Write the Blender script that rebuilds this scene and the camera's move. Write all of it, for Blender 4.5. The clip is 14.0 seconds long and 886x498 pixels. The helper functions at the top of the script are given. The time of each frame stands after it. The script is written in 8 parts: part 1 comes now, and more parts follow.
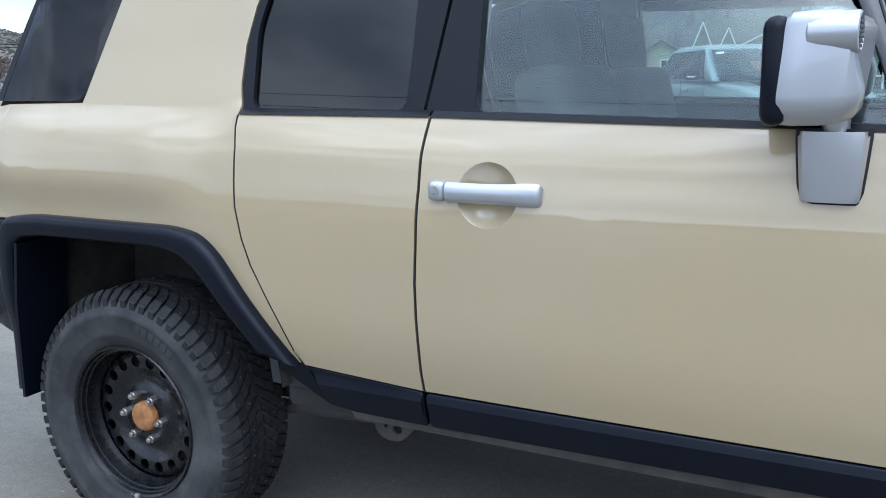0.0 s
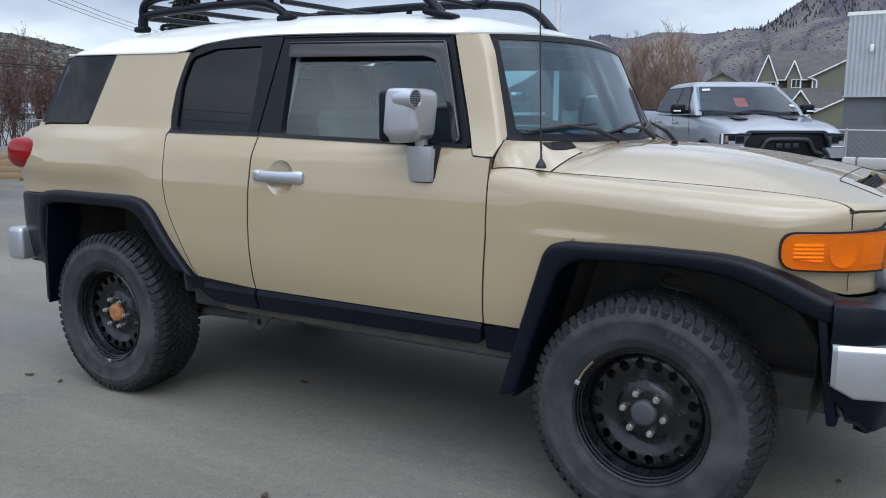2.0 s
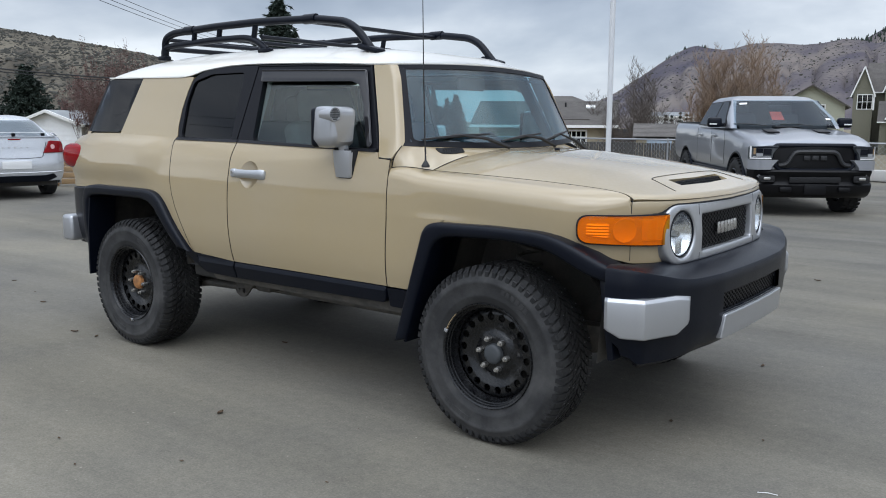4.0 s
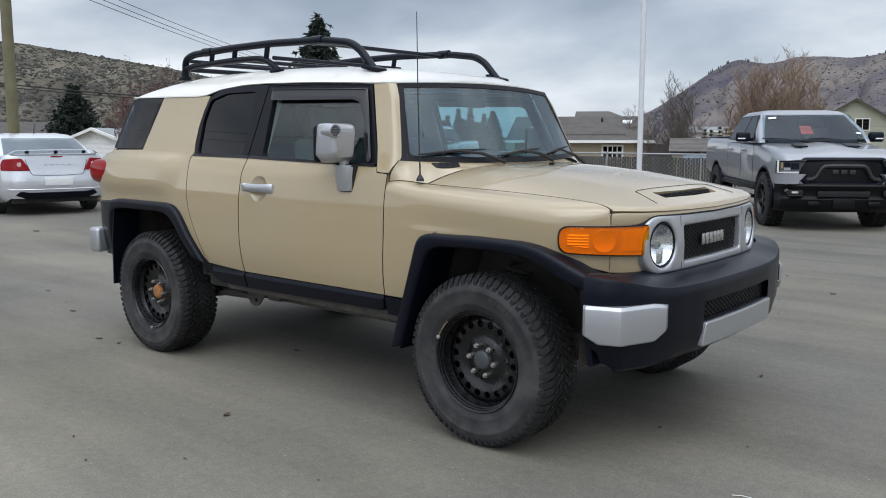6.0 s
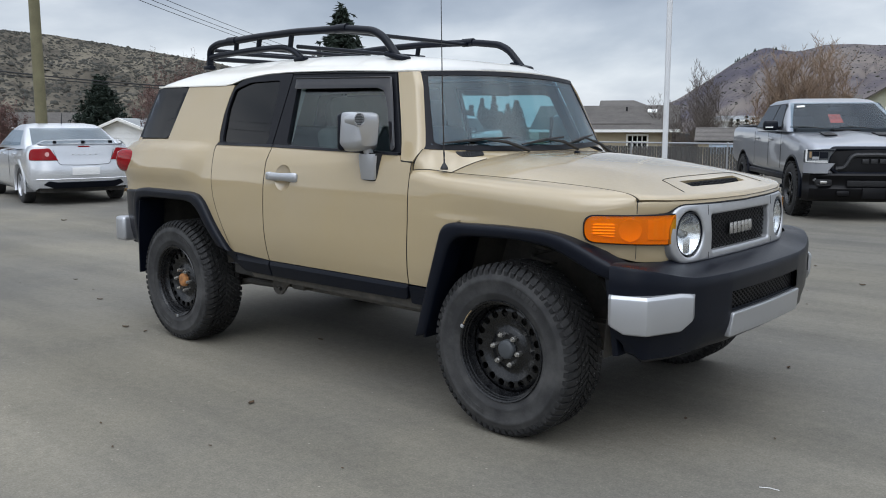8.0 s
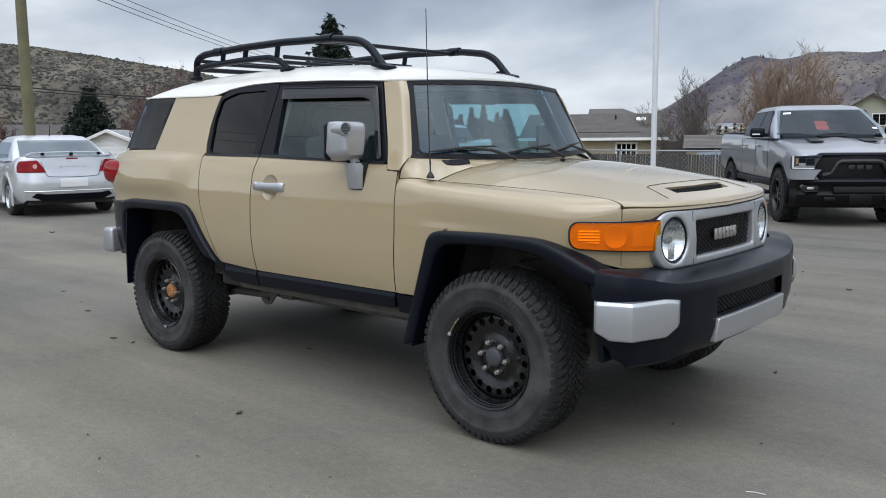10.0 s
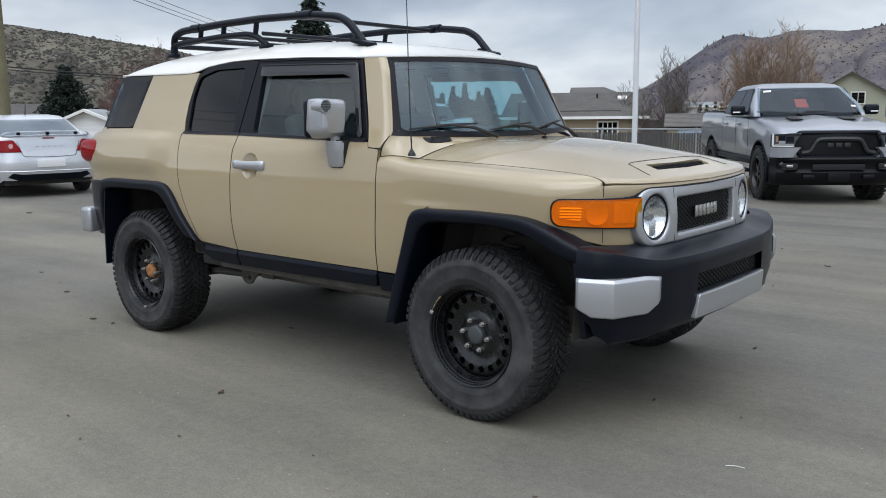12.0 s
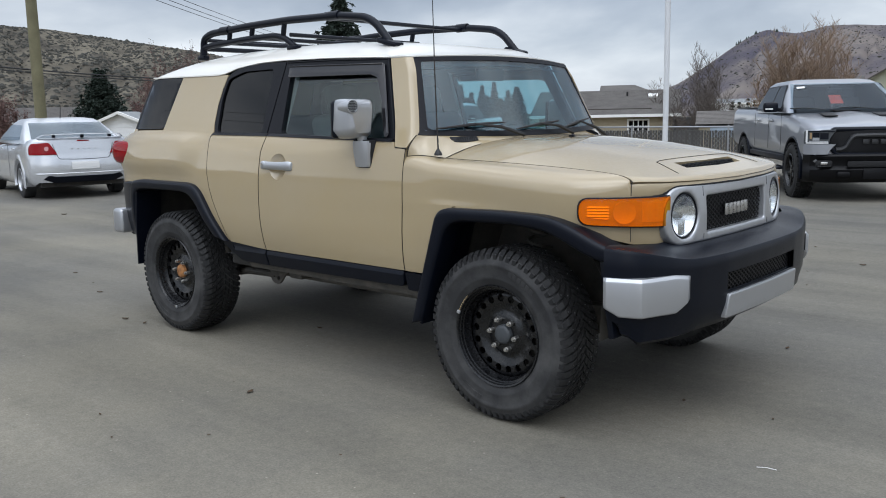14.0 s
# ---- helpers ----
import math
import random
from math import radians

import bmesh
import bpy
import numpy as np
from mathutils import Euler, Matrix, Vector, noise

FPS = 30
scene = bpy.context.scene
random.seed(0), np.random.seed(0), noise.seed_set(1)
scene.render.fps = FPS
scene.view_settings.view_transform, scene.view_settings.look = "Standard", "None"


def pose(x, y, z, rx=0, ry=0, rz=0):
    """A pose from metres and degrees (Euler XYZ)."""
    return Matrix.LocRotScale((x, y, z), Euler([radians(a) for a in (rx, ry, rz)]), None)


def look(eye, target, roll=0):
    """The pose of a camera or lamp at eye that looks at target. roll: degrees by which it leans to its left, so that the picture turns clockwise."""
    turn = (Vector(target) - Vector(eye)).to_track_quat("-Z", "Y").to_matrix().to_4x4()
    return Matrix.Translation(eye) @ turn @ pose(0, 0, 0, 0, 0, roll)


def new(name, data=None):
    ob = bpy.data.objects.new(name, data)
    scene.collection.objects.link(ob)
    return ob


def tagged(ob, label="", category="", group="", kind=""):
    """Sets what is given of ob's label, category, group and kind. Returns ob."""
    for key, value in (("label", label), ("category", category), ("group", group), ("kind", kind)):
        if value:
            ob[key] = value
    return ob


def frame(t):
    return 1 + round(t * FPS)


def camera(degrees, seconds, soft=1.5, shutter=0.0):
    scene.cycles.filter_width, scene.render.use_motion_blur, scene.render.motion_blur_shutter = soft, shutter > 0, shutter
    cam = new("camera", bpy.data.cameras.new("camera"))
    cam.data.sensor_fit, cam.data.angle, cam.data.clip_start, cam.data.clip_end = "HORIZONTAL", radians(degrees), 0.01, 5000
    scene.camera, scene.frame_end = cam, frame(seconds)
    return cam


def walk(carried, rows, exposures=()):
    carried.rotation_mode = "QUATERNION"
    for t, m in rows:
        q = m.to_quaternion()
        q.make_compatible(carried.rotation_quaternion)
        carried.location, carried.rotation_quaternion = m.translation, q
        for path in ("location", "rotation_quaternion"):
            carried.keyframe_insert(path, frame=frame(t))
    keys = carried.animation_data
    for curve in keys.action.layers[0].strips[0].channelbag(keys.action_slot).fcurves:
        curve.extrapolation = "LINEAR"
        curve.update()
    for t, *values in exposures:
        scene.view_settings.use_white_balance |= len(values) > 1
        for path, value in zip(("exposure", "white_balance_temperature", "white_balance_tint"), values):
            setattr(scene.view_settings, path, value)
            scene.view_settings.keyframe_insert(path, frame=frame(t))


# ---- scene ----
cam = camera(55.0, 14.0, soft=1.0)
PATH = [
    (0, (1.895, -2.599, 1.358), (1.002, -0.851, 0.972), -1.0),
    (0.5, (2.259, -2.89, 1.336), (1.334, -1.153, 0.979), -0.3),
    (1, (2.731, -3.102, 1.351), (1.761, -1.386, 1.007), -0.0),
    (1.5, (3.166, -3.346, 1.374), (2.173, -1.643, 1.039), -0.2),
    (2, (3.538, -3.534, 1.393), (2.506, -1.852, 1.068), 0.1),
    (2.5, (3.913, -3.613, 1.395), (2.837, -1.957, 1.08), 0.5),
    (2.7, (4.043, -3.684, 1.401), (2.955, -2.036, 1.079), 0.5),
    (4.8, (4.947, -3.885, 1.401), (3.667, -2.372, 1.134), 0.2),
    (5, (4.974, -3.877, 1.397), (3.677, -2.376, 1.137), 0.2),
    (5.5, (4.987, -3.876, 1.402), (3.654, -2.407, 1.15), -0.1),
    (6, (4.992, -3.87, 1.401), (3.712, -2.356, 1.139), 0.0),
    (6.5, (4.986, -3.863, 1.401), (3.708, -2.348, 1.133), 0.0),
    (7, (4.982, -3.852, 1.395), (3.675, -2.363, 1.127), -0.2),
    (7.5, (4.977, -3.861, 1.395), (3.658, -2.385, 1.109), -0.1),
    (10, (5.001, -3.856, 1.391), (3.696, -2.364, 1.127), -0.5),
    (10.5, (5.005, -3.852, 1.392), (3.741, -2.325, 1.129), -0.6),
    (11, (4.999, -3.851, 1.379), (3.756, -2.307, 1.11), -0.3),
    (11.5, (4.989, -3.859, 1.377), (3.735, -2.332, 1.07), -0.1),
    (12, (4.996, -3.848, 1.382), (3.727, -2.334, 1.07), -0.6),
    (12.5, (4.996, -3.826, 1.38), (3.714, -2.325, 1.056), -1.5),
    (13, (4.996, -3.817, 1.38), (3.699, -2.329, 1.059), -1.8),
    (13.5, (5.0, -3.826, 1.378), (3.69, -2.349, 1.059), -1.6),
    (14, (5.003, -3.834, 1.381), (3.681, -2.366, 1.069), -1.1),
]
walk(cam, [(t, look(eye, target, roll)) for t, eye, target, roll in PATH],
     exposures=[(0, 0.63, 5400, 10), (0.5, 0.43, 5420, 10), (1, 0.26, 5500, 10), (1.5, 0.13, 5640, 10), (2, 0.14, 5750, 10), (2.7, 0.12, 5880, 10), (4.8, 0.08, 6190, 10), (6.5, 0.07, 6230, 10), (10.5, 0.07, 6230, 10), (12.5, 0.05, 6190, 10), (14, 0.05, 6180, 10)])

# ---- world, sun ----
world = bpy.data.worlds.new("overcast_sky")
scene.world = world
world.use_nodes = True
wn, wl = world.node_tree.nodes, world.node_tree.links
wn.clear()
w_out = wn.new("ShaderNodeOutputWorld")
w_bg = wn.new("ShaderNodeBackground")
w_bg.inputs["Strength"].default_value = 0.13
w_sky = wn.new("ShaderNodeTexSky")
w_sky.sky_type = "NISHITA"
w_sky.sun_disc = False
w_sky.sun_elevation, w_sky.sun_rotation = radians(42), radians(150)
w_co = wn.new("ShaderNodeTexCoord")
w_map = wn.new("ShaderNodeMapping")
w_map.inputs["Scale"].default_value, w_map.inputs["Location"].default_value = (1.0, 1.0, 2.6), (2.7, 0.6, 0.3)
w_n1 = wn.new("ShaderNodeTexNoise")
w_n1.inputs["Scale"].default_value, w_n1.inputs["Detail"].default_value = 2.6, 10
w_n1.inputs["Roughness"].default_value, w_n1.inputs["Distortion"].default_value = 0.5, 0.15
w_ramp = wn.new("ShaderNodeValToRGB")
for i, (p, c) in enumerate(((0.34, (3.3, 3.7, 4.4)), (0.45, (4.7, 5.1, 5.75)), (0.54, (6.6, 6.9, 7.3)), (0.65, (9.8, 9.9, 10.0)))):
    e = w_ramp.color_ramp.elements[i] if i < 2 else w_ramp.color_ramp.elements.new(p)
    e.position, e.color = p, (*(v / 10 for v in c), 1)
w_scale = wn.new("ShaderNodeVectorMath")
w_scale.operation = "SCALE"
w_mix = wn.new("ShaderNodeMix")
w_mix.data_type = "RGBA"
w_mix.inputs["Factor"].default_value = 0.88
wl.new(w_co.outputs["Generated"], w_map.inputs["Vector"])
wl.new(w_map.outputs["Vector"], w_n1.inputs["Vector"])
wl.new(w_n1.outputs["Fac"], w_ramp.inputs["Fac"])
wl.new(w_ramp.outputs["Color"], w_scale.inputs[0])
wl.new(w_sky.outputs["Color"], w_mix.inputs["A"])
# broken cloud: pale along the horizon, heavy grey at middle height, bright overhead
w_sep = wn.new("ShaderNodeSeparateXYZ")
w_up = wn.new("ShaderNodeValToRGB")
for i, (p, v) in enumerate(((0.0, 9.0), (0.04, 8.6), (0.10, 7.6), (0.20, 6.8), (0.32, 6.5), (0.48, 7.8), (0.72, 16.0), (1.0, 26.0))):
    e = w_up.color_ramp.elements[i] if i < 2 else w_up.color_ramp.elements.new(p)
    e.position, e.color = p, (v / 26, v / 26, v / 26, 1)
w_lift = wn.new("ShaderNodeMath")
w_lift.operation = "MULTIPLY"
w_lift.inputs[1].default_value = 26.0
wl.new(w_co.outputs["Generated"], w_sep.inputs["Vector"])
wl.new(w_sep.outputs["Z"], w_up.inputs["Fac"])
wl.new(w_up.outputs["Color"], w_lift.inputs[0])
w_sunward = wn.new("ShaderNodeVectorMath")
w_sunward.operation = "DOT_PRODUCT"
w_sunward.inputs[1].default_value = (0.30, -0.95, 0.0)
w_side = wn.new("ShaderNodeMapRange")
w_side.interpolation_type = "SMOOTHSTEP"
for key, v in (("From Min", -0.2), ("From Max", 1.0), ("To Min", 1.0), ("To Max", 1.8)):
    w_side.inputs[key].default_value = v
w_total = wn.new("ShaderNodeMath")
w_total.operation = "MULTIPLY"
wl.new(w_co.outputs["Generated"], w_sunward.inputs[0])
wl.new(w_sunward.outputs["Value"], w_side.inputs["Value"])
wl.new(w_lift.outputs[0], w_total.inputs[0])
wl.new(w_side.outputs["Result"], w_total.inputs[1])
wl.new(w_total.outputs[0], w_scale.inputs["Scale"])
wl.new(w_scale.outputs["Vector"], w_mix.inputs["B"])
wl.new(w_mix.outputs["Result"], w_bg.inputs["Color"])
wl.new(w_bg.outputs["Background"], w_out.inputs["Surface"])
sun = new("sun", bpy.data.lights.new("sun", "SUN"))
sun.data.energy, sun.data.angle, sun.data.color = 0.65, radians(60), (1.0, 0.98, 0.95)
sun.matrix_world = look((5, -8, 14), (0, 0, 0))


# ---- materials ----
def material(name, colour, rough=0.5, metal=0.0, vary=0.06, scale=6.0, fine=60.0, bump=0.0, coat=0.0, dirt=None, dirt_amount=0.0, dirt_scale=2.0, spec=0.5, piece=0.0):
    """Principled paint, plastic, metal or stone with two scales of variation, and dirt with a shape of its own."""
    m = bpy.data.materials.new(name)
    m.use_nodes = True
    n, l = m.node_tree.nodes, m.node_tree.links
    b = n["Principled BSDF"]
    b.inputs["Metallic"].default_value = metal
    b.inputs["Specular IOR Level"].default_value = spec
    b.inputs["Coat Weight"].default_value, b.inputs["Coat Roughness"].default_value = coat, 0.03
    b.inputs["Coat IOR"].default_value = 1.7
    co = n.new("ShaderNodeTexCoord")
    big, small = n.new("ShaderNodeTexNoise"), n.new("ShaderNodeTexNoise")
    big.inputs["Scale"].default_value, big.inputs["Detail"].default_value = scale, 5
    small.inputs["Scale"].default_value, small.inputs["Detail"].default_value = fine, 4
    for t in (big, small):
        l.new(co.outputs["Object"], t.inputs["Vector"])
    add = n.new("ShaderNodeMath")
    add.operation = "ADD"
    l.new(big.outputs["Fac"], add.inputs[0])
    l.new(small.outputs["Fac"], add.inputs[1])
    span = n.new("ShaderNodeMapRange")
    span.inputs["From Min"].default_value, span.inputs["From Max"].default_value = 0.6, 1.4
    span.inputs["To Min"].default_value, span.inputs["To Max"].default_value = 1 - vary, 1 + vary
    l.new(add.outputs[0], span.inputs["Value"])
    value = span.outputs["Result"]
    if piece:
        info = n.new("ShaderNodeObjectInfo")
        pr = n.new("ShaderNodeMapRange")
        pr.inputs["To Min"].default_value, pr.inputs["To Max"].default_value = 1 - piece, 1 + piece
        l.new(info.outputs["Random"], pr.inputs["Value"])
        mul = n.new("ShaderNodeMath")
        mul.operation = "MULTIPLY"
        l.new(value, mul.inputs[0])
        l.new(pr.outputs["Result"], mul.inputs[1])
        value = mul.outputs[0]
    tint = n.new("ShaderNodeVectorMath")
    tint.operation = "SCALE"
    tint.inputs[0].default_value = colour
    l.new(value, tint.inputs["Scale"])
    result = tint.outputs["Vector"]
    rr = n.new("ShaderNodeMapRange")
    rr.inputs["From Min"].default_value, rr.inputs["From Max"].default_value = 0.3, 0.7
    rr.inputs["To Min"].default_value, rr.inputs["To Max"].default_value = max(0.02, rough - 0.06), min(1, rough + 0.06)
    l.new(small.outputs["Fac"], rr.inputs["Value"])
    l.new(rr.outputs["Result"], b.inputs["Roughness"])
    if dirt:
        dn = n.new("ShaderNodeTexNoise")
        dn.inputs["Scale"].default_value, dn.inputs["Detail"].default_value, dn.inputs["Roughness"].default_value = dirt_scale, 8, 0.65
        l.new(co.outputs["Object"], dn.inputs["Vector"])
        dr = n.new("ShaderNodeMapRange")
        dr.inputs["From Min"].default_value, dr.inputs["From Max"].default_value = 0.42, 0.68
        dr.inputs["To Max"].default_value = dirt_amount
        l.new(dn.outputs["Fac"], dr.inputs["Value"])
        mx = n.new("ShaderNodeMix")
        mx.data_type = "RGBA"
        l.new(dr.outputs["Result"], mx.inputs["Factor"])
        l.new(result, mx.inputs["A"])
        mx.inputs["B"].default_value = (*dirt, 1)
        result = mx.outputs["Result"]
    l.new(result, b.inputs["Base Color"])
    if bump:
        bp = n.new("ShaderNodeBump")
        bp.inputs["Strength"].default_value, bp.inputs["Distance"].default_value = min(1, bump), 0.004
        l.new(add.outputs[0], bp.inputs["Height"])
        l.new(bp.outputs["Normal"], b.inputs["Normal"])
    return m


def glass(name, tint, gloss=1.45):
    """Thin pane: tinted see-through with a mirror gloss that grows at glancing angles."""
    m = bpy.data.materials.new(name)
    m.use_nodes = True
    n, l = m.node_tree.nodes, m.node_tree.links
    n.clear()
    out, mix = n.new("ShaderNodeOutputMaterial"), n.new("ShaderNodeMixShader")
    tr, gl, fr = n.new("ShaderNodeBsdfTransparent"), n.new("ShaderNodeBsdfGlossy"), n.new("ShaderNodeLayerWeight")
    tr.inputs["Color"].default_value = (*tint, 1)
    gl.inputs["Roughness"].default_value = 0.012
    fr.inputs["Blend"].default_value = 0.5
    f0 = ((gloss - 1) / (gloss + 1)) ** 2
    pw, ml = n.new("ShaderNodeMath"), n.new("ShaderNodeMath")
    pw.operation, ml.operation = "POWER", "MULTIPLY_ADD"
    pw.inputs[1].default_value = 5.0
    ml.inputs[1].default_value, ml.inputs[2].default_value = 1 - f0, f0
    l.new(fr.outputs["Facing"], pw.inputs[0])
    l.new(pw.outputs[0], ml.inputs[0])
    l.new(ml.outputs[0], mix.inputs["Fac"])
    l.new(tr.outputs["BSDF"], mix.inputs[1])
    l.new(gl.outputs["BSDF"], mix.inputs[2])
    l.new(mix.outputs["Shader"], out.inputs["Surface"])
    return m


def lens(name, colour, rough=0.12):
    """Moulded coloured lamp plastic."""
    m = material(name, colour, rough, vary=0.05, scale=20, coat=0.22)
    b = m.node_tree.nodes["Principled BSDF"]
    b.inputs["Coat IOR"].default_value = 1.6
    b.inputs["Specular IOR Level"].default_value = 0.1
    b.inputs["Transmission Weight"].default_value = 0.05
    b.inputs["IOR"].default_value = 1.49
    return m


PAINT = material("beige_car_paint", (0.372, 0.294, 0.170), 0.5, vary=0.02, coat=1.0, spec=0.2, dirt=(0.36, 0.31, 0.235), dirt_amount=0.25, dirt_scale=1.4)
WHITE_ROOF = material("white_roof_paint", (0.76, 0.74, 0.68), 0.42, vary=0.02, coat=0.7, dirt=(0.62, 0.59, 0.52), dirt_amount=0.18, dirt_scale=1.2)
TRIM = material("black_moulded_plastic", (0.0030, 0.0045, 0.0095), 0.33, vary=0.12, fine=220, bump=0.05, dirt=(0.010, 0.0120, 0.0165), dirt_amount=0.25, dirt_scale=3.5, spec=0.19)
DOOR_BLACK = material("satin_black_window_frame", (0.007, 0.0075, 0.0105), 0.42, vary=0.08, spec=0.19)
VISOR = material("smoked_gloss_plastic", (0.012, 0.011, 0.013), 0.18, vary=0.03, coat=0.5, spec=0.4)
SILVER = material("silver_painted_plastic", (0.45, 0.46, 0.48), 0.36, metal=0.7, vary=0.03, fine=300, coat=0.5)
RUBBER = material("weathered_tyre_rubber", (0.028, 0.0282, 0.0290), 0.7, vary=0.25, scale=9, fine=120, bump=0.25, spec=0.25, dirt=(0.092, 0.090, 0.087), dirt_amount=0.65, dirt_scale=5)
TREAD = material("tread_rubber", (0.013, 0.0133, 0.0140), 0.65, spec=0.3, vary=0.2, fine=150, bump=0.2, dirt=(0.045, 0.043, 0.041), dirt_amount=0.4, dirt_scale=12)
STEEL_BLACK = material("black_painted_steel_wheel", (0.0045, 0.0048, 0.0058), 0.27, vary=0.15, scale=14, spec=0.5, dirt=(0.012, 0.012, 0.0120), dirt_amount=0.25, dirt_scale=9)
CHROME = material("worn_zinc_nut", (0.50, 0.49, 0.47), 0.3, metal=0.9, vary=0.2, scale=90)
RUST = material("rusty_orange_cap", (0.36, 0.16, 0.05), 0.75, vary=0.3, scale=30, bump=0.4, dirt=(0.16, 0.07, 0.03), dirt_amount=0.8, dirt_scale=40)
BARE = material("scuffed_bare_metal", (0.48, 0.36, 0.20), 0.5, metal=0.4, vary=0.25, scale=60)
CAP_GREY = material("dark_grey_hub_cap", (0.05, 0.055, 0.06), 0.5, vary=0.1, scale=30)
STUD = material("steel_stud", (0.16, 0.16, 0.16), 0.45, metal=0.8)
UNDER = material("dirty_underbody", (0.026, 0.025, 0.023), 0.85, vary=0.3, scale=8, bump=0.4, dirt=(0.085, 0.075, 0.062), dirt_amount=0.6, dirt_scale=6)
FRAME_RUST = material("frame_steel_with_dust", (0.055, 0.052, 0.047), 0.8, vary=0.3, scale=14, bump=0.4, dirt=(0.11, 0.097, 0.08), dirt_amount=0.7, dirt_scale=9)
LINER = material("dusty_wheel_liner", (0.055, 0.052, 0.047), 0.9, vary=0.3, scale=7, bump=0.4, dirt=(0.105, 0.094, 0.079), dirt_amount=0.8, dirt_scale=5)
CABIN = material("dark_grey_cabin_trim", (0.035, 0.037, 0.042), 0.75, vary=0.1, fine=160)
CABIN_LIGHT = material("pale_grey_headliner", (0.42, 0.42, 0.41), 0.9, vary=0.06, fine=150)
HEADLINER = material("grey_headliner_cloth", (0.15, 0.155, 0.165), 0.95, vary=0.06, fine=150)
CLOTH = material("charcoal_seat_cloth", (0.07, 0.075, 0.085), 0.95, vary=0.15, fine=260, bump=0.3)
MESH_BLACK = material("black_grille_mesh", (0.005, 0.005, 0.006), 0.4, vary=0.1, spec=0.2)
# near-black for gaskets and pipes; also stands for shade in gaps and openings
DARK = material("black_parts_and_recess_shade", (0.006, 0.006, 0.007), 0.8, vary=0.1)
AMBER = glass("amber_lamp_cover", (1.0, 0.62, 0.02), 1.45)
AMBER_BACK = material("silvered_lamp_reflector", (0.97, 0.96, 0.93), 0.34, metal=0.35, vary=0.03, spec=0.5)
LAMP_SHELL = material("dull_lamp_housing", (0.74, 0.72, 0.67), 0.4, vary=0.05, spec=0.5)
RED = lens("red_lamp_lens", (0.24, 0.0015, 0.005))
CLEAR = glass("clear_headlamp_lens", (0.93, 0.95, 0.96), 1.5)
MIRROR_BOWL = material("headlamp_reflector", (0.86, 0.87, 0.88), 0.24, metal=1.0, vary=0.05)
GLASS_CLEAR = glass("green_tinted_glass", (0.60, 0.79, 0.87), 1.88)
GLASS_DOOR = glass("door_glass", (0.82, 0.90, 0.87), 1.72)
GLASS_DARK = glass("privacy_glass", (0.075, 0.10, 0.15), 1.60)
ANT = material("matt_black_rubber", (0.014, 0.014, 0.015), 0.6)


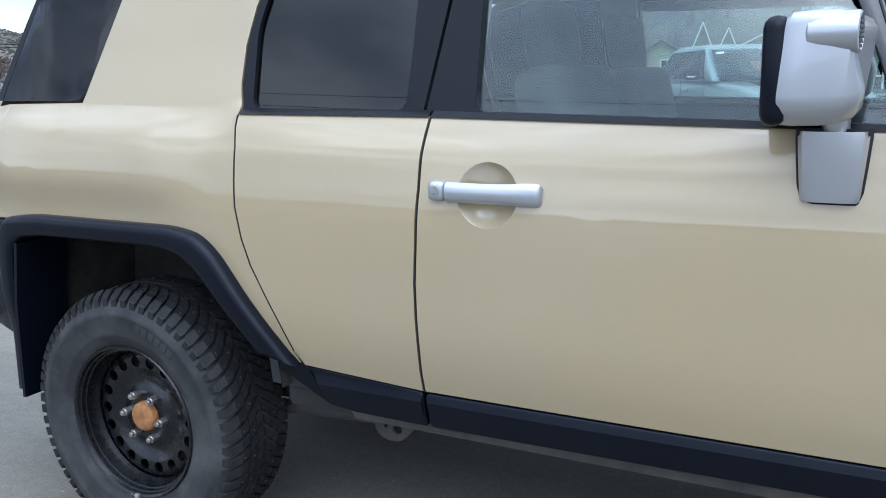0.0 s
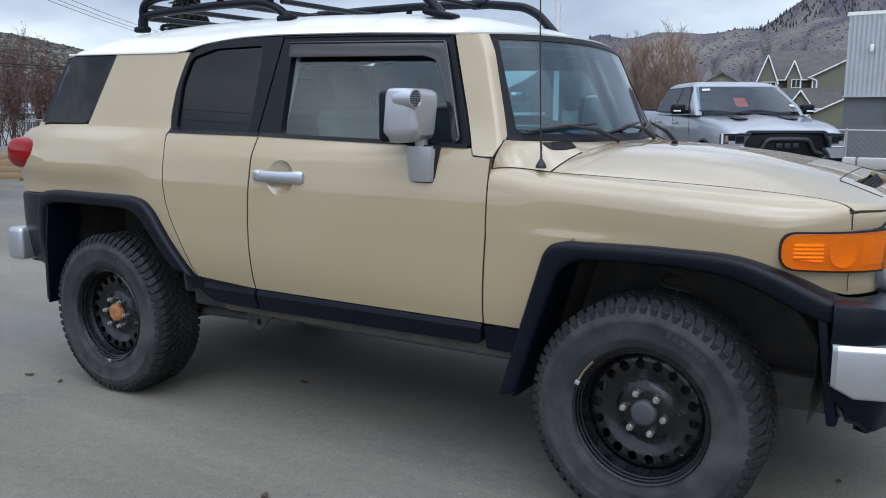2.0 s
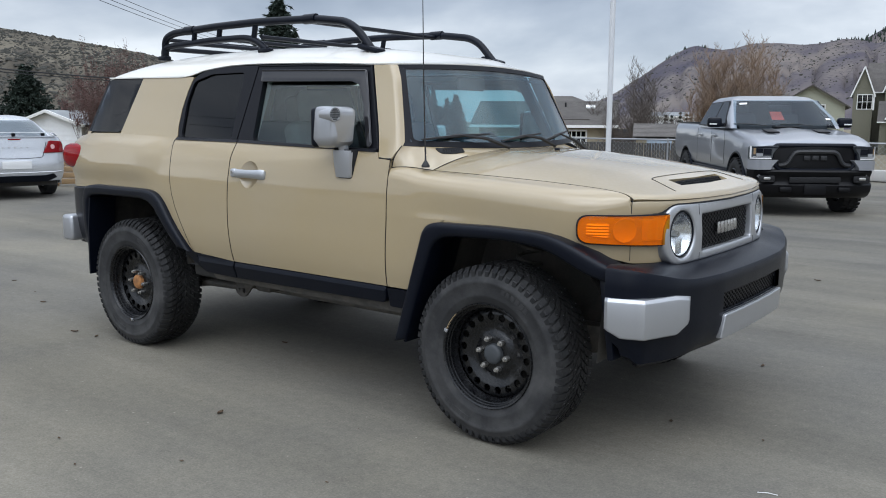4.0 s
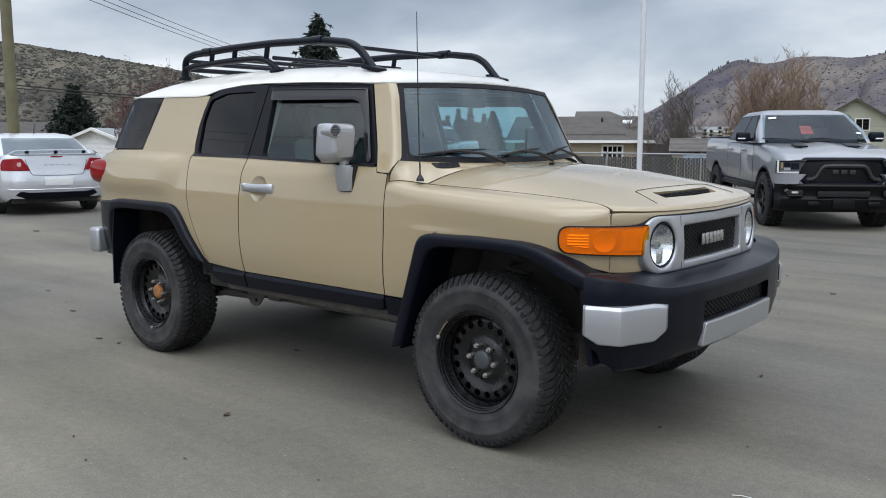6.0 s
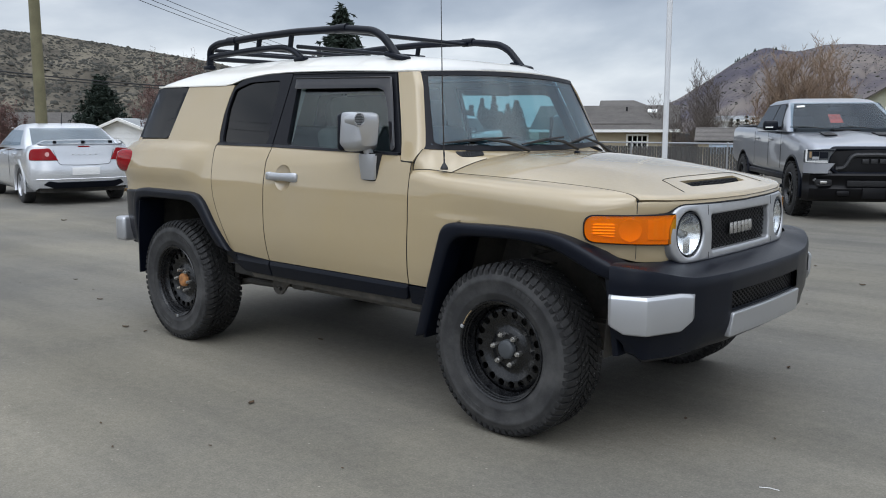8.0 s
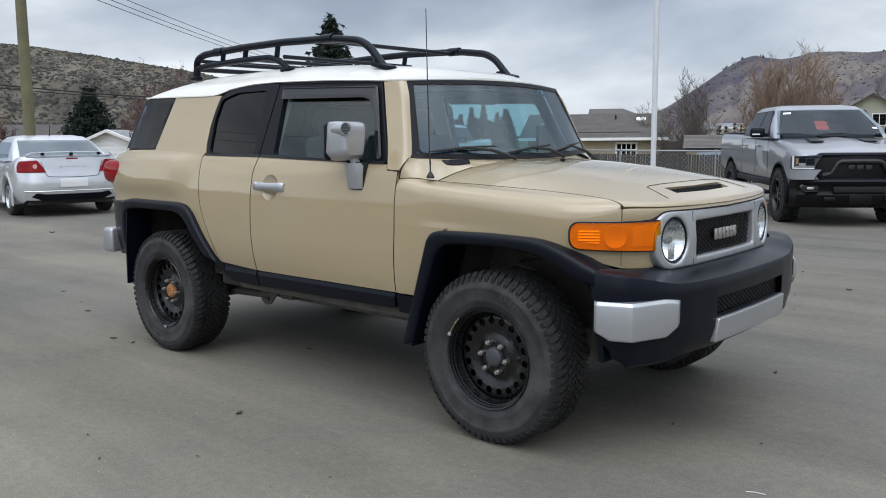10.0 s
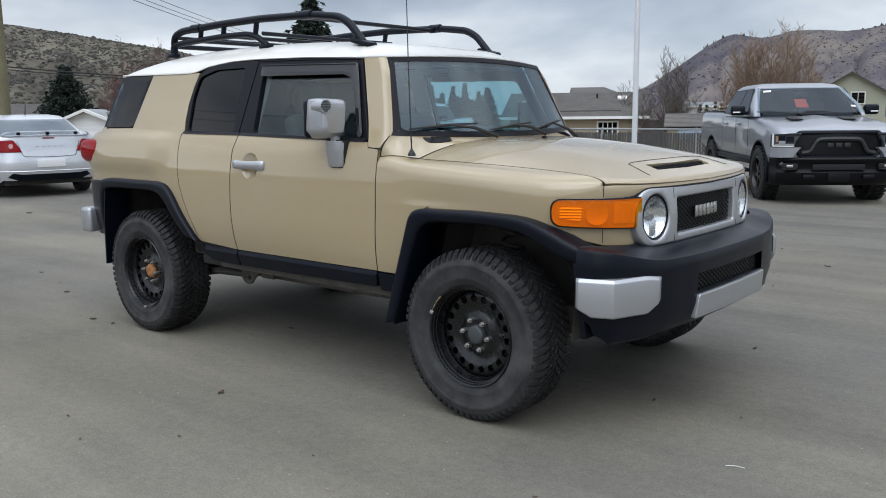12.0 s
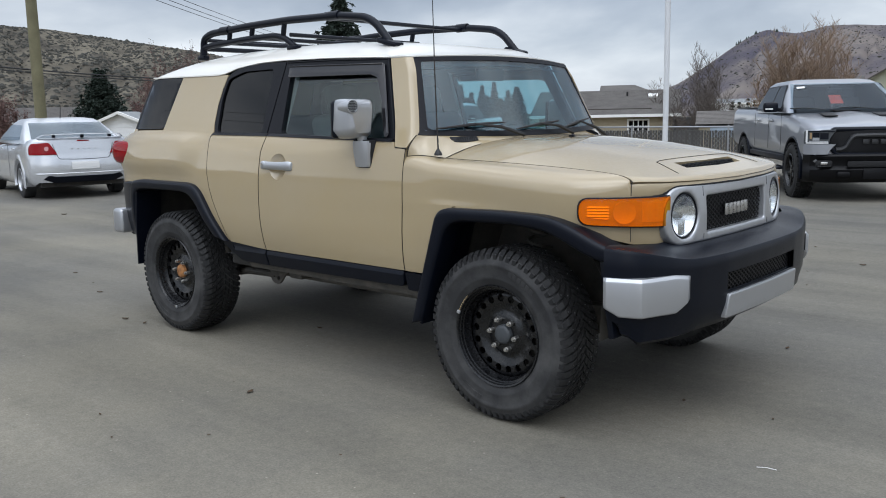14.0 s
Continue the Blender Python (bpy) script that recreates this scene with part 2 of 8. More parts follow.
def asphalt(name):
    """Worn, dusty asphalt: drifts of dust, wheel streaks, stones and fine grit."""
    m = bpy.data.materials.new(name)
    m.use_nodes = True
    n, l = m.node_tree.nodes, m.node_tree.links
    b = n["Principled BSDF"]
    b.inputs["Specular IOR Level"].default_value = 0.25
    co = n.new("ShaderNodeTexCoord")

    def tex(kind, scale, detail=4.0, rough=0.5, stretch=None, turn=0.0):
        t = n.new(kind)
        t.inputs["Scale"].default_value = scale
        if kind == "ShaderNodeTexNoise":
            t.inputs["Detail"].default_value, t.inputs["Roughness"].default_value = detail, rough
        if stretch:
            mp = n.new("ShaderNodeMapping")
            mp.inputs["Scale"].default_value, mp.inputs["Rotation"].default_value = stretch, (0, 0, turn)
            l.new(co.outputs["Object"], mp.inputs["Vector"])
            l.new(mp.outputs["Vector"], t.inputs["Vector"])
        else:
            l.new(co.outputs["Object"], t.inputs["Vector"])
        return t

    def ranged(sock, a, b0, lo, hi):
        r = n.new("ShaderNodeMapRange")
        for key, v in (("From Min", a), ("From Max", b0), ("To Min", lo), ("To Max", hi)):
            r.inputs[key].default_value = v
        l.new(sock, r.inputs["Value"])
        return r.outputs["Result"]

    def times(x, y):
        q = n.new("ShaderNodeMath")
        q.operation = "MULTIPLY"
        l.new(x, q.inputs[0])
        l.new(y, q.inputs[1])
        return q.outputs[0]

    dust = tex("ShaderNodeTexNoise", 0.25, 7, 0.6)
    streak = tex("ShaderNodeTexNoise", 0.9, 6, 0.6, (0.16, 1.3, 1.0), 0.35)
    blot = tex("ShaderNodeTexNoise", 1.7, 8, 0.7)
    grit = tex("ShaderNodeTexNoise", 95, 3, 0.7)
    coarse = tex("ShaderNodeTexNoise", 22, 5, 0.7)
    stone = tex("ShaderNodeTexVoronoi", 70)
    pale = tex("ShaderNodeTexVoronoi", 9)
    value = times(ranged(dust.outputs["Fac"], 0.3, 0.7, 0.86, 1.14), ranged(streak.outputs["Fac"], 0.34, 0.66, 0.80, 1.18))
    value = times(value, ranged(blot.outputs["Fac"], 0.28, 0.45, 0.86, 1.0))
    value = times(value, ranged(grit.outputs["Fac"], 0.3, 0.7, 0.80, 1.20))
    value = times(value, ranged(coarse.outputs["Fac"], 0.3, 0.7, 0.88, 1.12))
    value = times(value, ranged(stone.outputs["Distance"], 0.05, 0.25, 1.22, 1.0))
    value = times(value, ranged(pale.outputs["Distance"], 0.03, 0.06, 1.7, 1.0))
    mx = n.new("ShaderNodeMix")
    mx.data_type = "RGBA"
    mx.inputs["A"].default_value, mx.inputs["B"].default_value = (0.137, 0.130, 0.114, 1), (0.168, 0.154, 0.122, 1)
    l.new(ranged(dust.outputs["Fac"], 0.4, 0.62, 0.0, 1.0), mx.inputs["Factor"])
    sc = n.new("ShaderNodeVectorMath")
    sc.operation = "SCALE"
    l.new(mx.outputs["Result"], sc.inputs[0])
    l.new(value, sc.inputs["Scale"])
    l.new(sc.outputs["Vector"], b.inputs["Base Color"])
    b.inputs["Roughness"].default_value = 0.92
    bp = n.new("ShaderNodeBump")
    bp.inputs["Strength"].default_value, bp.inputs["Distance"].default_value = 0.5, 0.004
    l.new(grit.outputs["Fac"], bp.inputs["Height"])
    l.new(bp.outputs["Normal"], b.inputs["Normal"])
    return m


ASPHALT = asphalt("dusty_asphalt")
EARTH = material("dry_grass_and_earth", (0.17, 0.145, 0.095), 0.95, vary=0.2, scale=0.4, fine=6, bump=0.5)
GREY_PAINT = material("pale_grey_metallic_paint", (0.30, 0.31, 0.335), 0.36, metal=0.5, vary=0.03, fine=400, coat=0.7)
SILVER_PAINT = material("silver_metallic_paint", (0.66, 0.68, 0.71), 0.30, metal=0.5, vary=0.03, fine=400, coat=1.0)
WHITE_PAINT = material("white_vehicle_paint", (0.78, 0.80, 0.80), 0.35, vary=0.02, coat=1.0)
WOOD_POLE = material("greenish_weathered_pole", (0.155, 0.142, 0.082), 0.9, vary=0.28, scale=3, fine=45, bump=0.6)
POLE_WHITE = material("white_painted_steel", (0.62, 0.63, 0.64), 0.45, vary=0.05)
SHINGLE = material("brown_roof_shingle", (0.105, 0.096, 0.088), 0.95, vary=0.30, scale=1.6, fine=9, bump=0.6, piece=0.12)
SHINGLE_GREY = material("grey_roof_shingle", (0.30, 0.315, 0.32), 0.95, vary=0.15, scale=1.2, fine=18, bump=0.5, piece=0.1)
STUCCO = material("tan_stucco", (0.36, 0.31, 0.22), 0.95, vary=0.08, fine=40, bump=0.4)
SIDING_WHITE = material("white_siding", (0.80, 0.81, 0.81), 0.8, vary=0.05)
SIDING_GREEN = material("sage_green_siding", (0.36, 0.365, 0.285), 0.85, vary=0.07)
SIDING_DARK = material("dark_olive_siding", (0.165, 0.160, 0.120), 0.85, vary=0.07)
TRIM_WHITE = material("white_house_trim", (0.76, 0.76, 0.73), 0.7, vary=0.04)
STEEL_SIDING = material("galvanised_corrugated_steel", (0.40, 0.42, 0.44), 0.5, metal=0.4, vary=0.08, scale=1.5)
DARK_STUCCO = material("dark_grey_render", (0.115, 0.122, 0.132), 0.9, vary=0.06, fine=25, bump=0.3)
CONCRETE = material("pale_concrete", (0.42, 0.41, 0.39), 0.9, vary=0.12, scale=2, fine=40, bump=0.4)
GALV = material("galvanised_pipe", (0.34, 0.35, 0.36), 0.5, metal=0.6, vary=0.1)
SLAT = material("grey_privacy_slat", (0.062, 0.059, 0.054), 0.8, vary=0.25, scale=3)
WINDOW = glass("house_window_glass", (0.25, 0.28, 0.30), 1.5)
BARK = material("grey_brown_bark", (0.13, 0.105, 0.085), 0.95, vary=0.25, scale=5, fine=40, bump=0.6)
TWIG = material("ochre_brown_twigs", (0.245, 0.175, 0.122), 0.95, vary=0.25, scale=0.8)
TWIG_GREY = material("grey_twigs", (0.11, 0.092, 0.080), 0.95, vary=0.2, scale=0.8)
TWIG_RED = material("maroon_brown_twigs", (0.105, 0.070, 0.060), 0.95, vary=0.25, scale=0.8)
LEAF_RED = material("dry_maroon_leaf", (0.120, 0.064, 0.056), 0.9, vary=0.35, scale=1.0, fine=9)
NEEDLE = material("dark_spruce_needles", (0.018, 0.030, 0.021), 0.9, vary=0.4, scale=0.7, fine=6)
DRY_LEAF = material("dry_brown_leaf", (0.085, 0.055, 0.032), 0.9, vary=0.3, scale=20)
WIRE = material("black_cable", (0.02, 0.02, 0.022), 0.7)


def hillside(name, low, high, speck, speck_scale, amount, stretch=(1, 1, 1)):
    """Dry slope: two tones in broad patches, peppered with shrubs."""
    m = bpy.data.materials.new(name)
    m.use_nodes = True
    n, l = m.node_tree.nodes, m.node_tree.links
    b = n["Principled BSDF"]
    b.inputs["Roughness"].default_value, b.inputs["Specular IOR Level"].default_value = 1.0, 0.1
    co = n.new("ShaderNodeTexCoord")
    broad, vo, nz = n.new("ShaderNodeTexNoise"), n.new("ShaderNodeTexVoronoi"), n.new("ShaderNodeTexNoise")
    broad.inputs["Scale"].default_value, broad.inputs["Detail"].default_value = speck_scale * 0.06, 8
    vo.inputs["Scale"].default_value = speck_scale
    nz.inputs["Scale"].default_value, nz.inputs["Detail"].default_value = speck_scale * 0.25, 6
    mp = n.new("ShaderNodeMapping")
    mp.inputs["Scale"].default_value = stretch
    l.new(co.outputs["Object"], mp.inputs["Vector"])
    for t in (broad, nz):
        l.new(mp.outputs["Vector"], t.inputs["Vector"])
    l.new(co.outputs["Object"], vo.inputs["Vector"])
    r1 = n.new("ShaderNodeMapRange")
    r1.inputs["From Min"].default_value, r1.inputs["From Max"].default_value = 0.38, 0.64
    l.new(broad.outputs["Fac"], r1.inputs["Value"])
    mx = n.new("ShaderNodeMix")
    mx.data_type = "RGBA"
    mx.inputs["A"].default_value, mx.inputs["B"].default_value = (*low, 1), (*high, 1)
    l.new(r1.outputs["Result"], mx.inputs["Factor"])
    th = n.new("ShaderNodeMath")
    th.operation = "MULTIPLY"
    l.new(vo.outputs["Distance"], th.inputs[0])
    th.inputs[1].default_value = 1.0
    r2 = n.new("ShaderNodeMapRange")
    r2.inputs["From Min"].default_value, r2.inputs["From Max"].default_value = 0.45, 0.22
    l.new(th.outputs[0], r2.inputs["Value"])
    r3 = n.new("ShaderNodeMapRange")
    r3.inputs["From Min"].default_value, r3.inputs["From Max"].default_value = 0.42, 0.60
    r3.inputs["To Max"].default_value = amount
    l.new(nz.outputs["Fac"], r3.inputs["Value"])
    mu = n.new("ShaderNodeMath")
    mu.operation = "MULTIPLY"
    l.new(r2.outputs["Result"], mu.inputs[0])
    l.new(r3.outputs["Result"], mu.inputs[1])
    m2 = n.new("ShaderNodeMix")
    m2.data_type = "RGBA"
    l.new(mu.outputs[0], m2.inputs["Factor"])
    l.new(mx.outputs["Result"], m2.inputs["A"])
    m2.inputs["B"].default_value = (*speck, 1)
    l.new(m2.outputs["Result"], b.inputs["Base Color"])
    return m


HILL_NEAR = hillside("sagebrush_slope", (0.070, 0.062, 0.050), (0.165, 0.146, 0.112), (0.020, 0.021, 0.018), 1.1, 1.0)
# soil tones with distance haze and bluish gully shade put into the colour
HILL_FAR = hillside("hazed_mauve_brown_mountain", (0.070, 0.064, 0.082), (0.165, 0.143, 0.130), (0.046, 0.044, 0.052), 0.24, 1.0, (1.3, 0.3, 0.6))
STICKER_RED = material("orange_red_card", (0.80, 0.10, 0.055), 0.7, vary=0.06)
PAPER = material("white_sticker", (0.75, 0.75, 0.74), 0.7)
INK = material("dark_ink", (0.10, 0.02, 0.02), 0.8)
BLUE = material("blue_tarp", (0.34, 0.42, 0.52), 0.7, vary=0.1)
BRICK = material("red_brick_chimney", (0.30, 0.12, 0.08), 0.9, vary=0.2, scale=8)
WOOD = material("tan_timber_board", (0.33, 0.22, 0.115), 0.85, vary=0.15, scale=3, fine=30)


# ---- mesh helpers ----
def mesh_object(name, bm, mat, smooth=35, recalc=True):
    if recalc:
        bmesh.ops.recalc_face_normals(bm, faces=bm.faces[:])
    me = bpy.data.meshes.new(name)
    bm.to_mesh(me)
    bm.free()
    if smooth:
        me.polygons.foreach_set("use_smooth", [True] * len(me.polygons))
        me.set_sharp_from_angle(angle=radians(smooth))
    me.materials.append(mat)
    return new(name, me)


def part(name, bm, mat, parent=None, label="", smooth=35, recalc=True):
    ob = mesh_object(name, bm, mat, smooth, recalc)
    ob.parent = parent
    if label:
        tagged(ob, label)
    return ob


def thing(name, label, category, group="", m=None):
    ob = new(name)
    if m is not None:
        ob.matrix_world = m
    return tagged(ob, label, category, group)


def blend_bm(target, source, m=Matrix()):
    vs = [target.verts.new(m @ v.co) for v in source.verts]
    source.verts.index_update()
    for f in source.faces:
        try:
            target.faces.new([vs[v.index] for v in f.verts])
        except ValueError:
            pass
    source.free()


def box(size, at=(0, 0, 0), bevel=0.0, m=None, bm=None, seg=2):
    b = bmesh.new()
    bmesh.ops.create_cube(b, size=1, matrix=Matrix.Diagonal((*size, 1)))
    if bevel:
        bmesh.ops.bevel(b, geom=b.edges[:], offset=bevel, segments=seg, profile=0.5, affect="EDGES")
    mm = (m if m is not None else Matrix()) if m is not None else Matrix.Translation(at)
    if m is not None:
        mm = Matrix.Translation(at) @ m
    if bm is None:
        bm = bmesh.new()
    blend_bm(bm, b, mm)
    return bm


def disc(r, depth, at=(0, 0, 0), axis="y", seg=24, bm=None, r2=None, bevel=0.0):
    b = bmesh.new()
    bmesh.ops.create_cone(b, cap_ends=True, segments=seg, radius1=r, radius2=r if r2 is None else r2, depth=depth)
    if bevel:
        bmesh.ops.bevel(b, geom=[e for e in b.edges if len(e.link_faces) == 2 and abs(e.verts[0].co.z - e.verts[1].co.z) < 1e-5], offset=bevel, segments=2, affect="EDGES")
    turn = {"y": Matrix.Rotation(radians(90), 4, "X"), "x": Matrix.Rotation(radians(90), 4, "Y"), "z": Matrix()}[axis]
    if bm is None:
        bm = bmesh.new()
    blend_bm(bm, b, Matrix.Translation(at) @ turn)
    return bm


def round_path(points, radius=0.04, steps=5):
    """Rounds the inner corners of a polyline."""
    pts = [Vector(p) for p in points]
    out = [pts[0]]
    for a, b, c in zip(pts, pts[1:], pts[2:]):
        r = min(radius, (a - b).length * 0.45, (c - b).length * 0.45)
        p, q = b + (a - b).normalized() * r, b + (c - b).normalized() * r
        for i in range(steps + 1):
            t = i / steps
            out.append(p * (1 - t) ** 2 + b * 2 * t * (1 - t) + q * t * t)
    out.append(pts[-1])
    return out


def tube(points, r=0.02, seg=10, bm=None, closed_ends=True, radii=None):
    if bm is None:
        bm = bmesh.new()
    pts = [Vector(p) for p in points]
    rings, up = [], None
    for i, p in enumerate(pts):
        d = (pts[min(i + 1, len(pts) - 1)] - pts[max(i - 1, 0)]).normalized()
        if up is None:
            up = d.orthogonal().normalized()
        up = (up - d * up.dot(d)).normalized()
        side_v = d.cross(up)
        rr = radii[i] if radii else r
        rings.append([bm.verts.new(p + (up * math.cos(a) + side_v * math.sin(a)) * rr) for a in (2 * math.pi * k / seg for k in range(seg))])
    for a, b in zip(rings, rings[1:]):
        for k in range(seg):
            bm.faces.new((a[k], a[(k + 1) % seg], b[(k + 1) % seg], b[k]))
    if closed_ends:
        bm.faces.new(rings[0][::-1])
        bm.faces.new(rings[-1])
    return bm


def loft(rows, bm=None, skip=None, close=False):
    """A sheet through rows of points."""
    if bm is None:
        bm = bmesh.new()
    grid = [[bm.verts.new(p) for p in row] for row in rows]
    for i, (a, b) in enumerate(zip(grid, grid[1:])):
        n = len(a)
        for k in range(n if close else n - 1):
            if skip and skip(i, k):
                continue
            try:
                bm.faces.new((a[k], a[(k + 1) % n], b[(k + 1) % n], b[k]))
            except ValueError:
                pass
    return bm


def thicken(bm, depth):
    """Gives a sheet a back and closed edges."""
    bmesh.ops.remove_doubles(bm, verts=bm.verts[:], dist=1e-5)
    bmesh.ops.recalc_face_normals(bm, faces=bm.faces[:])
    bmesh.ops.solidify(bm, geom=bm.faces[:], thickness=depth)
    return bm


def fill_plan(outer, holes=(), grid=0.08):
    """A flat outline with holes, cut into a grid."""
    bm = bmesh.new()
    for ring in (outer, *holes):
        vs = [bm.verts.new((p[0], p[1], 0)) for p in ring]
        for a, b in zip(vs, vs[1:] + vs[:1]):
            bm.edges.new((a, b))
    bmesh.ops.triangle_fill(bm, use_beauty=True, edges=bm.edges[:])
    us, vs = [p[0] for p in outer], [p[1] for p in outer]
    for lo, hi, axis in ((min(us), max(us), 0), (min(vs), max(vs), 1)):
        step = grid[axis] if isinstance(grid, tuple) else grid
        for k in range(1, int((hi - lo) / step) + 1):
            at = [0, 0, 0]
            at[axis] = lo + k * step
            no = [0, 0, 0]
            no[axis] = 1
            bmesh.ops.bisect_plane(bm, geom=bm.verts[:] + bm.edges[:] + bm.faces[:], plane_co=at, plane_no=no, dist=1e-4)
    return bm


def inset(poly, d):
    """Moves a closed outline inwards by d."""
    n = len(poly)
    area = sum(poly[i][0] * poly[(i + 1) % n][1] - poly[(i + 1) % n][0] * poly[i][1] for i in range(n))
    sg = 1 if area > 0 else -1
    out = []
    for i in range(n):
        a, b, c = (Vector(poly[(i + k) % n][:2]) for k in (-1, 0, 1))
        n1 = Vector((-(b - a).y, (b - a).x)).normalized() * sg
        n2 = Vector((-(c - b).y, (c - b).x)).normalized() * sg
        m = (n1 + n2)
        m = m / max(0.4, m.dot(n1)) if m.length > 1e-6 else n1
        out.append((b.x + m.x * d, b.y + m.y * d))
    return out


def densify(ring, step=0.045):
    """Splits the long edges of a closed outline."""
    out = []
    for i, a in enumerate(ring):
        b = ring[(i + 1) % len(ring)]
        n = max(1, int(math.hypot(b[0] - a[0], b[1] - a[1]) / step))
        out += [(a[0] + (b[0] - a[0]) * k / n, a[1] + (b[1] - a[1]) * k / n) for k in range(n)]
    return out


def panel(outer, where, depth=0.02, holes=(), grid=0.08, roll=0.0, bevel=0.0):
    """A pressed panel: its outline laid on the surface where(u, v, depth), closed at the back; roll turns its edges in, bevel rounds them."""
    if bevel:
        holes = [densify(h) for h in holes]
        outer = densify(outer)
    face, gaps = (inset(outer, bevel), [inset(h, -bevel) for h in holes]) if bevel else (outer, holes)
    flat = fill_plan(face, gaps, grid)
    bm = bmesh.new()
    flat.verts.index_update()
    edge = {v.index for e in flat.edges if len(e.link_faces) == 1 for v in e.verts}
    top = [bm.verts.new(where(v.co.x, v.co.y, roll if v.index in edge else 0.0)) for v in flat.verts]
    low = [bm.verts.new(where(v.co.x, v.co.y, depth)) for v in flat.verts]
    for f in flat.faces:
        bm.faces.new([top[v.index] for v in f.verts])
        bm.faces.new([low[v.index] for v in reversed(f.verts)])
    if not bevel:
        for e in flat.edges:
            if len(e.link_faces) == 1:
                a, b = e.verts[0].index, e.verts[1].index
                bm.faces.new((top[a], top[b], low[b], low[a]))
    else:
        for ring, sg in ((outer, 1), *((h, -1) for h in holes)):
            rows = []
            for f, d in ((1.0, 0.0), (0.60, 0.08), (0.29, 0.29), (0.08, 0.60), (0.0, 1.0)):
                pts = inset(ring, sg * bevel * f)
                rows.append([bm.verts.new(where(u, v, d * bevel)) for u, v in pts])
            rows.append([bm.verts.new(where(u, v, depth)) for u, v in ring])
            rows.append([bm.verts.new(where(u, v, depth)) for u, v in inset(ring, sg * bevel)])
            n = len(ring)
            for r0, r1 in zip(rows, rows[1:]):
                for k in range(n):
                    bm.faces.new((r0[k], r0[(k + 1) % n], r1[(k + 1) % n], r1[k]))
        bmesh.ops.remove_doubles(bm, verts=bm.verts[:], dist=1e-5)
    flat.free()
    return bm


def revolve(profile, seg=64, bm=None):
    """Turns (radius, y) points round the y axis."""
    rows = [[(r * math.cos(a), y, r * math.sin(a)) for r, y in profile] for a in (2 * math.pi * k / seg for k in range(seg))]
    rows.append(rows[0])
    bm = loft(rows, bm)
    bmesh.ops.remove_doubles(bm, verts=bm.verts[:], dist=1e-5)
    return bm


def curve_of(pairs, soft=0.02):
    """A smooth curve through pairs."""
    xs, ys = np.array([p[0] for p in pairs]), np.array([p[1] for p in pairs])
    gx = np.linspace(xs[0], xs[-1], 500)
    gy = np.interp(gx, xs, ys)
    if soft:
        k = max(1, int(soft / (gx[1] - gx[0]) * 2))
        ker = np.exp(-np.linspace(-2, 2, 2 * k + 1) ** 2)
        gy = np.convolve(np.pad(gy, k, "reflect", reflect_type="odd"), ker / ker.sum(), "valid")
    return lambda v: float(np.interp(v, gx, gy))


def corners(points, r=0.03, steps=4):
    """A closed outline with rounded corners."""
    out, n = [], len(points)
    for i in range(n):
        a, b, c = (Vector((*points[(i + k) % n][:2], 0)) for k in (-1, 0, 1))
        rr = points[i][2] if len(points[i]) > 2 else r
        rr = min(rr, (a - b).length * 0.45, (c - b).length * 0.45)
        p, q = b + (a - b).normalized() * rr, b + (c - b).normalized() * rr
        for k in range(steps + 1):
            t = k / steps
            v = p * (1 - t) ** 2 + b * 2 * t * (1 - t) + q * t * t
            out.append((v.x, v.y))
    clean = []
    for p in out:
        if not clean or math.hypot(p[0] - clean[-1][0], p[1] - clean[-1][1]) > 1e-4:
            clean.append(p)
    if math.hypot(clean[0][0] - clean[-1][0], clean[0][1] - clean[-1][1]) < 1e-4:
        clean.pop()
    return clean


def ring2d(cx, cy, r, n=24):
    return [(cx + r * math.cos(2 * math.pi * k / n), cy + r * math.sin(2 * math.pi * k / n)) for k in range(n)]


def smooth_step(a, b, v):
    t = max(0.0, min(1.0, (v - a) / (b - a)))
    return t * t * (3 - 2 * t)


# ---- ground ----
LOT = (-27.0, 70.0, -60.0, 19.9)
LOW = -2.2
DRAIN = 0.075


def ground_height(x, y):
    """The paved lot is level but for a shallow drain under the pickup; the land round it lies lower."""
    d = max(LOT[0] - x, x - LOT[1], LOT[2] - y, y - LOT[3], 0.0)
    drain = smooth_step(4.0, 9.0, y) * (1 - smooth_step(16.0, 19.9, y)) * smooth_step(-6.0, -4.0, x) * (1 - smooth_step(8.0, 12.0, x))
    return LOW * smooth_step(0.0, 4.0, d) - DRAIN * drain


def make_ground():
    xs = [-2600, -1200, -600, -300, -150, -80, -50, -36, -33, -31, -30, -29, -28, -27, -20, -12, -6, -5, -4, 0, 6, 8, 10, 12, 20, 40, 70, 71, 72, 73, 74, 90, 150, 300, 700, 2600]
    ys = [-2600, -900, -300, -120, -80, -64, -62, -60, -40, -20, -10, -5, 0, 4, 5.5, 7, 8, 9, 12, 16, 17, 18.5, 19.9, 20.8, 21.8, 22.8, 23.9, 26, 30, 40, 60, 90, 150, 300, 700, 1400, 2600]
    bm = loft([[(x, y, ground_height(x, y)) for y in ys] for x in xs])
    ob = mesh_object("ground", bm, ASPHALT, 0)
    ob.data.materials.append(EARTH)
    for f in ob.data.polygons:
        c = f.center
        if not (LOT[0] <= c.x <= LOT[1] and LOT[2] <= c.y <= LOT[3]):
            f.material_index = 1
    return tagged(ob, "grey dusty asphalt car lot with pale wheel marks", "ground", kind="structure")


make_ground()

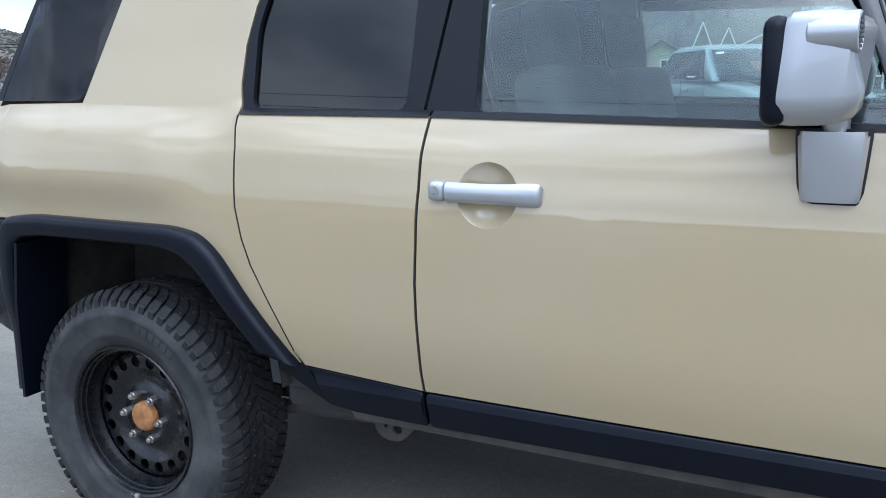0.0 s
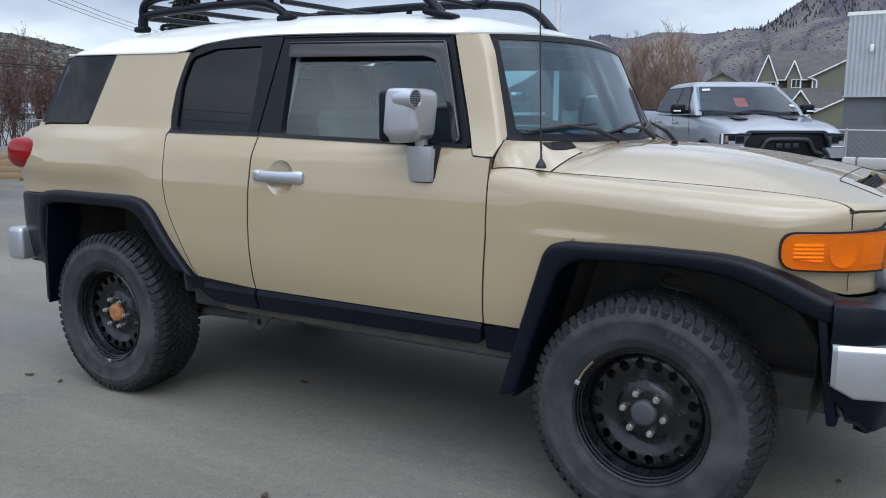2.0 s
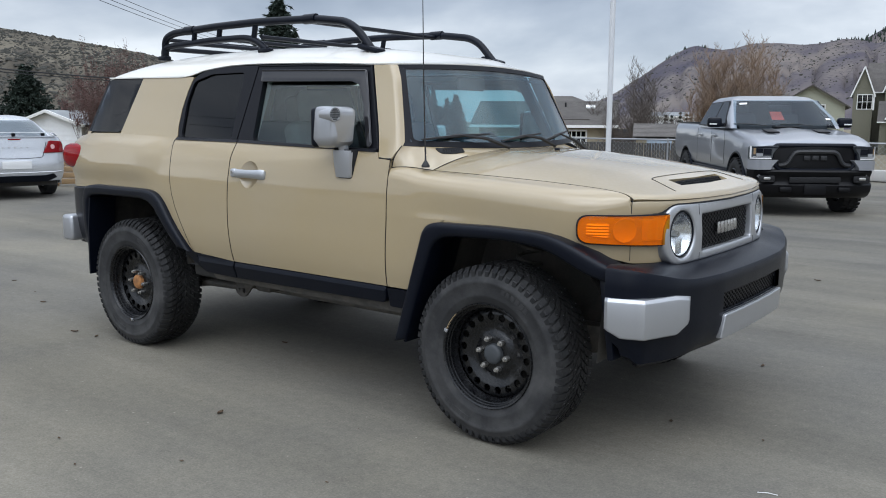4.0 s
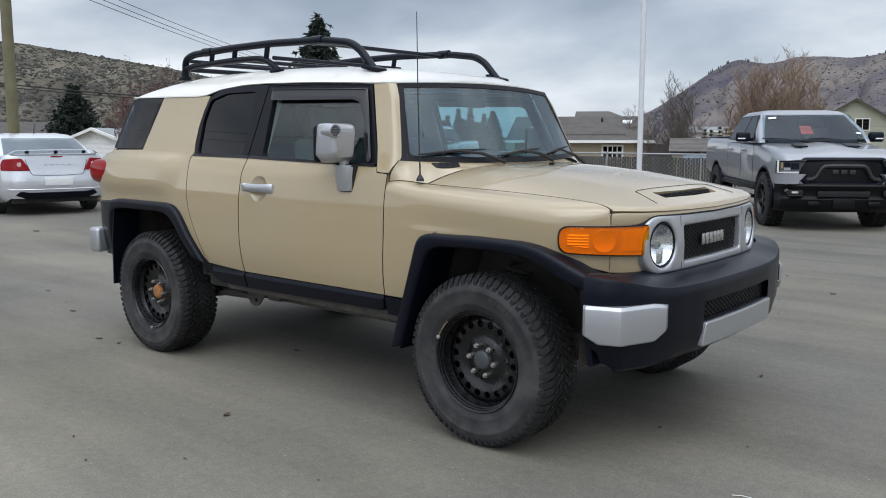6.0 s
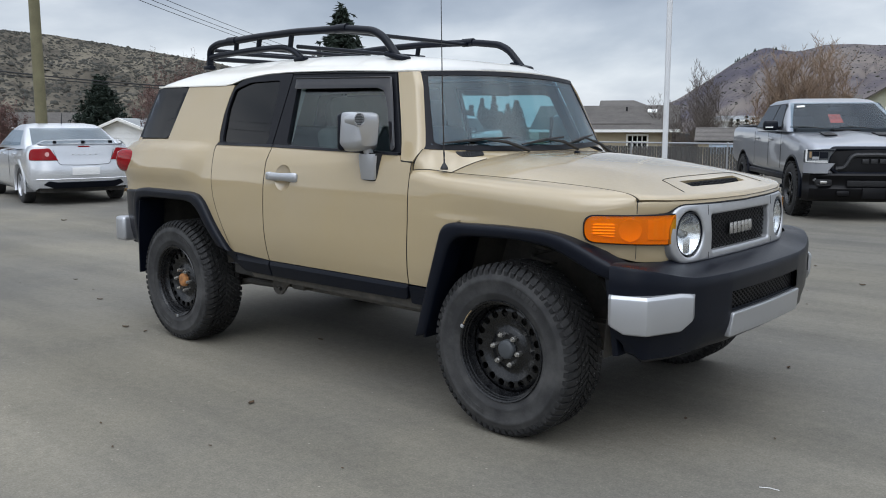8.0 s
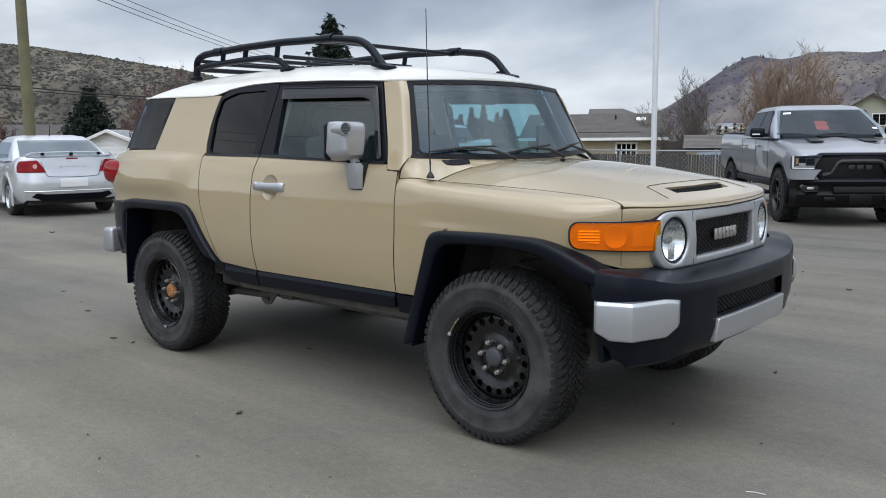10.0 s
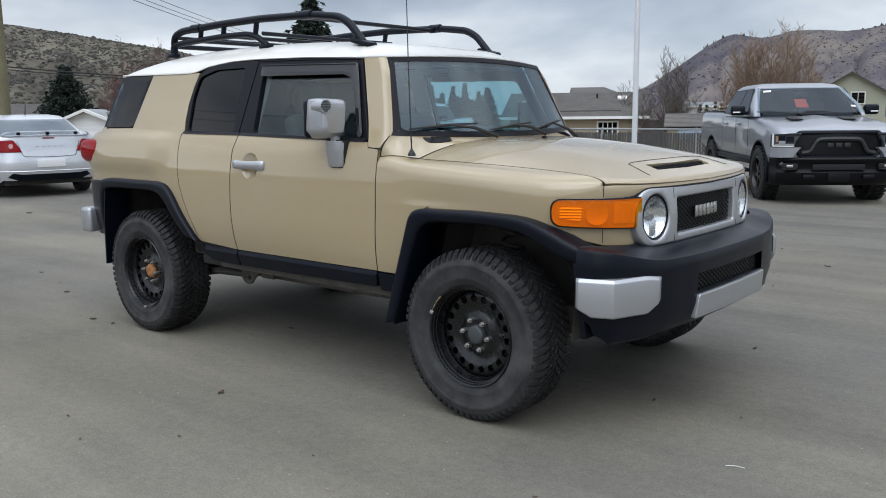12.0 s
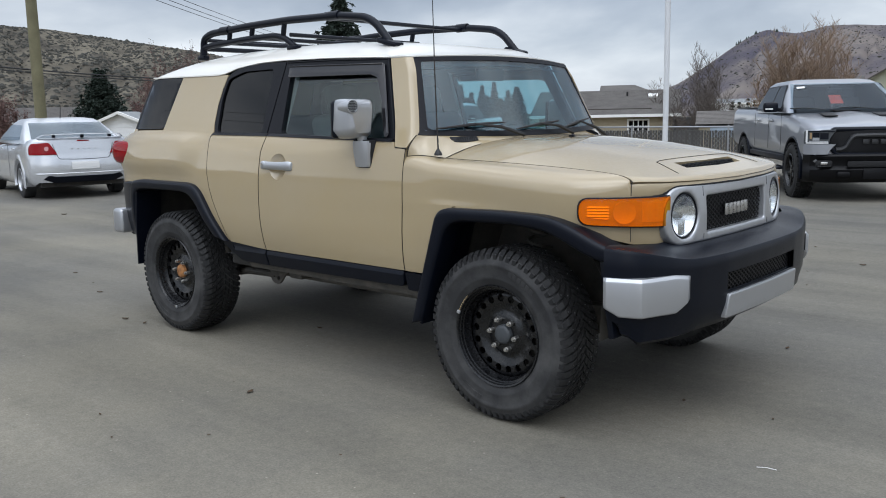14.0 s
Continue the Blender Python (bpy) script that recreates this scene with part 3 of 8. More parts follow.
# ---- beige off-road vehicle: surfaces ----
suv = thing("off_road_vehicle", "beige boxy off-road vehicle with white roof and black steel wheels", "car")
width_of = curve_of([(0.36, 0.79), (0.50, 0.845), (0.60, 0.866), (0.68, 0.884), (0.75, 0.892), (0.82, 0.896), (0.97, 0.8975), (1.05, 0.8955), (1.09, 0.892), (1.118, 0.8875), (1.16, 0.8805), (1.20, 0.872), (1.25, 0.860), (1.284, 0.847), (1.296, 0.823), (1.69, 0.700), (1.78, 0.670)], 0.006)
width_tail = curve_of([(0.36, 0.79), (0.50, 0.845), (0.60, 0.866), (0.68, 0.884), (0.75, 0.892), (0.82, 0.896), (0.97, 0.8975), (1.05, 0.8955), (1.09, 0.892), (1.118, 0.8875), (1.18, 0.876), (1.25, 0.855), (1.31, 0.8215), (1.69, 0.700), (1.78, 0.670)], 0.018)
# the flanks are bowed in plan, widest at the middle of the doors
bow_of = curve_of([(-0.9, 0.0), (-0.3, 0.002), (0.1, 0.008), (0.43, 0.015), (0.75, 0.0215), (1.0, 0.024), (1.3, 0.020), (1.7, 0.009), (2.1, 0.0), (3.5, 0.0)], 0.12)


pillar_edge = curve_of([(1.1, 2.19), (1.292, 2.130), (1.60, 2.023), (1.664, 1.987), (1.75, 1.94)], 0.01)


def side(x, z):
    w = width_of(z) if x > 0.40 else width_tail(z)
    w += bow_of(x) * smooth_step(0.45, 0.82, z) * (1 - smooth_step(1.18, 1.296, z))
    if x < -0.30:
        w -= 0.085 * ((-0.30 - x) / 0.48) ** 2.2
    if x < 0.40:
        w += 0.032 * (1 - smooth_step(0.08, 0.36, x)) * smooth_step(1.0, 1.13, z) * (1 - smooth_step(1.245, 1.305, z))
    if x > 1.88 and z > 1.2:
        w -= 0.036 * max(0.0, (x - pillar_edge(z) + 0.07) / 0.07) ** 2 * smooth_step(1.21, 1.42, z)
    if x > 2.0 and z < 1.25:
        w += 0.008 * smooth_step(2.1, 2.5, x)
    return w


def flank(s, out=0.0):
    return lambda u, v, d: (u, s * (side(u, v) + out - d), v)


def pane_side(s, out=0.0):
    """Plane of the side windows, leaning in towards the roof."""
    return lambda u, v, d: (u, s * (0.823 - 0.3114 * (v - 1.296) + out - d), v)


PERIM = [(2.08, 0.886), (2.5, 0.896), (2.8, 0.896), (3.0, 0.884), (3.10, 0.862), (3.19, 0.815), (3.27, 0.745), (3.33, 0.65), (3.368, 0.5), (3.393, 0.3), (3.405, 0.0)]
PERIM = [tuple(p) for p in round_path([(a, b, 0) for a, b in PERIM], 0.12, 4)]
PERIM = [(p[0], p[1]) for p in PERIM]
P_LEN = [0.0]
for a, b in zip(PERIM, PERIM[1:]):
    P_LEN.append(P_LEN[-1] + math.hypot(b[0] - a[0], b[1] - a[1]))


def perim(s):
    return float(np.interp(s, P_LEN, [p[0] for p in PERIM])), float(np.interp(s, P_LEN, [p[1] for p in PERIM]))


def perim_s_of_x(x):
    return float(np.interp(x, [p[0] for p in PERIM], P_LEN))


def perim_distance(x, y):
    best = 9.0
    for (ax, ay), (bx, by) in zip(PERIM, PERIM[1:]):
        dx, dy = bx - ax, by - ay
        t = max(0.0, min(1.0, ((x - ax) * dx + (y - ay) * dy) / (dx * dx + dy * dy + 1e-12)))
        best = min(best, math.hypot(x - ax - t * dx, y - ay - t * dy))
    return best


hood_mid = curve_of([(2.0, 1.272), (2.4, 1.260), (2.6, 1.249), (2.85, 1.224), (3.06, 1.189), (3.18, 1.161), (3.25, 1.139), (3.30, 1.120), (3.35, 1.105), (3.45, 1.082)], 0.05)
hood_edge = curve_of([(2.0, 1.216), (2.16, 1.198), (2.274, 1.176), (2.49, 1.163), (2.71, 1.149), (2.945, 1.134), (3.17, 1.118), (3.3, 1.096), (3.45, 1.075)], 0.05)


def hood_top(x, y):
    y = abs(y)
    f = 1 - min(1.0, y / 0.80) ** 3.0
    h = hood_edge(x) + (hood_mid(x) - hood_edge(x)) * f
    d, r = perim_distance(x, y), 0.085 - 0.055 * smooth_step(3.05, 3.32, x)
    if d < r:
        h += -r + math.sqrt(max(0.0, r ** 2 - (r - d) ** 2))
    return h


fender_low = curve_of([(2.08, 0.958), (2.30, 0.960), (2.41, 0.949), (2.74, 0.955), (3.0, 0.940), (3.09, 0.905), (3.20, 0.860), (3.27, 0.836), (3.45, 0.825)], 0.004)
hood_line = curve_of([(2.0, 0.862), (2.10, 0.858), (2.30, 0.80), (3.22, 0.742), (3.4, 0.74)], 0.01)


def make_fender(s):
    rows = []
    end = perim_s_of_x(3.380)
    start = perim_s_of_x(2.0995)
    for i in range(66):
        st = start + (end - start) * i / 65
        x, y = perim(st)
        low = fender_low(x)
        nx, ny = perim(min(st + 0.01, end + 0.02))
        px, py = perim(max(st - 0.01, 0))
        tx, ty = nx - px, ny - py
        L = math.hypot(tx, ty)
        inx, iny = ty / L, -tx / L
        if iny > 0:
            inx, iny = -inx, -iny
        base = hood_top(x, y) if x < 3.262 else min(1.030, hood_top(x, y))
        row = []
        for k in range(17):
            z = low + (base - low) * k / 16
            inward = 0.0
            if x < 2.6:
                inward = (y - side(x, z)) * (1 - smooth_step(2.2, 2.6, x))
            tuck = 0.012 * (1 - smooth_step(0.8, 1.0, z)) * smooth_step(2.9, 3.1, x) + 0.006 * smooth_step(2.2, 2.45, x) * (1 - smooth_step(0.0, 1.0, (z - low) / max(0.05, base - low)))
            lip = 0.006 * smooth_step(2.18, 2.40, x) * (1 - smooth_step(0.955, 1.0, z)) * (1 - smooth_step(2.40, 2.85, x))
            row.append((x + inx * tuck, s * (y - inward + lip + iny * tuck), z))
        if x < 3.262:
            y_in = hood_line(x)
            y0 = y - inward
            for k in range(1, 9):
                f = 1 - math.cos(math.pi / 2 * k / 8)
                yy = y0 + (y_in - y0) * f
                row.append((x, s * yy, hood_top(x, min(y, yy + inward * (1 - f)))))
        else:
            row += [row[-1]] * 8
        rows.append(row)
    def lamp_hole(i, k):
        q = rows[i][k]
        return k < 16 and q[0] > 3.2 and math.hypot(abs(q[1]) - 0.491, q[2] + 0.006 - 0.9385) < 0.112

    bm = loft(rows, skip=lamp_hole)
    return thicken(bm, 0.012)


def make_hood():
    """Structured sheet from the cowl to the nose, with the scoop opening left out."""
    fs = sorted({round(v, 4) for v in (*np.linspace(-1, 1, 41), *(q * w for q in (-1, 1) for w in (0.392, 0.965, 0.985, 0.995)))})
    ss = sorted({round(v, 4) for v in (*np.linspace(0, 0.74, 22), 0.79, 0.8365, 0.866, 0.8965, *(1 - 0.095 * (1 - k / 13) ** 1.5 for k in range(14)))})
    fronts_y, fronts_x = [p[1] for p in reversed(PERIM)], [p[0] for p in reversed(PERIM)]
    rows = []
    for t in ss:
        row = []
        for f in fs:
            xr = float(np.interp(abs(f) * 0.794, [0, 0.2, 0.5, 0.70, 0.794], [2.335, 2.330, 2.318, 2.309, 2.304]))
            xf = float(np.interp(abs(f) * 0.742, fronts_y, fronts_x)) - 0.004
            x = xr + (xf - xr) * t
            y = f * (hood_line(x) - 0.006)
            row.append((x, y, hood_top(x, y)))
        rows.append(row)
    skip = lambda i, k: 0.836 < ss[i] < 0.896 and -0.393 < fs[k] < 0.391
    return thicken(loft(rows, skip=skip), 0.015)


for s in (-1, 1):
    ff = part("front_fender", make_fender(s), PAINT, suv)
    part("fender_rear_piece", panel([(2.101, 0.962), (2.0805, 0.619), (2.255, 0.619), (2.37, 0.93), (2.44, 0.966)], flank(s), 0.012, grid=(0.08, 0.05)), PAINT, ff)
hd = part("hood", make_hood(), PAINT, suv, "beige hood with a raised middle and a scoop opening")
rows = []
for k in range(-30, 31):
    st = P_LEN[-1] - (P_LEN[-1] - perim_s_of_x(3.262)) * abs(k) / 30
    x, y = perim(st)
    top = hood_top(x, y)
    foot = min(top - 0.001, 1.068 - 0.034 * smooth_step(0.52, 0.64, abs(y)))
    rows.append([(x - 0.004 - o, y if k > 0 else -y, z) for z, o in ((top + 0.012, 0.006), (top + 0.006, 0.002), (top, 0), (top + (foot - top) * 0.6, 0), (foot, 0.003))])
part("hood_lip", thicken(loft(rows), 0.008), PAINT, hd)
# dark tube under the lip in place of the shade between hood and bezel
part("hood_gap_shade", tube([(r[-1][0] + 0.001, r[-1][1], r[-1][2] - 0.002) for r in rows[4:-4]], 0.0045, 6), DARK, hd)


# hood scoop: slanted mesh at the back of the opening and a ramp that rises from it
def scoop_parts():
    ys = np.linspace(-0.30, 0.30, 13)
    bm = loft([[(x, y * w, hood_top(x, y) - drop) for y in ys] for x, w, drop in ((3.299, 0.95, 0.001), (3.285, 0.96, 0.008), (3.268, 0.98, 0.020), (3.252, 1.0, 0.034), (3.232, 1.0, 0.050))])
    thicken(bm, 0.006)
    sc = part("scoop_ramp", bm, PAINT, suv)
    mesh_at = lambda y, z, d=0: (3.2345 + 0.024 * z, y, hood_top(3.2345, y) - 0.003 - 0.034 * z - d)
    part("scoop_backing", panel([(-0.302, 0.0), (0.302, 0.0), (0.302, 1.0), (-0.302, 1.0)], lambda u, v, d: mesh_at(u, v, d + 0.006), 0.004, grid=(0.1, 0.5)), DARK, sc)
    bm = bmesh.new()
    for k in range(46):
        for lean in (-1, 1):
            y = -0.30 + k * 0.0133
            if abs(y + lean * 0.026) < 0.301:
                tube([mesh_at(y, 0.0), mesh_at(y + lean * 0.026, 1.0)], 0.0022, 4, bm)
    part("scoop_grille", bm, MESH_BLACK, sc, smooth=0)
    for s in (-1, 1):
        bm = loft([[(x, s * 0.303 - s * (x - 3.2345) * 0.24, z) for z in (hood_top(x, 0.3) - 0.003, hood_top(x, 0.3) - 0.06)] for x in (3.232, 3.265, 3.298)])
        part("scoop_cheek", thicken(bm, 0.005), PAINT, sc)
    line = [(3.315, -0.442, 0), (3.181, -0.386, 0), (3.172, -0.34, 0), (3.172, 0.34, 0), (3.181, 0.386, 0), (3.315, 0.442, 0)]
    dense = []
    for a, b in zip(line, line[1:]):
        for k in range(12):
            x, y = a[0] + (b[0] - a[0]) * k / 12, a[1] + (b[1] - a[1]) * k / 12
            dense.append((x, y, hood_top(x, y) + 0.0004))
    part("scoop_seam", tube(dense, 0.0018, 5), DARK, sc)


scoop_parts()
part("washer_nozzle", box((0.024, 0.022, 0.014), (2.508, -0.037, hood_top(2.508, 0.037) + 0.005), 0.004), TRIM, suv)


# ---- flanks ----
FRONT_DOOR = [(0.977, 1.282), (2.013, 1.254), (2.022, 1.228), (2.098, 1.219), (2.096, 0.955), (2.076, 0.618), (0.962, 0.622), (0.965, 0.75), (0.964, 0.82), (0.963, 0.90), (0.967, 0.97), (0.970, 1.05), (0.974, 1.118), (0.975, 1.20)]
REAR_DOOR = [(0.409, 1.288), (0.973, 1.282), (0.971, 1.20), (0.970, 1.118), (0.966, 1.05), (0.963, 0.97), (0.959, 0.90), (0.960, 0.82), (0.961, 0.75), (0.958, 0.622), (0.612, 0.642), (0.588, 0.68), (0.557, 0.75), (0.520, 0.82), (0.476, 0.90), (0.451, 0.97), (0.434, 1.05), (0.430, 1.118), (0.426, 1.20), (0.414, 1.25)]
QUARTER = [(0.405, 1.288), (0.410, 1.25), (0.422, 1.20), (0.426, 1.118), (0.430, 1.05), (0.447, 0.97), (0.472, 0.90), (0.516, 0.82), (0.553, 0.75), (0.584, 0.68), (0.600, 0.648), (0.535, 0.69), (0.45, 0.80), (0.35, 0.925), (0.30, 0.955), (0.24, 0.968), (-0.34, 0.975), (-0.50, 0.968), (-0.775, 0.955),
           (-0.775, 1.12), (-0.755, 1.24), (-0.735, 1.288), (-0.53, 1.312), (-0.190, 1.315), (-0.080, 1.654), (0.383, 1.649), (0.434, 1.649), (0.405, 1.56), (0.390, 1.461), (0.392, 1.36)]
QUARTER_GLASS = corners([(-0.59, 1.321), (-0.191, 1.321, 0.04), (-0.084, 1.654), (-0.447, 1.659)], 0.012)
REAR_FRAME = [(0.412, 1.288), (0.395, 1.36), (0.393, 1.461), (0.410, 1.56), (0.438, 1.635), (0.477, 1.661), (0.524, 1.678), (0.615, 1.694), (0.766, 1.701), (0.915, 1.701), (1.000, 1.699), (0.945, 1.284)]
REAR_HOLE = corners([(0.440, 1.298), (0.424, 1.50), (0.452, 1.622), (0.600, 1.660), (0.893, 1.663), (0.897, 1.293)], 0.03)
FRONT_FRAME = [(0.950, 1.284), (1.005, 1.699), (1.412, 1.690), (1.851, 1.671), (2.007, 1.256)]
FRONT_HOLE = corners([(1.076, 1.288), (1.060, 1.640), (1.797, 1.622), (1.942, 1.267)], 0.03)


def sill_face(s):
    """Cladding with an upward facing top facet."""
    return lambda u, v, d: (u, s * (side(u, v) + 0.001 + 0.014 * min(1.0, max(0.0, (0.620 - v) / 0.026)) - d), v)


CUP_X, CUP_Z, CUP_R = 1.142, 1.112, 0.0725
CUP = [(CUP_X + CUP_R * math.cos(2 * math.pi * k / 28), CUP_Z + CUP_R * math.sin(2 * math.pi * k / 28)) for k in range(28)]


def cup(s):
    """Round dished recess behind the handle."""
    rows = []
    for k in range(29):
        a = 2 * math.pi * k / 28
        ca, sa = math.cos(a), math.sin(a)
        rows.append([(CUP_X + CUP_R * 1.005 * f * ca, s * (side(CUP_X + CUP_R * f * ca, CUP_Z + CUP_R * f * sa) - dep), CUP_Z + CUP_R * 1.005 * f * sa) for f, dep in ((0.001, 0.026), (0.35, 0.025), (0.65, 0.020), (0.85, 0.011), (0.95, 0.004), (1.0, 0.0005))])
    return loft(rows)


def handle(s, parent):
    z0 = 1.117
    bm = loft([[(x, s * (side(x, z0) + o * p), z0 + dz * sq) for o, dz in ((-0.004, -0.019), (0.012, -0.023), (0.020, -0.018), (0.024, -0.010), (0.025, 0), (0.024, 0.010), (0.020, 0.018), (0.012, 0.023), (-0.004, 0.019))]
               for x, sq, p in ((1.0465, 0.92, 0.80), (1.049, 1.0, 0.90), (1.08, 0.98, 1.0), (1.14, 0.96, 1.05), (1.20, 1.02, 1.0), (1.235, 1.12, 0.9), (1.256, 1.12, 0.75), (1.266, 1.0, 0.55), (1.270, 0.75, 0.3))], close=True)
    bmesh.ops.holes_fill(bm, edges=bm.edges[:])
    part("door_handle", bm, SILVER, parent, "silver painted pull handle")
    part("lock_housing", box((0.042, 0.034, 0.046), (1.0245, s * (side(1.0245, z0) + 0.003), z0 + 0.002), 0.012, seg=3), SILVER, parent)
    part("key_lock", disc(0.009, 0.006, (1.0245, s * (side(1.0245, z0) + 0.0195), z0 + 0.005), seg=16), CHROME, parent)


for s in (-1, 1):
    fd = part("front_door", panel(inset(FRONT_DOOR, 0.0020), flank(s), 0.03, holes=[CUP], grid=(0.14, 0.028)), PAINT, suv)
    part("window_frame", panel(inset(FRONT_FRAME, 0.002), pane_side(s, 0.002), 0.035, holes=[FRONT_HOLE], grid=(0.2, 0.08)), DOOR_BLACK, fd)
    g = part("window_pane", panel(corners([(1.055, 1.275), (1.042, 1.655), (1.826, 1.637), (1.98, 1.255)], 0.02), pane_side(s, -0.014), 0.004, grid=(0.3, 0.1)), GLASS_DOOR, fd, "lightly tinted door glass", 0)
    g.visible_shadow = False
    visor = [(1.054, 1.672), (1.829, 1.648), (1.877, 1.52), (1.957, 1.29), (1.950, 1.274), (1.928, 1.276), (1.846, 1.49), (1.796, 1.575), (1.743, 1.592), (1.057, 1.606)]
    part("rain_visor", panel(corners(visor, 0.012), pane_side(s, 0.017), 0.005, grid=9.0, bevel=0.003), VISOR, fd, "smoked rain deflector")
    part("visor_edge", tube([pane_side(s, 0.019)(a, b, 0) for a, b in ((1.054, 1.668), (1.40, 1.658), (1.824, 1.645), (1.873, 1.52), (1.951, 1.295))], 0.0045, 8), VISOR, fd)
    part("frame_edge", tube([pane_side(s, 0.004)(a, b, 0) for a, b in ((1.010, 1.693), (1.412, 1.684), (1.845, 1.666), (1.997, 1.264))], 0.004, 8), DOOR_BLACK, fd)
    part("belt_seal", panel([(0.977, 1.279), (0.977, 1.293), (2.0, 1.266), (2.0, 1.253)], flank(s, 0.005), 0.03, grid=(0.2, 0.2)), DOOR_BLACK, fd)
    part("sill_cladding", panel(corners([(0.964, 0.619), (2.074, 0.616), (2.070, 0.555), (2.055, 0.535), (0.968, 0.527)], 0.012), sill_face(s), 0.03, grid=(0.2, 0.013), bevel=0.004), TRIM, fd, smooth=14)
    part("handle_recess", cup(s), PAINT, fd)
    handle(s, fd)
    rd = part("rear_door", panel(inset(REAR_DOOR, 0.0017), flank(s), 0.03, grid=(0.14, 0.028)), PAINT, suv)
    part("window_frame", panel(inset(REAR_FRAME, 0.002), pane_side(s, 0.002), 0.035, holes=[REAR_HOLE], grid=(0.2, 0.08)), DOOR_BLACK, rd)
    g = part("window_pane", panel(corners([(0.430, 1.29), (0.415, 1.50), (0.443, 1.63), (0.590, 1.669), (0.912, 1.672), (0.915, 1.285)], 0.02), pane_side(s, -0.010), 0.004, grid=(0.3, 0.1)), GLASS_DARK, rd, "dark privacy glass", 0)
    g.visible_shadow = False
    part("belt_seal", panel([(0.410, 1.285), (0.410, 1.299), (0.971, 1.293), (0.971, 1.279)], flank(s, 0.005), 0.03, grid=(0.2, 0.2)), DOOR_BLACK, rd)
    part("sill_cladding", panel(corners([(0.612, 0.640), (0.956, 0.620), (0.961, 0.527), (0.74, 0.530), (0.68, 0.545)], 0.010), sill_face(s), 0.03, grid=(0.2, 0.013), bevel=0.004), TRIM, rd, smooth=14)
    qp = part("quarter_panel", panel(QUARTER, flank(s), 0.03, grid=(0.05, 0.03)), PAINT, suv)
    g = part("quarter_glass", panel(QUARTER_GLASS, flank(s, -0.001), 0.006, grid=(0.06, 0.1), roll=0.002), GLASS_DARK, qp, "dark privacy glass")
    g.visible_shadow = False
    part("glass_edge_band", panel([(-0.59, 1.322), (-0.447, 1.659), (-0.472, 1.659), (-0.63, 1.322)], flank(s, -0.002), 0.01, grid=(0.06, 0.1)), DOOR_BLACK, qp)
    rows = []
    for z in np.linspace(1.2245, 1.668, 30):
        x0, x1 = float(np.interp(z, [1.2245, 1.25, 1.671], [2.029, 2.016, 1.859])), min(pillar_edge(z), float(np.interp(z, [1.2245, 1.262, 1.292, 1.7], [2.1035, 2.121, 2.131, 2.14])))
        lean = 0.827 - 0.3114 * (z - 1.296) + 0.018 * max(0.0, (1.40 - z) / 0.175) ** 2
        rows.append([(x0 + (x1 - x0) * f, s * (lean - 0.034 * max(0.0, (x0 + (x1 - x0) * f - pillar_edge(z) + 0.028) / 0.028) ** 2 * smooth_step(1.16, 1.27, z)), z) for f in (0, 0.3, 0.6, 0.76, 0.82, 0.87, 0.92, 0.96, 1.0)])
    part("a_pillar", thicken(loft(rows), 0.007), PAINT, suv)
    # dark tube at the pillar foot, put in for the gap's shade
    part("panel_gap_shade", tube(rows[0], 0.0022, 6), DARK, suv)
    part("front_sill_end", panel(corners([(2.082, 0.612), (2.25, 0.612), (2.22, 0.52), (2.085, 0.52)], 0.01), flank(s, 0.008), 0.03, grid=(0.1, 0.05)), TRIM, suv)
    part("rocker_panel", panel([(0.69, 0.550), (2.20, 0.545), (2.20, 0.485), (0.72, 0.490)], flank(s, -0.022), 0.05, grid=(0.3, 0.05)), FRAME_RUST, suv, "dusty painted sill below the doors")
    part("sill_end", panel([(0.545, 0.70), (0.60, 0.655), (0.70, 0.550), (0.75, 0.532), (0.735, 0.524), (0.665, 0.530), (0.52, 0.62)], flank(s, -0.004), 0.05, grid=(0.3, 0.05)), TRIM, suv)
    # inner door lining keeps the cabin dark
    part("door_card", panel([(0.45, 0.55), (2.08, 0.55), (2.06, 1.22), (1.99, 1.25), (0.45, 1.275)], flank(s, -0.04), 0.03, grid=0.4), CABIN, suv)
    part("quarter_lining", panel([(-0.70, 0.98), (0.36, 0.98), (0.40, 1.25), (0.37, 1.63), (-0.05, 1.63), (-0.14, 1.30), (-0.70, 1.28)], flank(s, -0.04), 0.03, grid=0.3), CABIN, suv)
    part("roof_side_lining", panel([(0.40, 1.66), (1.86, 1.655), (1.86, 1.68), (0.5, 1.695)], flank(s, -0.045), 0.02, grid=0.4), CABIN_LIGHT, suv)
    part("b_pillar_lining", panel([(0.93, 1.27), (1.06, 1.27), (1.055, 1.67), (0.92, 1.67)], flank(s, -0.04), 0.03, grid=0.3), CABIN_LIGHT, suv)

# ---- roof ----
roof_edge = curve_of([(-0.62, 1.668), (-0.42, 1.664), (0.0, 1.658), (0.30, 1.653), (0.40, 1.655), (0.52, 1.686), (0.74, 1.706), (0.96, 1.709), (1.40, 1.698), (1.85, 1.677), (2.12, 1.668)], 0.03)
roof_mid = curve_of([(-0.62, 1.662), (-0.50, 1.700), (-0.40, 1.735), (-0.25, 1.768), (0.0, 1.797), (0.3, 1.813), (0.7, 1.820), (1.1, 1.815), (1.5, 1.796), (1.8, 1.765), (2.0, 1.728), (2.12, 1.69)], 0.05)


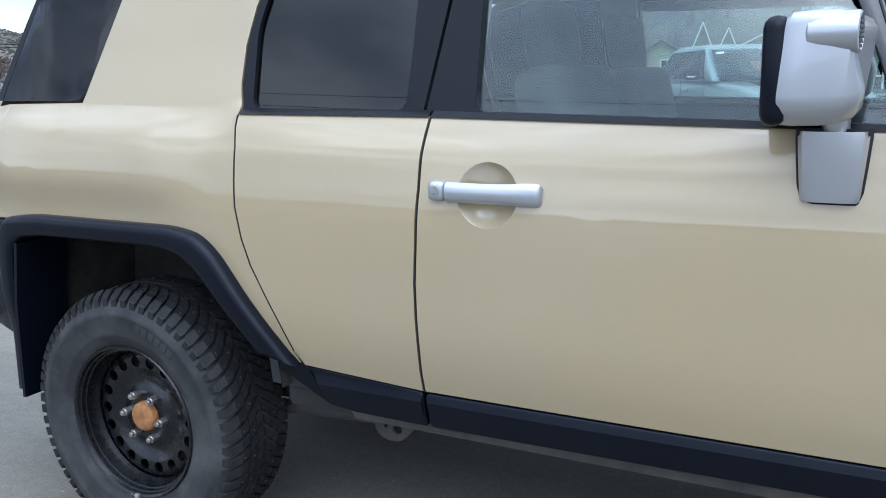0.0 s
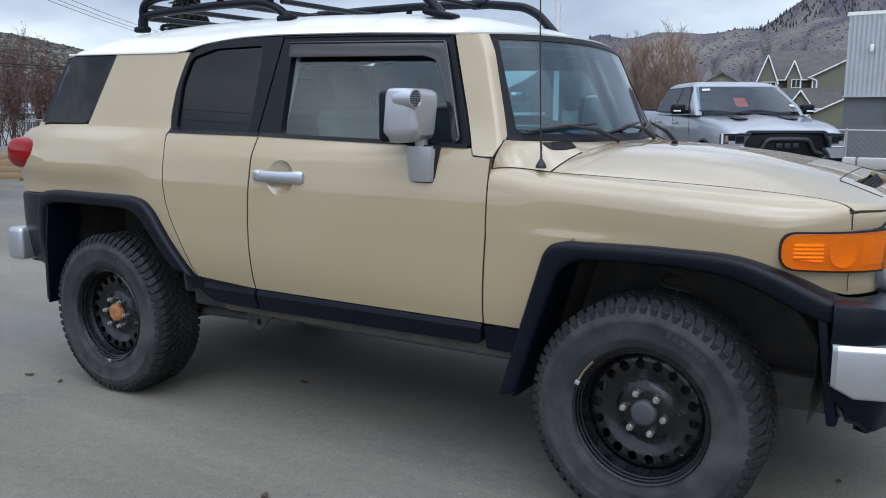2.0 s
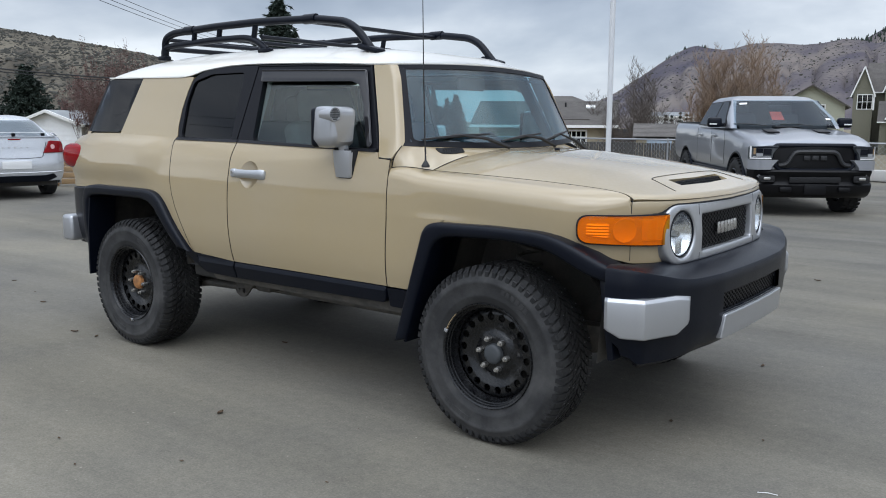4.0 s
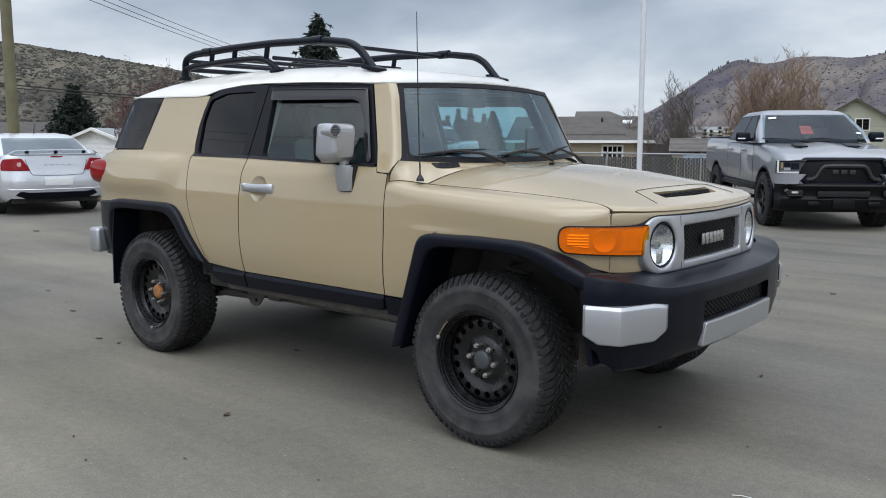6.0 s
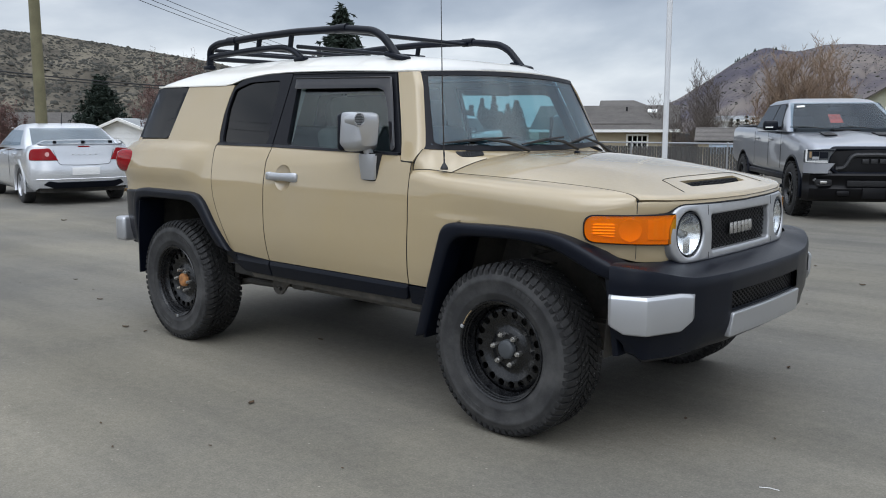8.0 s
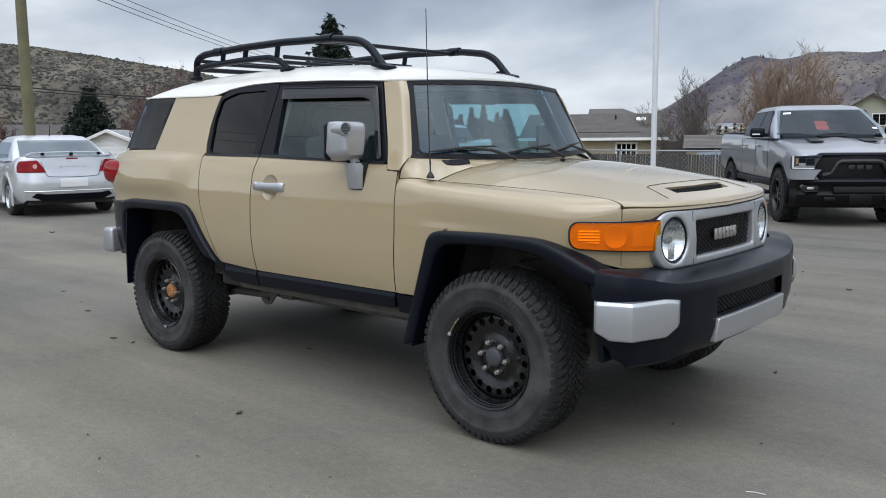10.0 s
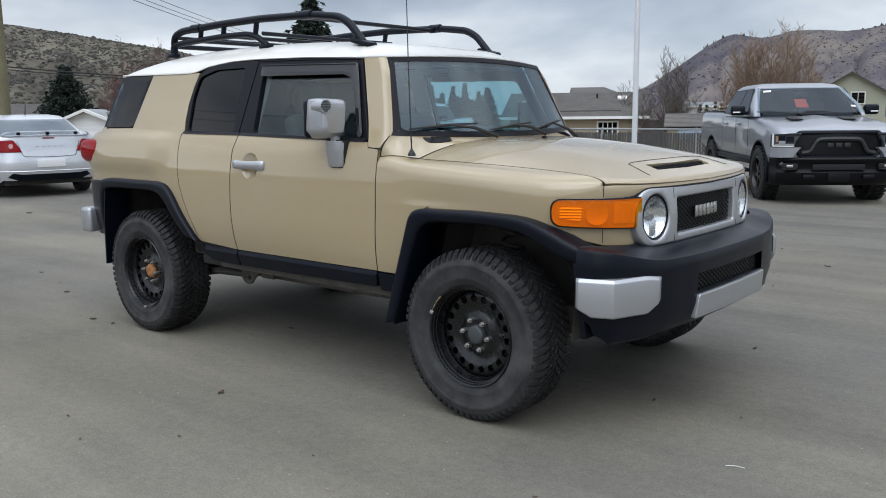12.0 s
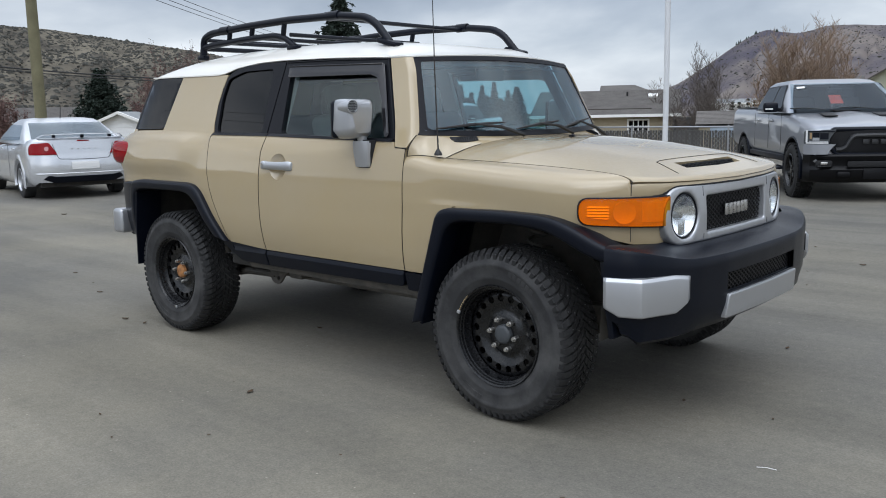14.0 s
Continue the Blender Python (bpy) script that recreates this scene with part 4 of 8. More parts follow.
def roof_point(u, f, drop=0.0):
    """u runs from tail to windscreen, f from edge (0) to the middle (1)."""
    def q_of(g):
        return (1 - (1 - g) ** 5.5) ** 0.8

    ref = 1.650
    bow = 1 - (1 - f) ** 2
    x = (-0.475 - 0.05 * bow) * (1 - u) + (1.994 + 0.090 * bow) * u
    ze, zm = roof_edge(x), roof_mid(x)
    qe = max(0.0, min(0.95, (ze - ref) / max(0.02, zm - ref)))
    fe = 1 - (1 - qe ** 1.25) ** (1 / 5.5)
    g = fe + (1 - fe) * f
    w0, we = side(min(x, 2.02), ref), side(min(x, 2.02), ze) + 0.004
    y = w0 * (1 - g)
    y += (we - w0 * (1 - fe)) * (1 - f) ** 4
    z = ref + (zm - ref) * q_of(g)
    k = smooth_step(0.90, 1.0, u)
    z = z * (1 - k) + (1.676 + 0.018 * bow) * k
    z -= (1 - smooth_step(0.0, 0.03, u)) * 0.012
    return x, y, z - drop


def make_roof(drop=0.0, f0=0.0):
    fs = [f0 + (1 - f0) * t for t in (0.0, 0.012, 0.03, 0.06, 0.10, 0.15, 0.22, 0.32, 0.45, 0.62, 0.8, 1.0)]
    rows = []
    for i in range(41):
        u = i / 40
        half = [roof_point(u, f, drop) for f in fs]
        rows.append([(x, -y, z) for x, y, z in half] + [(x, y, z) for x, y, z in reversed(half[:-1])])
    return thicken(loft(rows), 0.006)


part("roof", make_roof(), WHITE_ROOF, suv, "white roof panel")
part("headliner", make_roof(0.05, 0.08), HEADLINER, suv)
for s in (-1, 1):
    rows = [[(x, s * (side(min(x, 2.02), roof_edge(x)) + 0.007), roof_edge(x) - 0.004), (x, s * (side(min(x, 2.02), roof_edge(x)) + 0.006), roof_edge(x) + 0.004)] for x in np.linspace(-0.47, 0.36, 20)]
    part("roof_drip_edge", thicken(loft(rows), 0.004), WHITE_ROOF, suv)


# ---- windscreen ----
def screen(u, v, d=0.0):
    w = 0.784 + (0.668 - 0.784) * v
    b = 1 - u * u
    x = 2.138 + (1.992 - 2.138) * v + b * (0.165 - 0.075 * v)
    z = 1.290 + (1.668 - 1.290) * v + b * (-0.018 + 0.036 * v)
    return x - d, u * w, z - d * 0.4


g = part("windscreen", panel(corners([(-0.985, 0.01), (0.985, 0.01), (0.985, 0.985), (-0.985, 0.985)], 0.05), screen, 0.005, grid=(0.1, 0.25)), GLASS_CLEAR, suv, "clear windscreen with dark surround")
g.visible_shadow = False
part("windscreen_seal", panel(corners([(-1.03, -0.02), (1.03, -0.02), (1.028, 1.0), (-1.028, 1.0)], 0.03), lambda u, v, d: screen(u, v, d - 0.003 + 0.35 * max(0.0, abs(u) - 1.0)), 0.012,
     holes=[corners([(-0.968, 0.045, 0.06), (0.968, 0.045, 0.06), (0.966, 0.945, 0.03), (-0.966, 0.945, 0.03)], 0.06, 6)], grid=(0.1, 0.3)), DOOR_BLACK, suv)
rows = []
for u in np.linspace(-0.70, 0.70, 29):
    top = Vector(screen(u, -0.015, 0.004))
    y = u * 0.78
    low = Vector((float(np.interp(abs(y), [0, 0.2, 0.5, 0.70, 0.794], [2.335, 2.330, 2.318, 2.309, 2.304])) - 0.002, y, 0))
    low.z = hood_top(low.x, y) - 0.003
    rows.append([tuple(top.lerp(low, g)) for g in (0, 0.3, 0.6, 0.85, 1.0)])
part("cowl_cover", thicken(loft(rows), 0.01), PAINT, suv)


def cowl(s, f, g, out=0.0):
    """Painted corner between hood and windscreen: f runs inwards, g up to the glass."""
    if f <= 0.6:
        x, y = 2.101 + 0.199 * f / 0.6, 0.859 - 0.057 * f / 0.6
    else:
        k = (f - 0.6) / 0.4
        x, y = 2.300 + 0.014 * k, 0.802 - 0.252 * k
    lo = Vector((x, y, hood_top(x, y) + 0.001))
    hi = Vector(screen(-1.04 + 0.41 * f, -0.02))
    hi.y = -hi.y
    q = lo.lerp(hi, g) + Vector((0, 0, 0.001)) * math.sin(math.pi * g)
    return q.x, s * (q.y + 0.016 * math.sin(math.pi * g) * (1 - smooth_step(0.0, 0.6, f))), q.z + out


for s in (-1, 1):
    rows = [[cowl(s, f / 20, g) for g in (0, 0.06, 0.15, 0.3, 0.45, 0.6, 0.75, 0.9, 1.0)] for f in range(21)]
    part("cowl_side_panel", thicken(loft(rows), 0.01), PAINT, suv)
    vent = corners([(0.52, 0.93), (0.66, 0.66), (0.85, 0.46), (0.99, 0.40), (0.99, 0.93)], 0.05)
    vt = part("cowl_vent", panel(vent, lambda u, v, d, s=s: cowl(s, u, v, 0.003 - d), 0.004, grid=(0.05, 0.1)), DARK, suv)
    bm = bmesh.new()
    for k in range(12):
        f = 0.68 + 0.027 * k
        tube([cowl(s, f, max(0.44, 0.68 - 1.1 * max(0.0, f - 0.66)), 0.004), cowl(s, f, 0.92, 0.004)], 0.002, 4, bm)
    part("vent_louvres", bm, MESH_BLACK, vt, smooth=0)


# dark tubes laid along the panel gaps, standing for the shade inside them
def seam(points, r=0.0018, name="panel_gap_shade"):
    return part(name, tube(points, r, 6), DARK, suv)


def on_flank(s, pts, out=-0.0008):
    fine = []
    for a, b in zip(pts, pts[1:]):
        fine += [(a[0] + (b[0] - a[0]) * k / 5, a[1] + (b[1] - a[1]) * k / 5) for k in range(5)]
    fine.append(pts[-1])
    return [(x, s * (side(x, z) + out), z) for x, z in fine]


for s in (-1, 1):
    seam(on_flank(s, [(2.026, 1.229), (2.0995, 1.2205), (2.0985, 0.955), (2.0785, 0.618)], 0.0005))
    seam(on_flank(s, [(0.975, 1.280), (0.973, 1.20), (0.972, 1.118), (0.968, 1.05), (0.965, 0.97), (0.961, 0.90), (0.962, 0.82), (0.963, 0.75), (0.960, 0.622)], -0.0015))
    seam(on_flank(s, [(0.407, 1.282), (0.412, 1.25), (0.424, 1.20), (0.428, 1.118), (0.432, 1.05), (0.449, 0.97), (0.474, 0.90), (0.518, 0.82), (0.555, 0.75), (0.586, 0.68)], -0.0015))
    seam([cowl(s, f / 20, 0.0, 0.0005) for f in range(21)])
    seam([cowl(s, 0.0, g / 8, 0.001) for g in range(9)], 0.0022)
    seam([(x, s * (hood_line(x) - 0.003), hood_top(x, hood_line(x) - 0.003) - 0.001) for x in np.linspace(2.306, 3.262, 40)], 0.0017)
    yy = [0.740 + (perim(perim_s_of_x(3.262))[1] - 0.740) * k / 6 for k in range(7)]
    x, y = perim(perim_s_of_x(3.262))
    seam([(3.262, s * v, hood_top(3.262, v) + 0.0005) for v in yy] + [(3.262, s * (y + 0.0005), z) for z in (1.05, 1.038)], 0.0018)
    seam([(x, s * (y + 0.0008), z) for z in (0.912, 0.88, 0.85)], 0.0014)


def wiper(y0, y1, tip_u):
    arm = thing("wiper", "", "")
    arm.parent = suv
    a = Vector((2.340 - 0.03 * abs(y0), y0, hood_top(2.34, y0) + 0.010))
    b = Vector(screen(y1 / 0.77, 0.10)) + Vector((0.022, 0, 0.012))
    c = Vector(screen(tip_u, 0.05)) + Vector((0.018, 0, 0.006))
    e = Vector(screen((y1 + 0.20) / 0.77, 0.14)) + Vector((0.018, 0, 0.004))
    mid = a.lerp(b, 0.5) + Vector((0.006, 0, 0.014))
    part("wiper_arm", tube([a, mid, b], seg=6, radii=[0.012, 0.009, 0.005]), ANT, arm)
    part("wiper_blade", tube([c, c.lerp(e, 0.5) + Vector((0.008, 0, 0.004)), e], seg=6, radii=[0.004, 0.009, 0.004]), ANT, arm)
    return arm


for y0, y1, tip in ((-0.22, -0.50, -0.93), (0.24, -0.03, -0.30), (0.66, 0.43, 0.26)):
    wiper(y0, y1, tip)


# ---- tail ----
def tail(y, z, d=0.0):
    x = -0.775 + (0.30 * (z - 1.30) / 0.37 if z > 1.30 else 0.0) + 0.10 * abs(y / 0.78) ** 4
    return x + d, y, z


part("tailgate", panel([(-0.76, 0.62), (0.76, 0.62), (0.77, 1.29), (0.66, 1.66), (-0.66, 1.66), (-0.77, 1.29)], lambda u, v, d: tail(u, v, d), 0.04, holes=[corners([(-0.58, 1.33), (0.58, 1.33), (0.53, 1.61), (-0.53, 1.61)], 0.05)], grid=0.12), PAINT, suv)
g = part("rear_window", panel(corners([(-0.60, 1.31), (0.60, 1.31), (0.55, 1.63), (-0.55, 1.63)], 0.05), lambda u, v, d: tail(u, v, d - 0.004), 0.005, grid=0.15), GLASS_DARK, suv)
g.visible_shadow = False
for s in (-1, 1):
    rows = []
    for k in range(11):
        e = math.pi * (k / 10 - 0.5)
        ring_r = max(0.02, math.cos(e)) ** 0.32
        z = 1.160 + 0.084 * (math.sin(e) if abs(math.sin(e)) < 1 else math.copysign(1, e))
        rows.append([(-0.668 - 0.182 * ring_r * math.copysign(abs(math.cos(t)) ** 0.5, math.cos(t)), s * (0.765 + 0.122 * ring_r * math.copysign(abs(math.sin(t)) ** 0.5, math.sin(t))), z) for t in (2 * math.pi * q / 24 for q in range(24))])
    bm = loft(rows, close=True)
    bm.faces.new([bm.verts.new(q) for q in rows[0]])
    bm.faces.new([bm.verts.new(q) for q in rows[-1]])
    bmesh.ops.remove_doubles(bm, verts=bm.verts[:], dist=1e-4)
    tl = part("tail_lamp", bm, RED, suv, "round bulging red tail lamp")
    part("bumper_corner", panel(corners([(-0.50, 0.962), (-0.785, 0.950), (-0.79, 0.60), (-0.53, 0.56)], 0.02), flank(s, 0.010), 0.06, grid=(0.05, 0.05), bevel=0.010), TRIM, suv)
    b = box((0.125, 0.18, 0.175), (-0.805, s * 0.79, 0.672), 0.024, seg=3)
    part("silver_bumper_end", b, SILVER, suv, "silver rear bumper end cap")
part("rear_bumper", box((0.14, 1.5, 0.30), (-0.82, 0, 0.70), 0.03), TRIM, suv)

# ---- wheel arch flares ----
REAR_OUT = [(-0.545, 0.395), (-0.535, 0.70), (-0.515, 0.90), (-0.475, 0.975), (-0.34, 0.991), (0.22, 0.990), (0.31, 0.975), (0.37, 0.93), (0.46, 0.815), (0.60, 0.645)]
REAR_IN = [(0.49, 0.665), (0.385, 0.79), (0.30, 0.885), (0.24, 0.918), (0.16, 0.930), (-0.30, 0.928), (-0.40, 0.918), (-0.440, 0.88), (-0.462, 0.70), (-0.470, 0.41)]
FRONT_OUT = [(2.170, 0.375), (2.205, 0.490), (2.280, 0.735), (2.335, 0.912), (2.362, 0.943), (2.41, 0.956), (2.70, 0.962), (2.93, 0.957), (3.01, 0.944), (3.10, 0.912), (3.20, 0.866), (3.258, 0.843)]
FRONT_IN = [(3.258, 0.776), (3.16, 0.803), (3.036, 0.862), (2.95, 0.892), (2.77, 0.907), (2.49, 0.899), (2.435, 0.884), (2.393, 0.845), (2.312, 0.62), (2.240, 0.395)]


def flare_map(s, front):
    def where(u, v, d):
        base = side(min(u, 2.3), min(max(v, 0.6), 1.0)) if not front else 0.886
        if front and u > 3.0:
            base -= 0.02 * ((u - 3.0) / 0.27) ** 2
        return u, s * (base + (0.055 if front else 0.040) - d), v
    return where


def soften(bm, offset=0.014):
    bmesh.ops.recalc_face_normals(bm, faces=bm.faces[:])
    es = [e for e in bm.edges if len(e.link_faces) == 2 and e.calc_face_angle() > radians(55)]
    bmesh.ops.bevel(bm, geom=es, offset=offset, segments=3, profile=0.5, affect="EDGES")
    return bm


for s in (-1, 1):
    for name, out, inn, front in (("rear_flare", REAR_OUT, REAR_IN, False), ("front_flare", FRONT_OUT, FRONT_IN, True)):
        out2 = [(p.x, p.y) for p in round_path([(a, b, 0) for a, b in out], 0.04, 3)]
        inn2 = [(p.x, p.y) for p in round_path([(a, b, 0) for a, b in inn], 0.04, 3)]
        part(name, panel(out2 + inn2, flare_map(s, front), 0.12 if front else 0.085, grid=9.0, bevel=0.021), TRIM, suv, "black plastic wheel arch flare")

# wheel wells, floor and frame
for cx, lo in ((0.0, -0.50), (2.69, 2.22)):
    for s in (-1, 1):
        if cx > 1:
            arch = [(-0.475, 0.40), (-0.40, 0.64), (-0.33, 0.865), (-0.28, 0.905), (-0.20, 0.92), (0.05, 0.93), (0.25, 0.915), (0.32, 0.895), (0.39, 0.855), (0.47, 0.78), (0.52, 0.70), (0.50, 0.44)]
        else:
            arch = [(-0.485, 0.45), (-0.475, 0.70), (-0.455, 0.89), (-0.41, 0.935), (-0.30, 0.945), (0.16, 0.948), (0.25, 0.935), (0.315, 0.90), (0.40, 0.80), (0.505, 0.67), (0.52, 0.56)]
        rows = [[(cx + a, s * y, b) for a, b in arch] for y in (0.868, 0.70, 0.50, 0.42)]
        bm = loft(rows)
        bm.faces.new([bm.verts.new((cx + a, s * 0.42, b)) for a, b in arch])
        part("wheel_liner", bm, LINER if cx > 1 else UNDER, suv, smooth=60)
bm = box((1.70, 1.60, 0.10), (1.33, 0, 0.53), 0.02)
box((0.9, 0.78, 0.3), (0.0, 0, 0.72), bm=bm)
box((1.15, 0.78, 0.45), (2.72, 0, 0.74), bm=bm)
part("floor_pan", bm, UNDER, suv)
for s in (-1, 1):
    part("frame_rail", box((3.9, 0.09, 0.12), (1.35, s * 0.52, 0.45), 0.01), FRAME_RUST, suv)
    part("body_mount", box((0.12, 0.12, 0.07), (0.93, s * 0.60, 0.445), 0.015), FRAME_RUST, suv)
    lk = part("trailing_arm", tube([(0.06, s * 0.60, 0.34), (0.40, s * 0.62, 0.40), (0.74, s * 0.60, 0.405)], 0.022, 10), FRAME_RUST, suv)
    plate = corners([(0.655, 0.455), (0.665, 0.375, 0.02), (0.700, 0.352, 0.02), (0.752, 0.355, 0.02), (0.80, 0.41, 0.02), (0.86, 0.455)], 0.01)
    ab = part("arm_bracket", panel(plate, lambda u, v, d, s=s: (u, s * (0.640 - d), v), 0.014, holes=[ring2d(0.738, 0.392, 0.014, 16), ring2d(0.700, 0.397, 0.006, 10)], grid=9.0, bevel=0.003), FRAME_RUST, lk, "dusty steel bracket with a round hole")
    part("bracket_eye", disc(0.013, 0.02, (0.738, s * 0.618, 0.392), seg=14), DARK, ab)
    rows = [[(x, s * y, z) for y in (0.925, 0.84, 0.74)] for x, z in ((-0.465, 0.40), (-0.455, 0.70), (-0.425, 0.90))]
    part("mud_flap", thicken(loft(rows), 0.012), TRIM, suv)
    rows = [[(x, s * y, z) for y in (0.925, 0.84, 0.68)] for x, z in ((2.225, 0.385), (2.290, 0.62), (2.362, 0.86), (2.40, 0.895), (2.46, 0.910))]
    part("mud_flap", thicken(loft(rows), 0.012), TRIM, suv)
    part("suspension_spring", tube([(2.70 + 0.055 * math.cos(k * 0.7), s * (0.60 + 0.055 * math.sin(k * 0.7)), 0.45 + 0.007 * k) for k in range(60)], 0.009, 6), UNDER, suv)
    part("control_arm", tube([(2.70, s * 0.28, 0.33), (2.69, s * 0.68, 0.29)], 0.035, 8), UNDER, suv)
part("rear_axle", tube([(0, -0.72, 0.39), (0, 0, 0.39), (0, 0.72, 0.39)], 0.05, 12, radii=[0.045, 0.11, 0.045]), UNDER, suv)
for s in (-1, 1):
    part("splash_shield", box((0.03, 0.53, 0.36), (3.238, s * 0.630, 0.645), 0.008, m=Matrix.Rotation(radians(-8), 4, "Y")), TRIM, suv)
part("front_skid_guard", box((0.5, 0.9, 0.03), (3.15, 0, 0.40), 0.01, m=Matrix.Rotation(radians(-10), 4, "Y")), UNDER, suv)


# ---- wheels ----
def make_wheel(m, cap):
    wheel = thing("wheel", "", "")
    wheel.parent = suv
    wheel.matrix_local = m
    prof = [(0.214, -0.095), (0.226, -0.112), (0.238, -0.121), (0.262, -0.129), (0.268, -0.1315), (0.274, -0.130), (0.300, -0.1355), (0.318, -0.1355), (0.322, -0.1375), (0.334, -0.1372), (0.338, -0.134), (0.352, -0.131), (0.366, -0.124), (0.376, -0.114), (0.382, -0.100),
            (0.384, -0.05), (0.385, 0.0), (0.384, 0.05), (0.382, 0.100), (0.366, 0.124), (0.335, 0.135), (0.262, 0.128), (0.226, 0.112), (0.214, 0.095)]
    tyre = part("tyre", revolve(prof, 96), RUBBER, wheel, "studded winter tyre with dusty sidewall", 50)
    bm, studs = bmesh.new(), bmesh.new()
    n = 64

    def block(a0, y0, a1, y1, wide, r0=0.380, r1=0.396, drop0=0.0, drop1=0.0):
        """A lug that runs from (angle, y) to (angle, y), wide along the tread."""
        h = wide / 2
        pts = []
        for a, y, dr in ((a0, y0, drop0), (a1, y1, drop1)):
            for off in (-h, h):
                for r in (r0 - dr, r1 - dr):
                    ang = a + off / 0.39
                    pts.append(bm.verts.new((r * math.cos(ang), y, r * math.sin(ang))))
        for f in ((1, 3, 7, 5), (0, 2, 3, 1), (4, 5, 7, 6), (0, 1, 5, 4), (2, 6, 7, 3)):
            bm.faces.new([pts[i] for i in f])

    for k in range(n):
        a = 2 * math.pi * k / n
        p = 2 * math.pi / n
        for sg, ph in ((-1, 0.0), (1, 0.5)):
            b = a + ph * p
            block(b, sg * 0.126, b + 0.25 * p, sg * 0.098, 0.0265, drop0=0.016, drop1=0.001)
            block(b + 0.25 * p, sg * 0.098, b + 0.6 * p, sg * 0.066, 0.028)
            block(b + 0.75 * p, sg * 0.060, b + 1.25 * p, sg * 0.034, 0.027)
            block(b + 1.4 * p, sg * 0.029, b + 1.9 * p, sg * 0.006, 0.025)
            block(b, sg * 0.131, b + 0.02 * p, sg * 0.124, 0.0215, r0=0.358, r1=0.380, drop0=0.006, drop1=0.0)
            for da, y in ((0.3, 0.088), (1.0, 0.046)):
                if (k + int(da)) % 2 == 0:
                    ang = b + da * p
                    disc(0.0030, 0.005, (0.3950 * math.cos(ang), sg * y, 0.3950 * math.sin(ang)), "y", 6, studs)
    tagged(part("tread", bm, TREAD, tyre, smooth=0, recalc=True), kind="stuff")
    tagged(part("studs", studs, STUD, tyre, smooth=0), kind="stuff")
    for start in (1.25, 4.4):
        for k in range(6):
            ang = start + k * 0.085
            part("sidewall_letter_bar", box((0.022, 0.003, 0.02), (0.306 * math.cos(ang), -0.1352, 0.306 * math.sin(ang)), m=Matrix.Rotation(-ang, 4, "Y")), RUBBER, tyre, smooth=0)
    barrel = [(0.206, 0.10), (0.210, 0.0), (0.210, -0.050), (0.212, -0.080), (0.215, -0.100), (0.221, -0.110), (0.230, -0.117), (0.234, -0.1205), (0.231, -0.1255), (0.224, -0.1215), (0.2205, -0.112), (0.217, -0.1105), (0.2145, -0.098), (0.211, -0.0965), (0.209, -0.080), (0.203, -0.066), (0.199, -0.056)]
    rim = part("rim", revolve(barrel, 72), STEEL_BLACK, wheel, "black steel wheel with round vent holes", 40)
    dish = curve_of([(0.0, 0.058), (0.05, 0.058), (0.088, 0.054), (0.102, 0.038), (0.122, 0.044), (0.150, 0.058), (0.180, 0.060), (0.195, 0.054), (0.206, 0.040)], 0.006)
    holes = [ring2d(0.166 * math.cos(a), 0.166 * math.sin(a), 0.0172, 16) for a in (2 * math.pi * k / 18 for k in range(18))]
    part("wheel_disc", panel(ring2d(0, 0, 0.204, 72), lambda u, v, d: (u, -dish(math.hypot(u, v)) + d, v), 0.009, holes=holes, grid=0.02), STEEL_BLACK, rim, smooth=40)
    part("brake_drum", disc(0.165, 0.07, (0, 0.03, 0), seg=40), UNDER, rim)
    nuts = []
    for k in range(6):
        a = radians(15 + 60 * k)
        b = disc(0.0125, 0.026, (0.070 * math.cos(a), -0.068, 0.070 * math.sin(a)), seg=6)
        disc(0.0085, 0.016, (0.070 * math.cos(a), -0.086, 0.070 * math.sin(a)), seg=10, bm=b, bevel=0.003)
        part("wheel_nut", b, CHROME, rim, smooth=30)
    hub = revolve([(0.0, -0.084), (0.030, -0.083), (0.041, -0.079), (0.045, -0.072), (0.046, -0.050)], 32)
    part("hub_cap", hub, RUST if cap else CAP_GREY, rim, "rusty orange hub centre" if cap else "dark grey hub cap", 50)
    a0 = 2.75 if not cap else -1.34
    bm = bmesh.new()
    span = 0.42 if not cap else 0.13
    for k in range(8):
        a, b = a0 + span * k / 8, a0 + span * (k + 1) / 8
        bm.faces.new([bm.verts.new((r * math.cos(t), y, r * math.sin(t))) for r, y, t in ((0.2285, -0.1245, a), (0.2345, -0.1235, a), (0.2345, -0.1235, b), (0.2285, -0.1245, b))])
    thicken(bm, 0.003)
    part("worn_rim_edge", bm, BARE, rim, "scraped bare patch on the rim lip")
    w = box((0.018, 0.012, 0.016), (0.232 * math.cos(a0 + span), -0.125, 0.232 * math.sin(a0 + span)), 0.003, m=Matrix.Rotation(-(a0 + span), 4, "Y"))
    part("balance_weight", w, SILVER, rim)
    return wheel


for x, cap in ((0.0, True), (2.69, False)):
    make_wheel(pose(x, -0.80, 0.392, 0, 20 if cap else 23, 0), cap)
    make_wheel(pose(x, 0.80, 0.392, 0, 40, 180), cap)

# ---- nose: bezel, lamps, grille ----


nose_curve = curve_of([(-0.3, 3.392), (0, 3.398), (0.3, 3.392), (0.5, 3.376), (0.6, 3.356), (0.70, 3.324)], 0.05)


def nose_x(y):
    return nose_curve(abs(y))


def nose(out=0.0):
    return lambda u, v, d: (nose_x(u) + out - d - 0.10 * max(0.0, v - 0.94), u, v)


